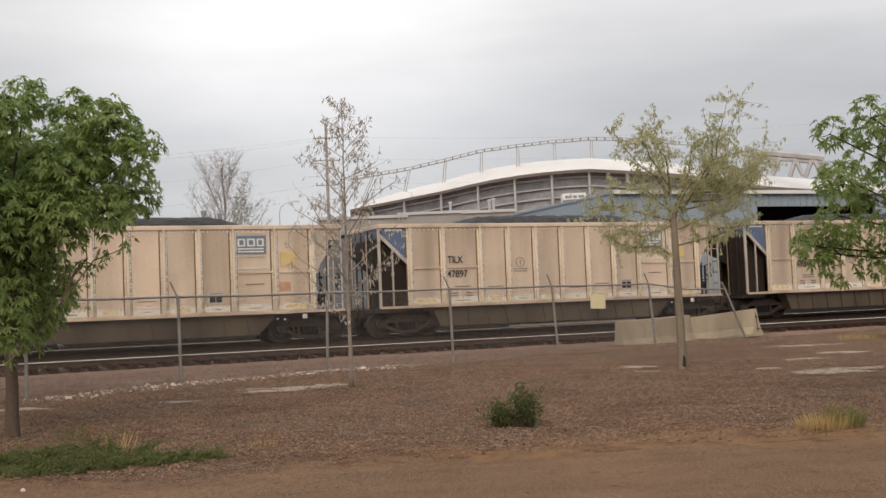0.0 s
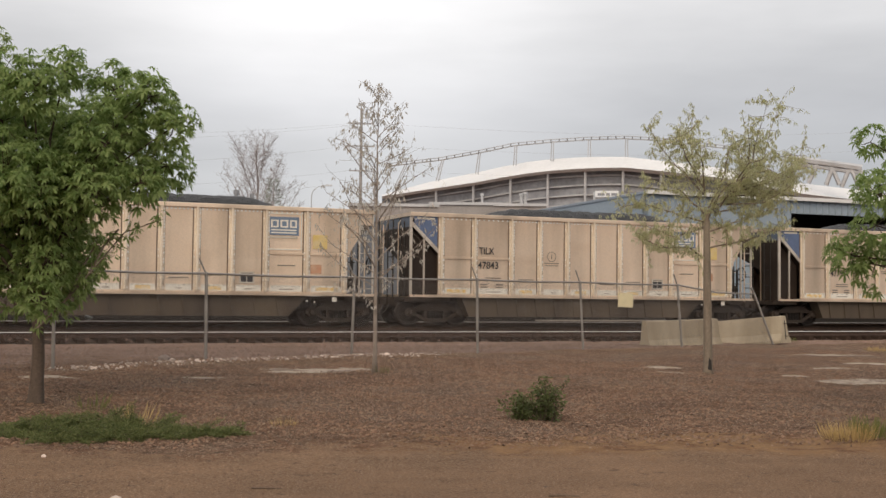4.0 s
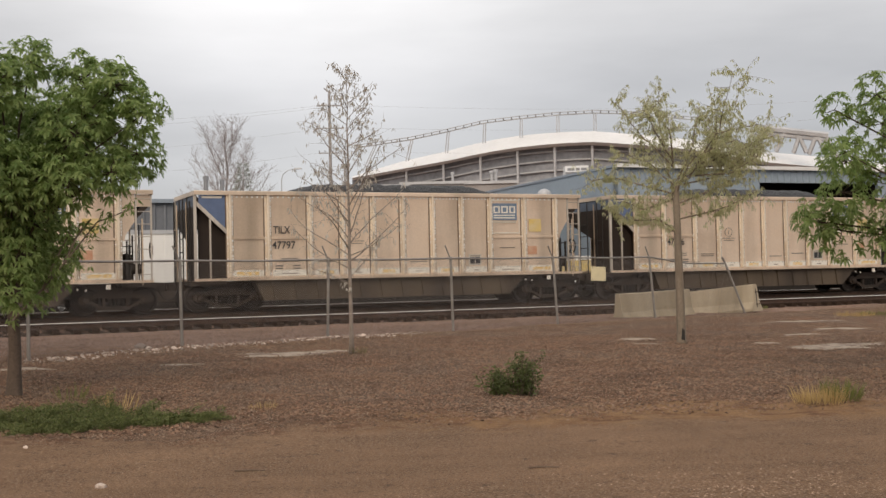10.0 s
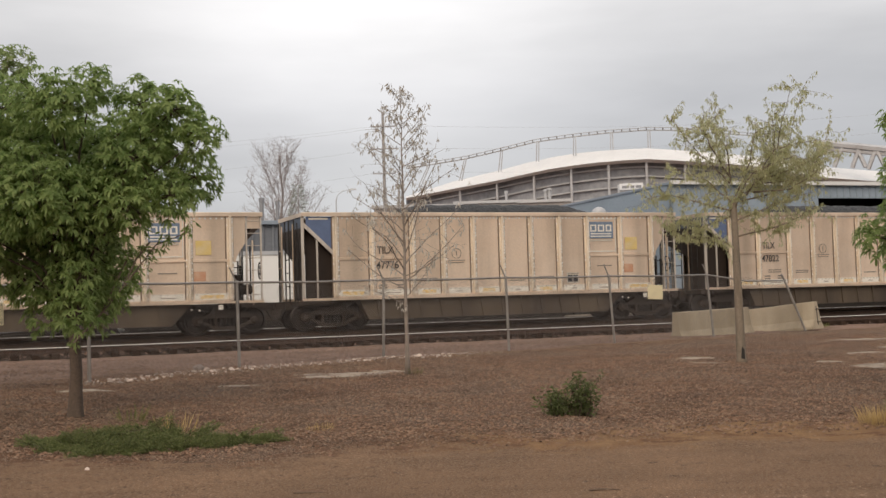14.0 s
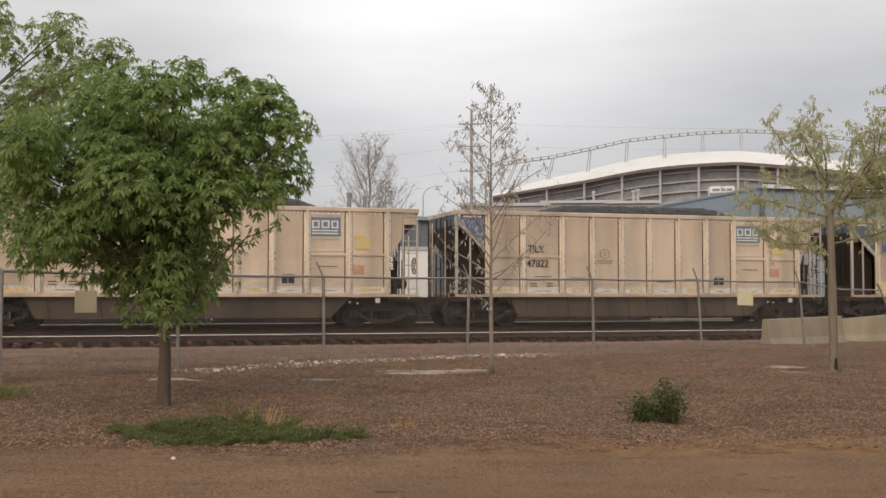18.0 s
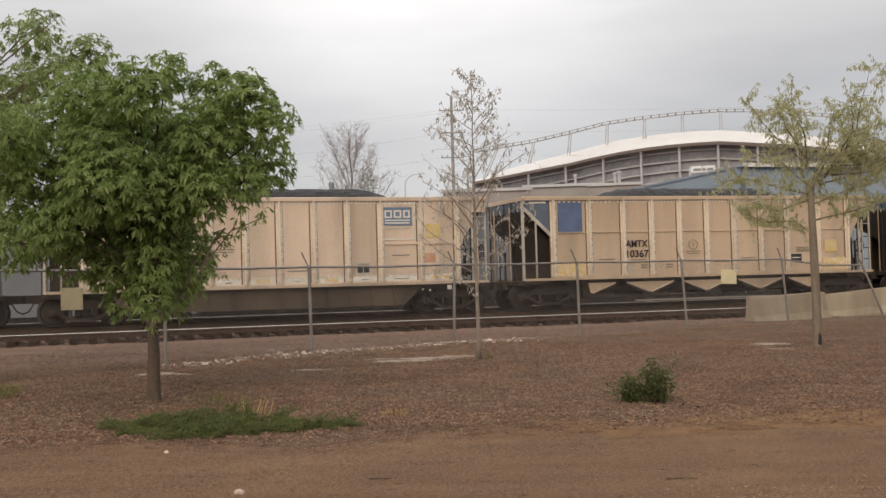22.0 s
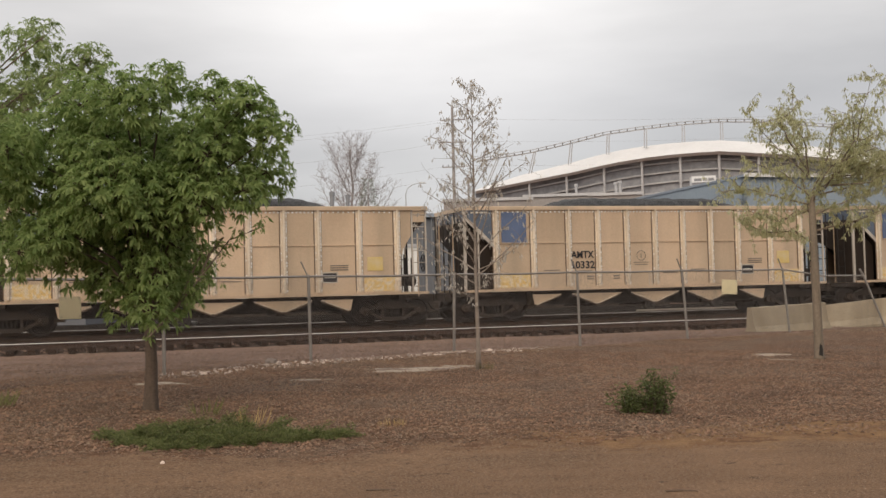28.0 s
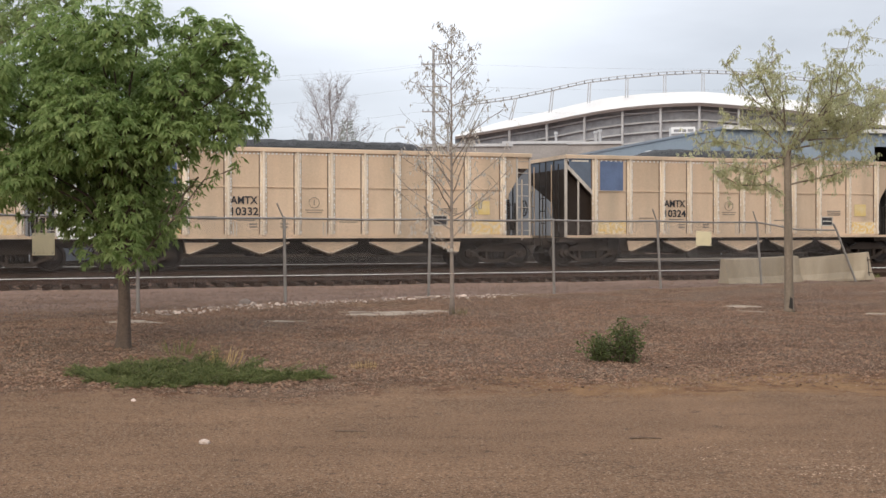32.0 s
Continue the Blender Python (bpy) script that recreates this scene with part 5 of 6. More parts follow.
def utility_poles():
    root = thing("utility_pole", "tall wooden utility pole with three crossarms", "utility pole")
    D = 110
    top = far(-1.66, 9.26, D)
    part("pole", Geo().tube([(top.x, top.y, 0.2), (top.x, top.y, top.z)], [0.2, 0.12], 10), M_POLE, root)
    for el, w in ((8.52, 1.2), (7.42, 1.3), (6.2, 1.1)):
        z = far(0, el, D).z
        arm = part("crossarm", Geo().box(top.x - w, top.y - 0.26, z - 0.045, top.x + w, top.y - 0.14, z + 0.045), M_POLE, root)
        for u in (-0.92, -0.45, 0.5, 0.95):
            part("insulator", Geo().lathe([(0.03, 0), (0.05, 0.05), (0.035, 0.1), (0.05, 0.15), (0.02, 0.22)], (top.x + w * u, top.y - 0.2, z + 0.045), axis="z", n=8), M_GREYROOF, arm)
    part("top_arm", Geo().tube([(top.x - 0.5, top.y, top.z + 0.25), (top.x + 0.2, top.y, top.z - 0.25)], 0.06, 6), M_POLE, root)
    # spans of wire
    for el0, el1, side in ((8.6, 7.6, -1), (8.5, 7.2, -1), (7.5, 5.9, -1), (6.3, 4.9, -1), (8.6, 8.0, 1), (7.5, 7.2, 1), (6.3, 6.3, 1)):
        a, b = far(-1.66, el0, D), far(-24 if side < 0 else 27, el1, 130 if side < 0 else 160)
        g = Geo().tube([a.lerp(b, i / 14) - Vector((0, 0, 5.0 * (i / 14) * (1 - i / 14))) for i in range(15)], 0.007, 4)
        tagged(part("power_line", g, M_POLE), "thin dark power line", "wire", group="power lines")
    # short pole with a box, street lamp
    t = far(-0.95, 5.62, 100)
    root = thing("signal_pole", "short dark pole with a small box on top", "pole")
    part("pole", Geo().tube([(t.x, t.y, 0.2), (t.x, t.y, t.z)], 0.09, 8), M_POLE, root)
    part("box", Geo().box(t.x - 0.3, t.y - 0.15, t.z - 0.15, t.x + 0.45, t.y + 0.15, t.z + 0.1), M_POLE, root)
    t = far(-4.08, 5.25, 105)
    root = thing("street_lamp", "grey street lamp with a curved arm", "street lamp")
    part("pole", Geo().tube([(t.x, t.y, 0.2), (t.x, t.y, t.z - 0.6), (t.x + 0.15, t.y, t.z - 0.1), (t.x + 0.6, t.y, t.z + 0.25), (t.x + 1.3, t.y, t.z + 0.4)], [0.07, 0.05, 0.04, 0.035, 0.03], 8), M_STSTEEL, root)
    part("lamp_head", Geo().hexa([(t.x + 1.2, t.y - 0.15, t.z + 0.3), (t.x + 1.9, t.y - 0.12, t.z + 0.34), (t.x + 1.9, t.y + 0.12, t.z + 0.34), (t.x + 1.2, t.y + 0.15, t.z + 0.3), (t.x + 1.25, t.y - 0.1, t.z + 0.46), (t.x + 1.8, t.y - 0.08, t.z + 0.46), (t.x + 1.8, t.y + 0.08, t.z + 0.46), (t.x + 1.25, t.y + 0.1, t.z + 0.46)]), M_STSTEEL, root)


utility_poles()
# ---------------------------------------------------------------- fence, barriers
POSTS = [(-10.3, 15.2), (-8.25, 18.45), (-6.21, 21.58), (-3.93, 24.79), (-0.92, 27.17), (2.17, 28.83), (5.2, 31.05), (8.65, 34.03)]
FENCE_H = 1.83


def fence():
    root = thing("chain_link_fence", "grey chain-link fence with angled arms on its posts", "fence")
    tops = []
    lean = [0.0, 0.01, 0.0, -0.02, 0.05, -0.03, -0.10, -0.14]
    for (x, y), e in zip(POSTS, lean):
        z = ground_z(x, y) - 0.05
        t = Vector((x + e, y, z + FENCE_H + 0.05))
        tops.append(t)
        p = part("post", Geo().tube([(x, y, z), t], 0.034, 10), M_GALV, root)
        part("arm", Geo().tube([t - Vector((0, 0, 0.02)), t + Vector((-0.14, -0.1, 0.32))], 0.018, 6), M_GALV, p)
        part("cap", Geo().lathe([(0.045, 0.0), (0.045, 0.04), (0.02, 0.07)], t - Vector((0, 0, 0.03)), axis="z", n=10), M_GALV, p)
    # a knocked-over post at the end
    b, t = Vector((12.06, 35.95, 0.15)), Vector((11.43, 35.9, 1.80))
    part("post", Geo().tube([b, t, t + Vector((-0.12, -0.05, 0.2))], 0.034, 10), M_GALV, root, "leaning bent post")
    tops.append(t)
    bases = [Vector((x, y, ground_z(x, y) + 0.03)) for x, y in POSTS] + [b]
    for i in range(len(tops) - 1):
        a, c = tops[i], tops[i + 1]
        mid = a.lerp(c, 0.5) - Vector((0, 0, 0.02 if i < 7 else 0.1))
        part("top_rail", Geo().tube([a, mid, c], 0.024, 8), M_GALV, root)
        # woven wire
        g = Geo()
        L = (c - a).length
        n = round(L / 0.055)
        kk = round(1.8 / 0.055)
        def pt(u, w):
            return bases[i].lerp(bases[i + 1], u).lerp(a.lerp(c, u), w)
        for j in range(-kk, n):
            for s in (1, -1):
                u0, u1 = j / n, (j + kk) / n
                w0, w1 = 0.0, 1.0
                if u0 < 0:
                    w0, u0 = -u0 / (u1 - u0), 0.0
                if u1 > 1:
                    w1, u1 = w0 + (1 - w0) * (1 - u0) / (u1 - u0), 1.0
                if s < 0:
                    w0, w1 = 1 - w0, 1 - w1
                g.tube([pt(u0, w0), pt(u1, w1)], 0.0019, 3, caps=False)
        part("wire_mesh", g, M_WIRE, root)


fence()


def fence_signs():
    for i, u, w, h, zc, tilt in ((6, 0.395, 0.68, 0.40, 1.56, 2.0), (1, 0.446, 0.455, 0.39, 1.51, 0.0)):
        (x0, y0), (x1, y1) = POSTS[i], POSTS[i + 1]
        x, y = x0 + (x1 - x0) * u, y0 + (y1 - y0) * u
        a = math.degrees(math.atan2(y1 - y0, x1 - x0))
        f = 0.0 if i == 6 else 0.05  # the second hangs behind the wire
        g = Geo().box(-w / 2, f - 0.035, -h / 2, w / 2, f - 0.03, h / 2)
        s = part("fence_sign", g, M_SIGN, at=pose(x, y, zc, 0, tilt, a))
        tagged(s, "blank cream-coloured metal plate wired to the fence", "sign", group="fence signs")
        for cx in (-w / 2 + 0.04, w / 2 - 0.04):
            for cz in (-h / 2 + 0.04, h / 2 - 0.04):
                part("rivet", Geo().box(cx - 0.012, f - 0.04, cz - 0.012, cx + 0.012, f - 0.035, cz + 0.012), M_GALV, s)


fence_signs()


def barriers():
    prof = [(-0.30, 0.0), (0.30, 0.0), (0.30, 0.08), (0.17, 0.30), (0.09, 0.85), (0.07, 0.87), (-0.07, 0.87), (-0.09, 0.85), (-0.17, 0.30), (-0.30, 0.08)]
    for x, y, L, rz, ry, z, lab in ((8.92, 35.2, 3.0, 30, -1.5, 0.10, "stained concrete road barrier standing by the fence"), (11.72, 37.2, 2.6, -50, -5.5, 0.13, "tilted stained concrete road barrier with a slotted end")):
        g = Geo()
        n = 14
        for i in range(n + 1):
            u = -L / 2 + L * i / n
            for a, b in prof:
                j = 0.012 * noise.noise((u * 3, a * 7, b * 5 + x))
                g.v.append((u + (j if 0 < i < n else 0), a + j, b + j))
        k = len(prof)
        for i in range(n):
            for j in range(k):
                a, b = i * k + j, i * k + (j + 1) % k
                g.f.append((a, b, b + k, a + k))
        g.f += [tuple(range(k))[::-1], tuple(range(n * k, n * k + k))]
        br = tagged(new("concrete_barrier", g.mesh("concrete_barrier", M_CONC)), lab, "barrier", group="road barriers")
        br.matrix_basis = pose(x, y, z, 0, ry, rz)
        part("slot", Geo().box(L / 2 - 0.02, -0.02, 0.12, L / 2 + 0.006, 0.02, 0.72), M_DARK, br)
        for zz in (0.22, 0.62):
            part("loop", Geo().tube([(L / 2, -0.06, zz), (L / 2 + 0.08, -0.04, zz), (L / 2 + 0.08, 0.04, zz), (L / 2, 0.06, zz)], 0.012, 6), M_RUST, br)


barriers()


# ---------------------------------------------------------------- trees
def limb(g, rng, p, d, length, r0, r1, bend=0.15, n=6, sides=6, lift=0.0):
    """A crooked tapering limb; returns its points."""
    pts, rad = [Vector(p)], [r0]
    d = Vector(d).normalized()
    for i in range(n):
        d = (d + Vector((rng.gauss(0, bend), rng.gauss(0, bend), rng.gauss(0, bend) + lift))).normalized()
        pts.append(pts[-1] + d * (length / n))
        rad.append(r0 + (r1 - r0) * (i + 1) / n)
    g.tube(pts, rad, sides, caps=False)
    return pts


def clumps_to_leaves(rng, centres, per, size, droop, spread):
    at, al, sz = [], [], []
    for c in centres:
        for _ in range(per):
            d = np.array([rng.gauss(0, 1), rng.gauss(0, 1), rng.gauss(-droop, 0.6)])
            d /= np.linalg.norm(d) + 1e-9
            at.append(np.array(c) + d * rng.uniform(0, spread))
            al.append(d + np.array([0, 0, -0.25 * droop]))
            sz.append(size * rng.uniform(0.65, 1.25))
    return np.array(at), np.array(al), np.array(sz)


def whorls_mesh(name, material, rng, tufts, size):
    """Whorls of long drooping leaves: tufts are (tip of a twig, the way it points). A leaf is a bent, pointed blade."""
    v, f = [], []
    for c, out in tufts:
        side = out.orthogonal().normalized()
        turn = rng.uniform(0, 6.28)
        n = rng.randrange(7, 11)
        big = size * rng.uniform(0.75, 1.2)
        for k in range(n):
            a = turn + 6.283 * k / n + rng.gauss(0, 0.25)
            radial = side * math.cos(a) + out.cross(side) * math.sin(a)
            d = (radial * rng.uniform(0.7, 1.1) + out * rng.uniform(0.1, 0.9)).normalized()
            L = big * rng.uniform(0.7, 1.15)
            w = d.cross(out).normalized() * L * rng.uniform(0.10, 0.145)
            p1 = c + d * L * 0.38 + Vector((0, 0, -0.03 * L))
            d2 = (d + Vector((0, 0, -rng.uniform(0.5, 1.3)))).normalized()
            p2 = p1 + d2 * L * 0.34
            d3 = (d2 + Vector((0, 0, -0.5))).normalized()
            o = len(v)
            v += [c - d * 0.01, p1 + w, p1 - w, p2 + w * 0.85, p2 - w * 0.85, p2 + d3 * L * 0.3]
            f += [(o, o + 1, o + 2), (o + 1, o + 3, o + 4, o + 2), (o + 3, o + 5, o + 4)]
    me = bpy.data.meshes.new(name)
    me.from_pydata([tuple(p) for p in v], [], f)
    me.materials.append(material)
    me.update()
    return me


def lobed_tree(name, label, base, fork, r, lobes, leafm, bark, seed, clumps=60, size=0.14):
    """A dense broad crown, built lobe by lobe: each lobe (dx, dy, z, radius) is reached by a limb."""
    rng = random.Random(seed)
    x, y = base
    z = ground_z(x, y) - 0.05
    root = thing(name, label, "tree")
    g = Geo()
    tp = Vector((x + rng.uniform(-0.05, 0.05), y, fork))
    g.tube([(x, y, z), (x, y, z + 0.08), (x + 0.01, y, z + 0.35), (x + 0.02, y, (z + fork) / 2), tp], [r * 1.7, r * 1.3, r * 1.05, r * 0.95, r * 0.85], 12)
    g.tube([tp, tp + Vector((0.03, 0.02, 0.9)), tp + Vector((-0.02, 0, 1.9))], [r * 0.8, r * 0.6, r * 0.25], 8)
    part("trunk", g, bark, root, smooth=True)
    for dx, dy, lz, lr in lobes:
        c = Vector((x + dx, y + dy, lz))
        b = Geo()
        s = tp + Vector((0, 0, rng.uniform(-0.35, 0.1) + 0.55 * max(0.0, lz - fork - 0.8)))
        m = s.lerp(c, 0.5) + Vector((-dx * 0.1, -dy * 0.1, 0.15))
        b.tube([s, m, c], [r * 0.3, r * 0.2, r * 0.1], 6, caps=False)
        tufts = []
        for _ in range(round(clumps * (lr / 0.5) ** 2)):
            d = Vector((rng.gauss(0, 1), rng.gauss(0, 1), rng.gauss(0.15, 0.9))).normalized()
            q = c + d * lr * (0.45 + 0.62 * rng.random() ** 0.55)
            tufts.append((q, (d + Vector((rng.gauss(0, 0.25), rng.gauss(0, 0.25), 0.75))).normalized()))
        for q, o in tufts[::9]:
            b.tube([c, c.lerp(q, 0.5) + Vector((rng.gauss(0, 0.05), rng.gauss(0, 0.05), -0.04)), q - o * 0.04], [0.007, 0.005, 0.003], 4, caps=False)
        part("branch", b, bark, root)
        part("foliage", whorls_mesh("foliage", leafm, rng, tufts, size), None, root)
    return root


def px_lobes(lobes, ppm, depth, seed):
    """Lobes given as seen from the viewer in units of 1/ppm metre about the trunk, spread in depth."""
    rng = random.Random(seed)
    out = []
    for a, h, r in lobes:
        k = math.sqrt(max(0.05, 1 - ((a) / 330) ** 2))
        out.append((a / ppm, rng.uniform(-depth, depth) * k, EYE + h / ppm, r / ppm))
    return out


LEFT_CROWN = [(60, 372, 42), (-10, 345, 55), (130, 350, 50), (200, 330, 48), (245, 280, 42), (-105, 350, 60), (-145, 285, 65), (-60, 270, 78), (35, 270, 82), (130, 250, 72), (215, 225, 48), (-75, 170, 75), (30, 165, 78), (125, 170, 58), (-110, 118, 55), (-40, 80, 66), (30, 90, 50), (5, 20, 48), (42, 36, 34), (-200, 230, 60), (-240, 180, 52), (-250, 290, 52), (-190, 320, 50), (-200, 150, 50), (40, 10, 30), (-20, 190, 80), (60, 200, 70), (0, -22, 40), (-48, -5, 46), (30, -8, 38), (-80, 50, 48), (-135, 112, 45), (50, 52, 34), (-170, 130, 42), (-270, 235, 45), (-215, 92, 52), (-268, 120, 55), (-150, 70, 46), (80, 312, 58), (-20, 300, 64), (-100, 292, 64), (172, 290, 52), (-150, 205, 66), (92, 222, 64), (190, 185, 44), (-92, 232, 68), (-10, 122, 60), (-205, 268, 58), (25, 330, 50), (-30, 45, 60), (32, 55, 52), (-75, 105, 60), (42, 106, 44), (-15, 150, 70), (150, 215, 50)]
GREEN = lobed_tree("green_tree", "bushy young tree with dense fresh green leaves in a mulch bed", (-4.71, 15.67), 1.45, 0.085, px_lobes(LEFT_CROWN, 130, 1.2, 4), M_LEAF_A, M_BARK, 11, clumps=185, size=0.125)
RIGHT_CROWN = [(-265, 75, 42), (-215, 60, 48), (-150, 50, 52), (-255, 118, 36), (-268, 178, 36), (-215, 172, 48), (-160, 130, 58), (-228, 262, 30), (-188, 276, 36), (-140, 240, 52), (-90, 180, 72), (-60, 266, 58), (0, 220, 76), (-110, 80, 58), (-30, 110, 68), (60, 130, 72), (60, 225, 66), (130, 170, 58), (0, 295, 56), (-30, 40, 50), (60, 45, 52)]
lobed_tree("green_tree", "leafy young tree with broad green leaves", (8.85, 15.8), 1.6, 0.09, px_lobes(RIGHT_CROWN, 115, 1.1, 6), M_LEAF_A, M_BARK, 12, clumps=120, size=0.13)


def sparse_tree(name, label, base, height, r, branches, leafm, bark, seed, tips=16, per=4, size=0.11, lean=(0, 0), droop=0.9, twig=0.45):
    """An open young tree: a straight leader and thin rising branches (z, bearing, length, rise), with small hanging leaf clusters."""
    rng = random.Random(seed)
    x, y = base
    z = ground_z(x, y) - 0.05
    root = thing(name, label, "tree")
    g = Geo()
    n = 14
    pts = [Vector((x + lean[0] * (i / n) ** 2 + 0.03 * noise.noise((i * 0.7, seed, 0)), y + lean[1] * i / n, z + (height - z) * i / n)) for i in range(n + 1)]
    g.tube(pts, [r * 1.5] + [max(0.006, r * (1 - 0.93 * i / n)) for i in range(1, n + 1)], 10)
    part("trunk", g, bark, root, smooth=True)
    cs = []
    for bz, az, L, rise in branches:
        i = min(n - 1, max(0, int((bz - z) / (height - z) * n)))
        s = pts[i].lerp(pts[i + 1], ((bz - z) / (height - z) * n) - i)
        a = radians(az)
        b = Geo()
        d = Vector((math.cos(a), math.sin(a), rise))
        q = limb(b, rng, s, d, L, max(0.008, r * 0.35 * min(1, L / 1.5)), 0.004, 0.10, 7, 5, 0.02)
        for j in range(2, 8):
            for _ in range(2):
                e = limb(b, rng, q[j], (rng.gauss(0, 1), rng.gauss(0, 1), rng.gauss(0.5, 0.6)), twig * rng.uniform(0.3, 1.0) * min(1, L), 0.004, 0.0015, 0.2, 3, 4)
                cs += e[1:]
        cs += q[3:]
        part("branch", b, bark, root)
    rng.shuffle(cs)
    cs = cs[:tips * len(branches)]
    at, al, sz = clumps_to_leaves(rng, cs, per, size, droop, 0.06)
    half = len(at) // 2
    part("foliage", leaves_mesh("foliage", leafm, at[:half], al[:half], sz[:half], 0.3), None, root)
    part("foliage", leaves_mesh("foliage", leafm, at[half:], al[half:], sz[half:], 0.3), None, root)
    return root


def mid_branches(seed):
    rng = random.Random(seed)
    out = []
    for i in range(34):
        z = 1.9 + 3.4 * (i / 33)
        L = 1.35 * (1 - ((z - 1.9) / 4.0)) + 0.25
        out.append((z, i * 137.5 + rng.uniform(-20, 20), L * rng.uniform(0.75, 1.15), rng.uniform(0.55, 1.1)))
    out += [(1.45, 165, 0.9, 0.7), (1.6, 15, 0.8, 0.8), (1.75, 190, 1.3, 0.55), (2.0, 350, 1.1, 0.5)]
    return out


sparse_tree("sapling", "slim young tree with sparse bronze-green new leaves", (-0.29, 21.66), 5.6, 0.043, mid_branches(3), M_LEAF_B, M_BARKTHIN, 21, tips=16, per=3, size=0.085, droop=1.8)


def leader_tree(name, label, base, fork, r, leaders, ppm, leafm, bark, seed, twigs=5, per=6, size=0.085, twig=0.68, droop=1.8):
    """A young tree with several long leaders: each a row of (across, up) points, in 1/ppm metre about the trunk's foot at eye height."""
    rng = random.Random(seed)
    x, y = base
    z = ground_z(x, y) - 0.05
    root = thing(name, label, "tree")
    part("trunk", Geo().tube([(x, y, z), (x, y, z + 0.1), (x - 0.02, y, (z + fork) / 2), (x - 0.04, y, fork)], [r * 1.5, r * 1.1, r * 0.95, r * 0.75], 12), bark, root, smooth=True)
    part("bark_scar", Geo().hexa([(x - 0.03, y - r * 1.14, z + 0.12), (x + 0.05, y - r * 1.1, z + 0.1), (x + 0.05, y - r, z + 0.1), (x - 0.03, y - r, z + 0.12), (x - 0.01, y - r * 1.14, z + 0.36), (x + 0.04, y - r * 1.1, z + 0.3), (x + 0.04, y - r, z + 0.3), (x - 0.01, y - r, z + 0.36)]), M_DARK, root, "dark scar on the bark")
    for pts in leaders:
        dy = rng.uniform(-1.0, 1.0)
        n = len(pts)
        P = [Vector((x + a / ppm, y + dy * i / (n - 1), EYE + h / ppm)) for i, (a, h) in enumerate(pts)]
        fine = []
        for i in range(n - 1):
            for j in range(4):
                fine.append(P[i].lerp(P[i + 1], j / 4) + Vector((rng.gauss(0, 0.015), rng.gauss(0, 0.015), 0)))
        fine.append(P[-1])
        g = Geo()
        m = len(fine)
        g.tube(fine, [max(0.005, r * 0.24 * (1 - i / m)) for i in range(m)], 6, caps=False)
        cs = []
        for i in range(m // 4, m):
            for _ in range(twigs):
                e = limb(g, rng, fine[i], (rng.gauss(0, 1), rng.gauss(0, 1), rng.gauss(0.35, 0.7)), twig * rng.uniform(0.25, 0.9), 0.0045, 0.002, 0.2, 4, 4)
                cs += e[1:]
        cs += fine[m // 2:]
        part("branch", g, bark, root)
        at, al, sz = clumps_to_leaves(rng, cs, per, size, droop, 0.06)
        part("foliage", leaves_mesh("foliage", leafm, at, al, sz, 0.24), None, root)
    return root


TR_LEADERS = [[(0, 67), (-3, 152), (-14, 237), (-8, 342)], [(-3, 150), (13, 159), (58, 202), (115, 262), (147, 360)], [(48, 192), (73, 247), (95, 350)], [(-7, 187), (-50, 240), (-96, 312)], [(-3, 152), (68, 167), (148, 207), (182, 278)],
              [(-2, 67), (-32, 92), (-82, 92), (-122, 117)], [(1, 92), (48, 102), (88, 112), (138, 137)], [(-3, 137), (-52, 152), (-112, 172), (-146, 167)], [(48, 192), (98, 207), (168, 237)], [(20, 165), (60, 240), (120, 250)],
              [(40, 185), (110, 190), (160, 230)], [(-10, 200), (-45, 270), (-50, 300)], [(30, 170), (85, 170), (120, 195)], [(-3, 130), (-60, 110), (-110, 130)],
              [(-3, 152), (26, 225), (36, 290)], [(48, 192), (70, 235), (62, 300)], [(10, 160), (55, 195), (112, 290)], [(-7, 187), (-20, 250), (-58, 285)], [(58, 202), (130, 222), (176, 246)], [(-3, 150), (-40, 195), (-86, 222)], [(-3, 140), (20, 200), (84, 225)], [(0, 120), (50, 140), (105, 160)]]
leader_tree("street_tree", "young tree with a pale trunk and thin olive-green leaves", (6.48, 23.32), 3.35, 0.085, TR_LEADERS, 87, M_LEAF_C, M_BARKPALE, 22, twigs=4, per=7)
LL_CROWN = [(60, 440, 40), (130, 425, 42), (195, 440, 36), (30, 380, 55), (110, 370, 52), (185, 375, 46), (60, 300, 62), (-40, 330, 75), (-70, 420, 60), (0, 220, 56), (70, 220, 52), (-80, 230, 66), (20, 140, 46), (75, 150, 36), (-60, 140, 46), (0, 470, 45), (150, 470, 36), (205, 450, 32), (90, 482, 42), (20, 495, 45), (-140, 330, 60), (-130, 220, 50)]
lobed_tree("street_tree", "taller hazy green tree behind the mulch bed", (-9.85, 20.06), 2.6, 0.10, [(a + 0.7, b, c, d) for a, b, c, d in px_lobes(LL_CROWN, 102, 1.1, 14)], M_LEAF_E, M_BARKPALE, 23, clumps=120, size=0.125)


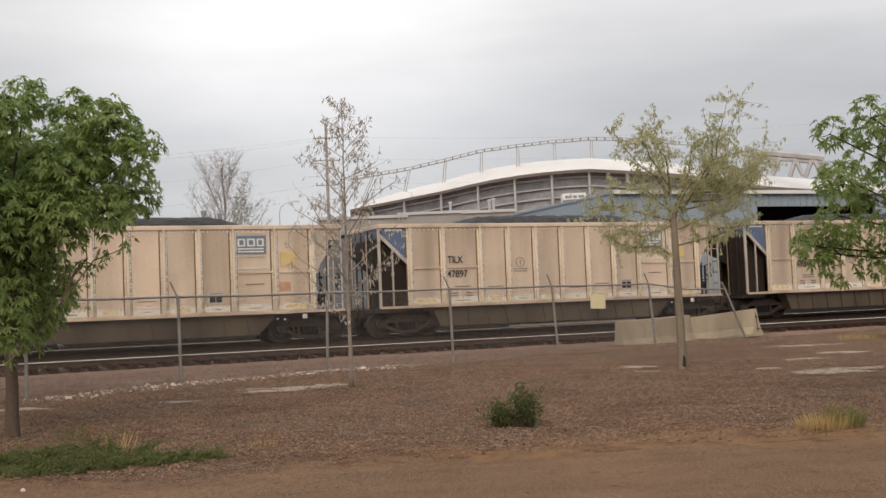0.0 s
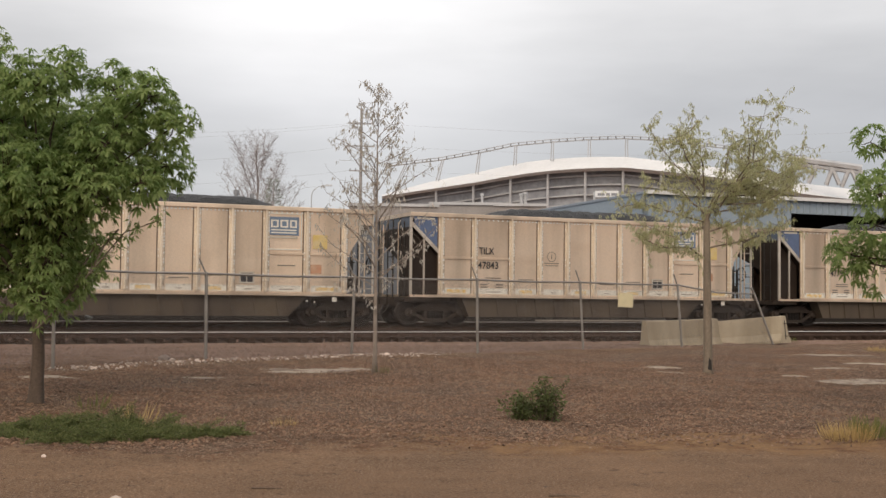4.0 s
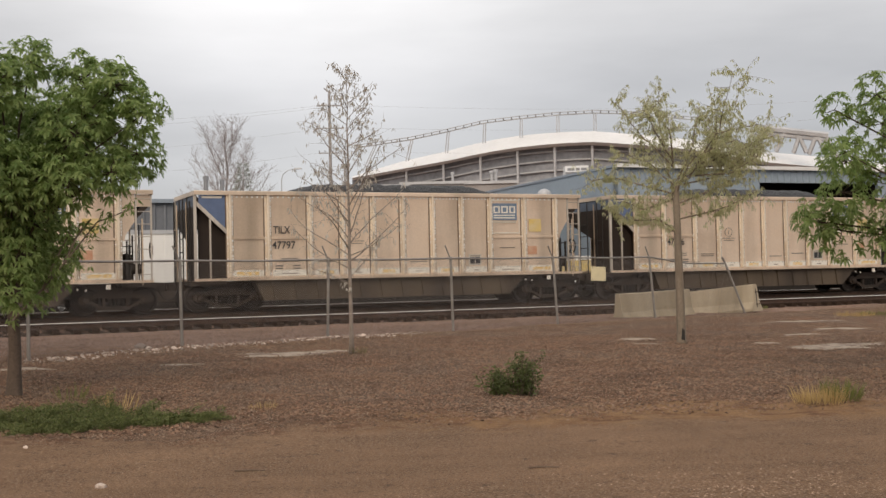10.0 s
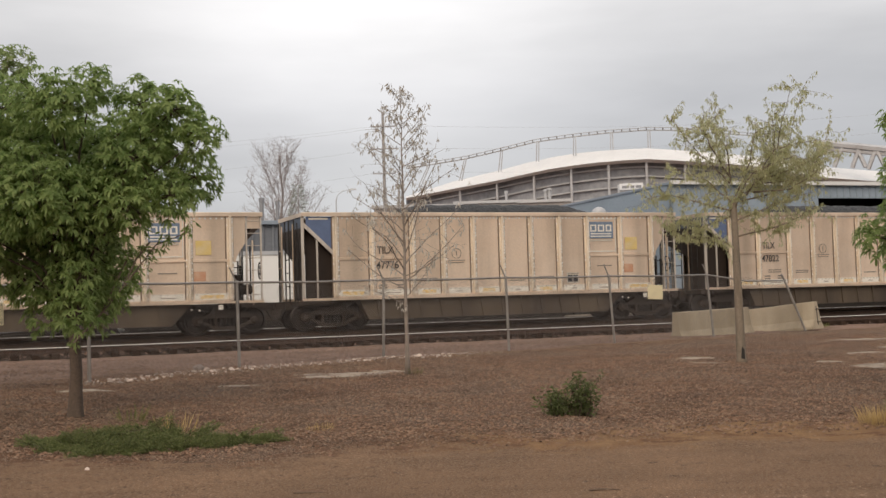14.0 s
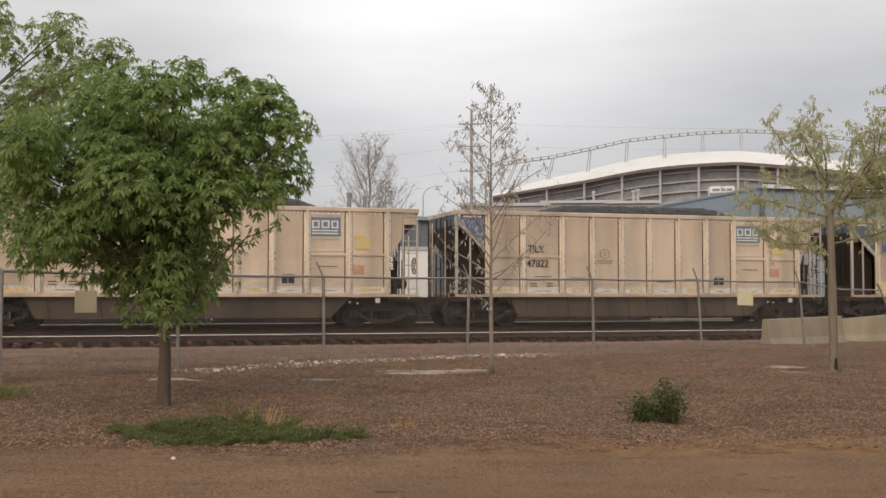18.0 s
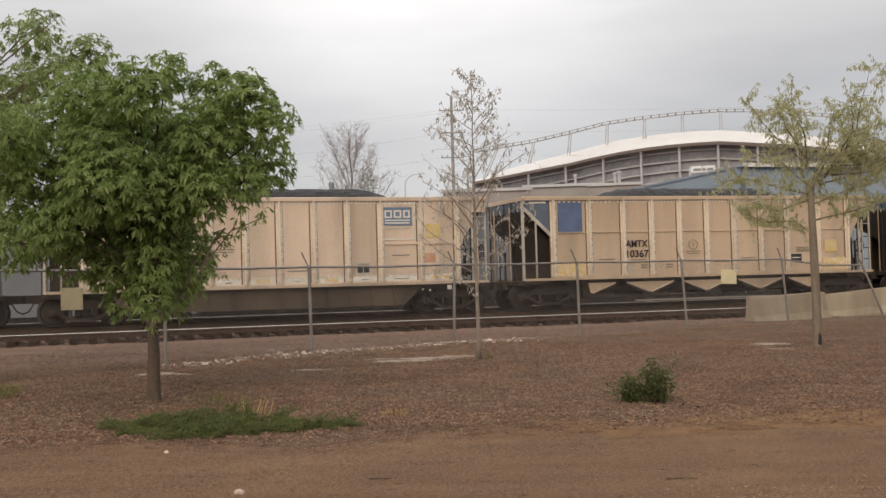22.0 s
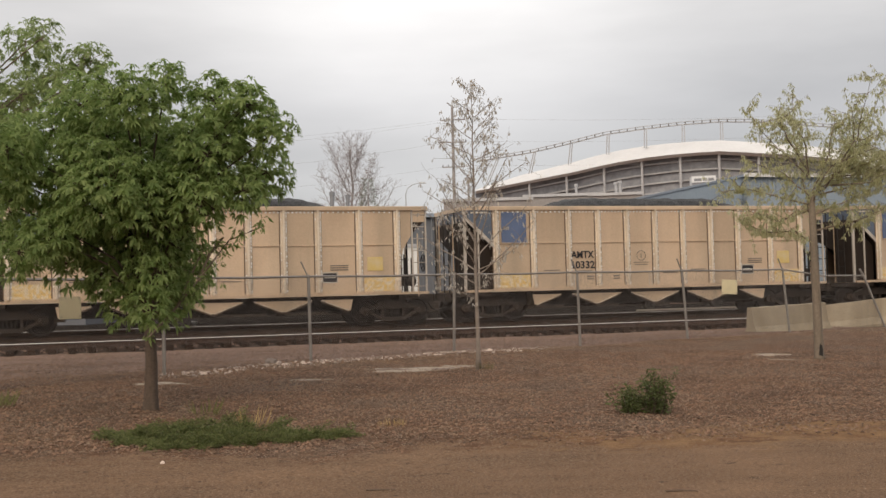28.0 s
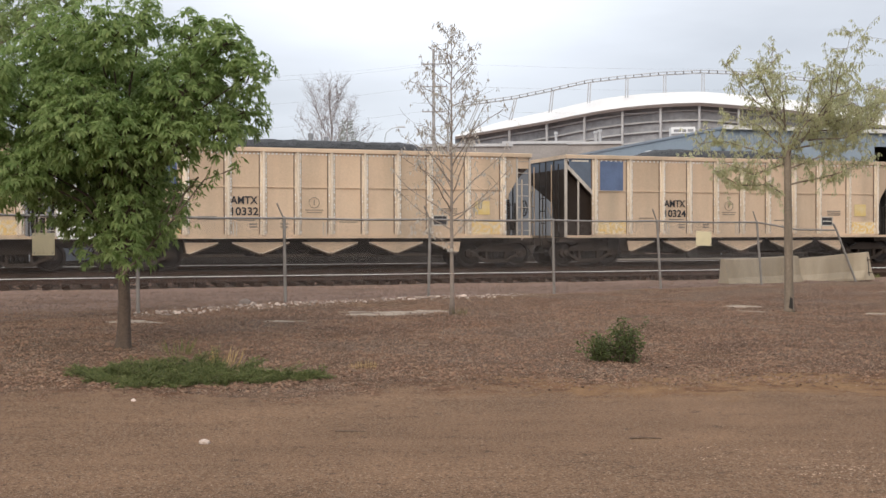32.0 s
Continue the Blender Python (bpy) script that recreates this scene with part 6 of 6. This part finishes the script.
def side_spray():
    """A thin, half-bare spray of twigs hanging out of the green tree's side."""
    rng = random.Random(77)
    root = GREEN
    for pts in ([(0.02, 1.08), (0.48, 1.53), (0.78, 1.86), (1.23, 2.38), (1.75, 2.55)], [(0.48, 1.53), (0.66, 1.9), (0.85, 2.25)], [(0.78, 1.86), (0.95, 2.2), (1.15, 2.42)]):
        P = [Vector((-4.71 + a, 15.5 - 0.25 * a, h)) for a, h in pts]
        g, cs = Geo(), []
        g.tube(P, [0.020, 0.016, 0.012, 0.008, 0.004][:len(P)], 5, caps=False)
        for i in range(len(P) - 1):
            for k in range(6):
                q = P[i].lerp(P[i + 1], k / 6)
                e = limb(g, rng, q, (rng.gauss(0.3, 0.8), rng.gauss(0, 0.6), rng.gauss(0.5, 0.6)), rng.uniform(0.10, 0.34), 0.005, 0.002, 0.2, 4, 4)
                cs += e[2:]
        part("branch", g, M_BARKPALE, root, "thin pale half-bare branch")
        at, al, sz = clumps_to_leaves(rng, cs, 3, 0.095, 1.0, 0.05)
        part("foliage", leaves_mesh("foliage", M_LEAF_A, at, al, sz, 0.34), None, root)


side_spray()


def bare_tree():
    """A leafless tree far behind the tracks, its crown a fan of fine twigs."""
    rng = random.Random(9)
    root = thing("bare_tree", "leafless tree with fine pale twigs behind the sheds", "tree")
    b = far(-6.75, 0, 110)
    g = Geo()
    n = 12
    axis = [Vector((b.x + 0.25 * noise.noise((k * 0.5, 1.0, 2.0)), b.y, 0.2 + 15.6 * k / n)) for k in range(n + 1)]
    g.tube(axis, [0.2 * (1 - 0.9 * k / n) + 0.015 for k in range(n + 1)], 8)
    part("trunk", g, M_BARE, root)
    for k in range(30):
        h = Geo()
        a = k * 2.4
        u = 0.14 + 0.74 * k / 30
        s = axis[0].lerp(axis[-1], u)
        L = 7.2 * (1.0 - u) + 2.0
        q = limb(h, rng, s, (math.cos(a) * 0.62, math.sin(a) * 0.62, 1.0), L * rng.uniform(0.85, 1.15), 0.085 * (1.15 - u), 0.012, 0.07, 8, 5, 0.03)
        for j in range(2, 9):
            for _ in range(4):
                e = limb(h, rng, q[j], (math.cos(a) * 0.3 + rng.gauss(0, 0.6), math.sin(a) * 0.3 + rng.gauss(0, 0.6), 0.8), rng.uniform(0.7, 1.8), 0.014, 0.005, 0.1, 4, 3)
                for _ in range(2):
                    limb(h, rng, e[2], (rng.gauss(0, 0.8), rng.gauss(0, 0.8), 0.8), rng.uniform(0.4, 1.0), 0.012, 0.006, 0.15, 3, 3)
        part("branch", h, M_BARE, root)


def far_conifer():
    """A thin grey-green conifer beside the bare tree."""
    rng = random.Random(19)
    b = far(-5.95, 0, 106)
    root = thing("conifer", "thin grey-green conifer beside the bare tree", "tree")
    part("trunk", Geo().tube([(b.x, b.y, 0.2), (b.x, b.y, 12.0)], [0.2, 0.03], 7), M_BARE, root)
    at, al, sz = [], [], []
    for _ in range(1500):
        z = 3.0 + 9.2 * rng.random() ** 1.2
        a, r = rng.uniform(0, 6.28), (1.9 * (1 - (z - 3.0) / 10.5) + 0.1) * rng.random() ** 0.5
        at.append((b.x + r * math.cos(a), b.y + r * math.sin(a), z))
        al.append((math.cos(a), math.sin(a), rng.gauss(0.2, 0.3)))
        sz.append(rng.uniform(0.25, 0.5))
    part("foliage", leaves_mesh("foliage", M_LEAF_F, np.array(at), np.array(al), np.array(sz), 0.2), None, root)


M_LEAF_F = leaf_mat("grey_green_needles", (0.26, 0.28, 0.24), (0.38, 0.39, 0.34), 0.4)
far_conifer()


bare_tree()
# ---------------------------------------------------------------- low plants, stones, litter
def leaf_bush():
    rng = random.Random(31)
    x, y = 1.86, 14.7
    root = thing("shrub", "small leafy green shrub growing out of the mulch", "shrub")
    for dx, tall, spread, n in ((-0.17, 0.38, 0.28, 10), (0.10, 0.54, 0.3, 12), (0.22, 0.50, 0.45, 6)):
        g, cs = Geo(), []
        for k in range(n):
            a = k * 2.4
            q = limb(g, rng, (x + dx + 0.03 * math.cos(a), y + 0.04 * math.sin(a), 0.0), (spread * math.cos(a), spread * math.sin(a), 1), tall * rng.uniform(0.6, 1.05), 0.009, 0.003, 0.13, 5, 4)
            cs += q[1:] + [p + Vector((rng.gauss(0, 0.045), rng.gauss(0, 0.045), rng.gauss(0, 0.045))) for p in q[1:] for _ in range(2)]
        part("stem", g, M_BARK, root)
        at, al, sz = clumps_to_leaves(rng, cs, 5, 0.06, 0.0, 0.05)
        part("foliage", leaves_mesh("foliage", M_LEAF_D, at, al, sz, 0.36), None, root)


leaf_bush()


def juniper():
    """Low feathery sprays, tuft by tuft, in an uneven patch with gaps."""
    rng = random.Random(32)
    root = thing("creeping_juniper", "low spreading green juniper along the dirt road", "shrub")
    cores = [(-4.22, 13.2, 0.22, 0.10), (-4.0, 13.05, 0.34, 0.17), (-3.65, 13.1, 0.38, 0.19), (-3.15, 13.2, 0.36, 0.25), (-2.75, 13.05, 0.34, 0.2), (-3.5, 12.6, 0.38, 0.13), (-3.0, 12.5, 0.34, 0.15), (-3.85, 12.65, 0.26, 0.09), (-2.15, 12.85, 0.30, 0.13), (-3.3, 12.25, 0.28, 0.1), (-2.6, 12.6, 0.28, 0.14), (-1.9, 12.85, 0.2, 0.12)]
    for cx, cy, r, h in cores:
        g, at, al, sz = Geo(), [], [], []
        for _ in range(34):
            a, q = rng.uniform(0, 6.28), r * rng.random() ** 0.5
            tx, ty = cx + q * math.cos(a), cy + 0.75 * q * math.sin(a)
            top = h * (1 - 0.5 * (q / r) ** 2) * rng.uniform(0.6, 1.25)
            lead = Vector((math.cos(a) * 0.9 + rng.gauss(0, 0.5), math.sin(a) * 0.9 + rng.gauss(0, 0.5), rng.uniform(0.05, 0.35))).normalized()
            s = Vector((tx, ty, max(0.03, top - 0.06)))
            pts = limb(g, rng, s, lead, rng.uniform(0.14, 0.3), 0.006, 0.002, 0.12, 6, 4, -0.03)
            for i, p in enumerate(pts):
                for _ in range(34 - 3 * i):
                    d = Vector((rng.gauss(0, 0.6), rng.gauss(0, 0.6), rng.gauss(0.15, 0.4))) + lead * 0.7
                    at.append(tuple(p + Vector((rng.gauss(0, 0.022), rng.gauss(0, 0.022), rng.gauss(0, 0.016)))))
                    al.append(tuple(d))
                    sz.append(rng.uniform(0.022, 0.045))
        part("stem", g, M_BARK, root)
        part("foliage", leaves_mesh("foliage", M_JUNIPER, np.array(at), np.array(al), np.array(sz), 0.26), None, root)


juniper()


def grass_clump(x, y, r, h, n, m, label, seed):
    rng = np.random.default_rng(seed)
    a, q = rng.uniform(0, 6.28, n), r * np.sqrt(rng.uniform(0, 1, n))
    at = np.stack([x + q * np.cos(a), y + q * np.sin(a), np.full(n, ground_z(x, y) - 0.01)], 1)
    al = np.stack([np.cos(a) * 0.45 * q / r + rng.normal(0, 0.15, n), np.sin(a) * 0.45 * q / r + rng.normal(0, 0.15, n), np.ones(n)], 1)
    me = leaves_mesh("grass_clump", m, at, al, h * rng.uniform(0.45, 1.0, n), 0.035)
    tagged(new("grass_clump", me), label, "grass", kind="stuff")


grass_clump(5.22, 12.95, 0.28, 0.28, 260, M_STRAW, "dry straw-yellow clump of grass", 1)
grass_clump(5.55, 13.15, 0.2, 0.34, 200, M_GRASS, "dull green clump of grass", 2)
grass_clump(6.6, 12.9, 0.3, 0.27, 220, M_STRAW, "dry straw-yellow clump of grass", 7)
grass_clump(7.2, 12.75, 0.35, 0.32, 400, M_GRASS, "dull green clump of grass", 8)
grass_clump(-7.15, 16.2, 0.3, 0.3, 200, M_GRASS, "dull green clump of grass", 3)
grass_clump(-1.24, 13.76, 0.16, 0.14, 70, M_STRAW, "small dry tuft of grass in the mulch", 11)
grass_clump(-3.75, 14.9, 0.2, 0.3, 45, M_GRASS, "thin green blades of grass behind the juniper", 12)
grass_clump(-2.9, 13.6, 0.2, 0.33, 45, M_STRAW, "dry straw-yellow clump of grass", 4)
grass_clump(-0.15, 21.6, 0.13, 0.2, 70, M_DRYGREEN, "dull olive-green tuft at the sapling's foot", 5)
grass_clump(13.1, 38.9, 0.7, 0.22, 420, M_GRASS, "low dull weeds on the ballast", 6)
grass_clump(14.1, 32.4, 0.55, 0.2, 420, M_STRAW, "low dry weeds on the ballast", 9)
grass_clump(14.8, 32.6, 0.5, 0.22, 300, M_GRASS, "low dull weeds on the ballast", 10)


def stone_mesh(seed):
    bm = bmesh.new()
    bmesh.ops.create_icosphere(bm, subdivisions=1, radius=1.0)
    for v in bm.verts:
        k = 1 + 0.5 * noise.noise(v.co * 1.3 + Vector((seed * 3.7, 0, 0))) + 0.1 * noise.noise(v.co * 3.1 + Vector((0, seed, 0)))
        v.co = Vector((v.co.x * k * 1.15, v.co.y * k * 0.9, v.co.z * k * 0.65))
    me = bpy.data.meshes.new("stone")
    bm.to_mesh(me)
    bm.free()
    me.materials.append(M_STONE)
    return me


def stones():
    rng = random.Random(41)
    shapes = [stone_mesh(i) for i in range(6)]

    def put(x, y, r, lab, group=""):
        ob = tagged(new("stone", shapes[rng.randrange(6)]), lab, "stone", group=group)
        ob.matrix_basis = pose(x, y, ground_z(x, y) + r * 0.3, 0, 0, rng.uniform(0, 360)) @ Matrix.Diagonal((r, r, r, 1))
    # the row of pale stones along the foot of the fence
    n = 290
    for i in range(n):
        u = rng.random() * 0.52
        f = 2 + u * 5.0
        k = int(f)
        (x0, y0), (x1, y1) = POSTS[k], POSTS[k + 1]
        x, y = x0 + (x1 - x0) * (f - k), y0 + (y1 - y0) * (f - k)
        put(x + rng.gauss(0.1, 0.28), y + rng.gauss(-0.35, 0.38), rng.uniform(0.012, 0.04) * rng.uniform(0.7, 1.2), "pale stone in the row along the fence", "stones along the fence")
    for k in range(9):
        f = rng.uniform(2.1, 4.4)
        (x0, y0), (x1, y1) = POSTS[int(f)], POSTS[int(f) + 1]
        put(x0 + (x1 - x0) * (f % 1) + 0.1, y0 + (y1 - y0) * (f % 1) - 0.4 + rng.gauss(0, 0.15), rng.uniform(0.05, 0.075), "larger pale stone in the row along the fence", "stones along the fence")
    put(-4.68, 24.2, 0.13, "larger white stone beside the fence", "stones along the fence")
    put(-4.5, 24.0, 0.08, "pale stone in the row along the fence", "stones along the fence")
    put(-2.06, 8.98, 0.045, "small white stone on the dirt road")
    put(-3.25, 11.15, 0.026, "small pale stone at the edge of the dirt road")


stones()


def fine_stones():
    """Chippings between the larger stones of the row, and gravel on the strip between fence and ballast."""
    rng = np.random.default_rng(43)
    shape = [(0.5, 0, -0.3), (-0.25, 0.45, -0.3), (-0.3, -0.4, -0.3), (0.1, 0.05, 0.42), (0.35, 0.35, 0.1), (-0.4, 0.1, 0.15)]
    fc = [(0, 4, 3), (4, 1, 5), (4, 5, 3), (1, 2, 5), (5, 2, 3), (2, 0, 3), (0, 1, 4)]
    row, strip = Geo(), Geo()

    def chip(g, x, y, r):
        a = rng.uniform(0, 6.3)
        ca, sa, z = math.cos(a) * r, math.sin(a) * r, lumpy(x, y) + 0.2 * r
        g.add([(x + u * ca - w * sa, y + u * sa + w * ca, z + h * r) for u, w, h in shape], fc)
    for _ in range(1100):
        f = 2 + rng.random() * 2.7
        (x0, y0), (x1, y1) = POSTS[int(f)], POSTS[int(f) + 1]
        chip(row, x0 + (x1 - x0) * (f % 1) + rng.normal(0.1, 0.3), y0 + (y1 - y0) * (f % 1) + rng.normal(-0.35, 0.42), rng.uniform(0.012, 0.04))
    for _ in range(9000):
        p = along_track(rng.uniform(-14, 12), rng.uniform(-11.0, -6.2))
        if -0.566 * p.x + 0.825 * p.y > 22.7:
            chip(strip, p.x, p.y, rng.uniform(0.014, 0.045))
    tagged(part("stone_chippings", row, M_STONE), "small pale chippings along the fence", "stones", kind="stuff")
    tagged(part("strip_gravel", strip, M_BALLAST), "loose pinkish gravel between fence and track", "gravel", kind="stuff")


fine_stones()


def litter():
    """A crushed white cup lying behind the tracks."""
    p = Vector((-14.4, 55.4, 0.35))
    g = Geo().lathe([(0.05, 0.0), (0.055, 0.02), (0.105, 0.10), (0.11, 0.105), (0.10, 0.10), (0.045, 0.01)], (0, 0, 0), axis="z", n=14)
    ob = tagged(part("paper_cup", g, M_TRAILER), "crushed white paper cup lying on the yard", "litter")
    ob.matrix_basis = Matrix.Translation(p) @ pose(0, 0, 0, 14, 9, 20) @ Matrix.Diagonal((1.6, 1.6, 1.3, 1))


litter()


def fallen_sticks():
    """Dry sticks lying on the road and the mulch."""
    rng = random.Random(44)
    m_stick = mat("dry_stick", (0.15, 0.105, 0.075), 0.95, 0.0, 0.1, 6.0, 40, 0.2)
    for x0, y0, x1, y1, r in ((-1.1, 9.54, -0.85, 9.52, 0.007), (1.3, 9.24, 1.55, 9.22, 0.008), (0.33, 14.43, 0.55, 14.36, 0.009)):
        a, b = Vector((x0, y0, lumpy(x0, y0) + r)), Vector((x1, y1, lumpy(x1, y1) + r))
        m = a.lerp(b, 0.55) + Vector((0, rng.uniform(-0.03, 0.03), rng.uniform(0, 0.01)))
        tagged(part("stick", Geo().tube([a, m, b], [r, r * 0.9, r * 0.4], 7), m_stick, smooth=True), "dry brown broken stick lying on the ground", "stick", group="fallen sticks")


fallen_sticks()


def bare_patches():
    """Pale washed-out sand patches in the mulch."""
    m = mat("pale_washed_sand", (0.33, 0.27, 0.21), 0.95, 0.0, 0.15, 3.0, 30, 0.3, col2=(0.16, 0.11, 0.08), blot=(0.45, 0.62))
    rng = random.Random(51)
    spots = [(-1.55, 21.9, 1.3, 0.75), (-0.7, 22.4, 0.6, 0.4), (-5.75, 19.6, 0.6, 0.25), (8.9, 21.7, 1.0, 0.6), (9.6, 22.2, 0.9, 0.4), (8.05, 22.7, 0.4, 0.18), (5.8, 24.4, 0.6, 0.28), (5.7, 23.15, 0.4, 0.15), (9.7, 25.0, 0.8, 0.3), (11.6, 23.8, 0.5, 0.4), (11.5, 27.0, 1.0, 0.4), (-3.2, 19.8, 0.45, 0.15), (11.9, 30.5, 1.6, 0.5)]
    for cx, cy, rx, ry in spots:
        n, rings = 40, 4
        g = Geo()
        g.v.append((cx, cy, lumpy(cx, cy) + 0.012))
        s = rng.random() * 50
        for q in range(1, rings + 1):
            for i in range(n):
                a = 2 * math.pi * i / n
                k = (q / rings) * (0.72 + 0.5 * noise.noise((math.cos(a) * 1.6 + s, math.sin(a) * 1.6, 0.0)) + 0.22 * noise.noise((math.cos(a) * 5 + s, math.sin(a) * 5, 3.0)))
                x, y = cx + rx * k * math.cos(a), cy + ry * k * math.sin(a)
                g.v.append((x, y, lumpy(x, y) + (0.012 if q < rings else -0.004)))
        g.f += [(0, 1 + i, 1 + (i + 1) % n) for i in range(n)]
        for q in range(rings - 1):
            o = 1 + q * n
            g.f += [(o + i, o + n + i, o + n + (i + 1) % n, o + (i + 1) % n) for i in range(n)]
        tagged(part("bare_patch", g, m, smooth=True), "pale washed-out sandy patch in the mulch", "ground", group="bare patches", kind="structure")


bare_patches()


def mulch_chips():
    """Loose bark chips and small pale stones strewn over the bed."""
    rng = np.random.default_rng(61)
    for name, m, n, r0, r1, lab in (("mulch_chips", M_CHIP, 34000, 0.010, 0.027, "loose brown bark chips on the ground"), ("pale_chips", M_CHIP2, 24000, 0.007, 0.019, "small pale stones and chips in the mulch")):
        y = 11.6 + 14.2 * rng.random(n) ** 1.1
        x = (rng.random(n) - 0.5) * 2 * (0.46 * y + 1.5)
        edge = np.array([12.25 + 0.1 * p + 0.9 * noise.noise((p * 0.55, 7.0, 0.0)) + 0.35 * noise.noise((p * 2.3, 3.0, 0.0)) for p in x]) + rng.normal(0, 0.18, n)
        x, y = x[y > edge], y[y > edge]
        n = len(x)
        a, r, e = rng.uniform(0, 6.28, n), rng.uniform(r0, r1, n), rng.uniform(0.3, 0.8, n)
        tz = rng.uniform(-1.6, 1.6, n)
        z = np.array([lumpy(p, q) for p, q in zip(x, y)]) + 0.006
        ca, sa = np.cos(a), np.sin(a)
        vs = []
        for u, w, h in ((-1, -1, 0), (1, -1, 0), (1, 1, 0), (-1, 1, 0), (0.1, 0.0, 0.55)):
            px, py = u * r, w * r * e
            vs.append(np.stack([x + px * ca - py * sa, y + px * sa + py * ca, z + h * r * 1.1 + u * r * 0.25 * tz], 1))
        v = np.stack(vs, 1).reshape(-1, 3)
        i = np.arange(n) * 5
        f = np.concatenate([np.stack([i + p, i + q, i + 4], 1) for p, q in ((0, 1), (1, 2), (2, 3), (3, 0))])
        me = bpy.data.meshes.new(name)
        me.from_pydata(v.tolist(), [], f.tolist())
        me.materials.append(m)
        me.update()
        tagged(new(name, me), lab, "mulch", kind="stuff")


M_CHIP = mat("bark_chip", (0.137, 0.081, 0.052), 0.95, 0.0, 0.1, 0.75, 30, 0.0, col2=(0.078, 0.047, 0.031), blot=(0.5, 0.62), tint=0.52)
M_CHIP2 = mat("pale_chip", (0.34, 0.236, 0.166), 0.95, 0.0, 0.1, 1.1, 30, 0.0, col2=(0.2, 0.132, 0.088), blot=(0.48, 0.62), tint=0.4)
mulch_chips()


def road_gravel():
    """Fine gravel on the dirt road, with a paler spill of stones on one side."""
    rng = np.random.default_rng(71)
    for name, m, n, lab in (("road_grit", M_CHIP2, 4200, "fine tan grit on the dirt road"), ("pale_gravel", M_CHIP2, 650, "spill of small pale stones on the dirt road")):
        if name == "road_grit":
            y = 6.2 + 6.0 * rng.random(n)
            x = (rng.random(n) - 0.5) * 2 * (0.45 * y + 0.8)
            r = rng.uniform(0.004, 0.010, n)
        else:
            y = 8.2 + rng.normal(0, 0.35, n)
            x = 2.7 + rng.normal(0, 0.65, n)
            r = rng.uniform(0.004, 0.012, n)
        a, e = rng.uniform(0, 6.28, n), rng.uniform(0.5, 1.0, n)
        ca, sa = np.cos(a), np.sin(a)
        vs = []
        for u, w, h in ((-1, -0.8, 0), (1, -0.9, 0), (0.8, 1, 0), (-0.9, 0.8, 0), (0.1, 0.0, 0.9)):
            px, py = u * r, w * r * e
            vs.append(np.stack([x + px * ca - py * sa, y + px * sa + py * ca, 0.012 + h * r * 0.6], 1))
        v = np.stack(vs, 1).reshape(-1, 3)
        i = np.arange(n) * 5
        f = np.concatenate([np.stack([i + p, i + q, i + 4], 1) for p, q in ((0, 1), (1, 2), (2, 3), (3, 0))])
        me = bpy.data.meshes.new(name)
        me.from_pydata(v.tolist(), [], f.tolist())
        me.materials.append(m)
        me.update()
        tagged(new(name, me), lab, "gravel", kind="stuff")


road_gravel()
# ---------------------------------------------------------------- motion of the train
def travel(t):
    """Where the second wagon's front post is along the track: the train slows down slowly."""
    return 0.6064 - 3.94452 * t + 0.0200113 * t * t


def motions():
    for k, car in enumerate(CARS):
        rows = []
        for i in range(33):
            p = along_track(travel(i) + (k - 1) * PITCH, 0, 0.57)
            rows.append((float(i), pose(p.x, p.y, p.z, 0, 0, 20.2)))
        walk(car, rows)
        for ob in car.children_recursive:
            if ob.name.startswith("wheelset"):
                x, y, z = ob.location
                walk(ob, [(i * 0.16, pose(x, y, z, 0, math.degrees(travel(i * 0.16) / 0.459), 0)) for i in range(201)])


motions()
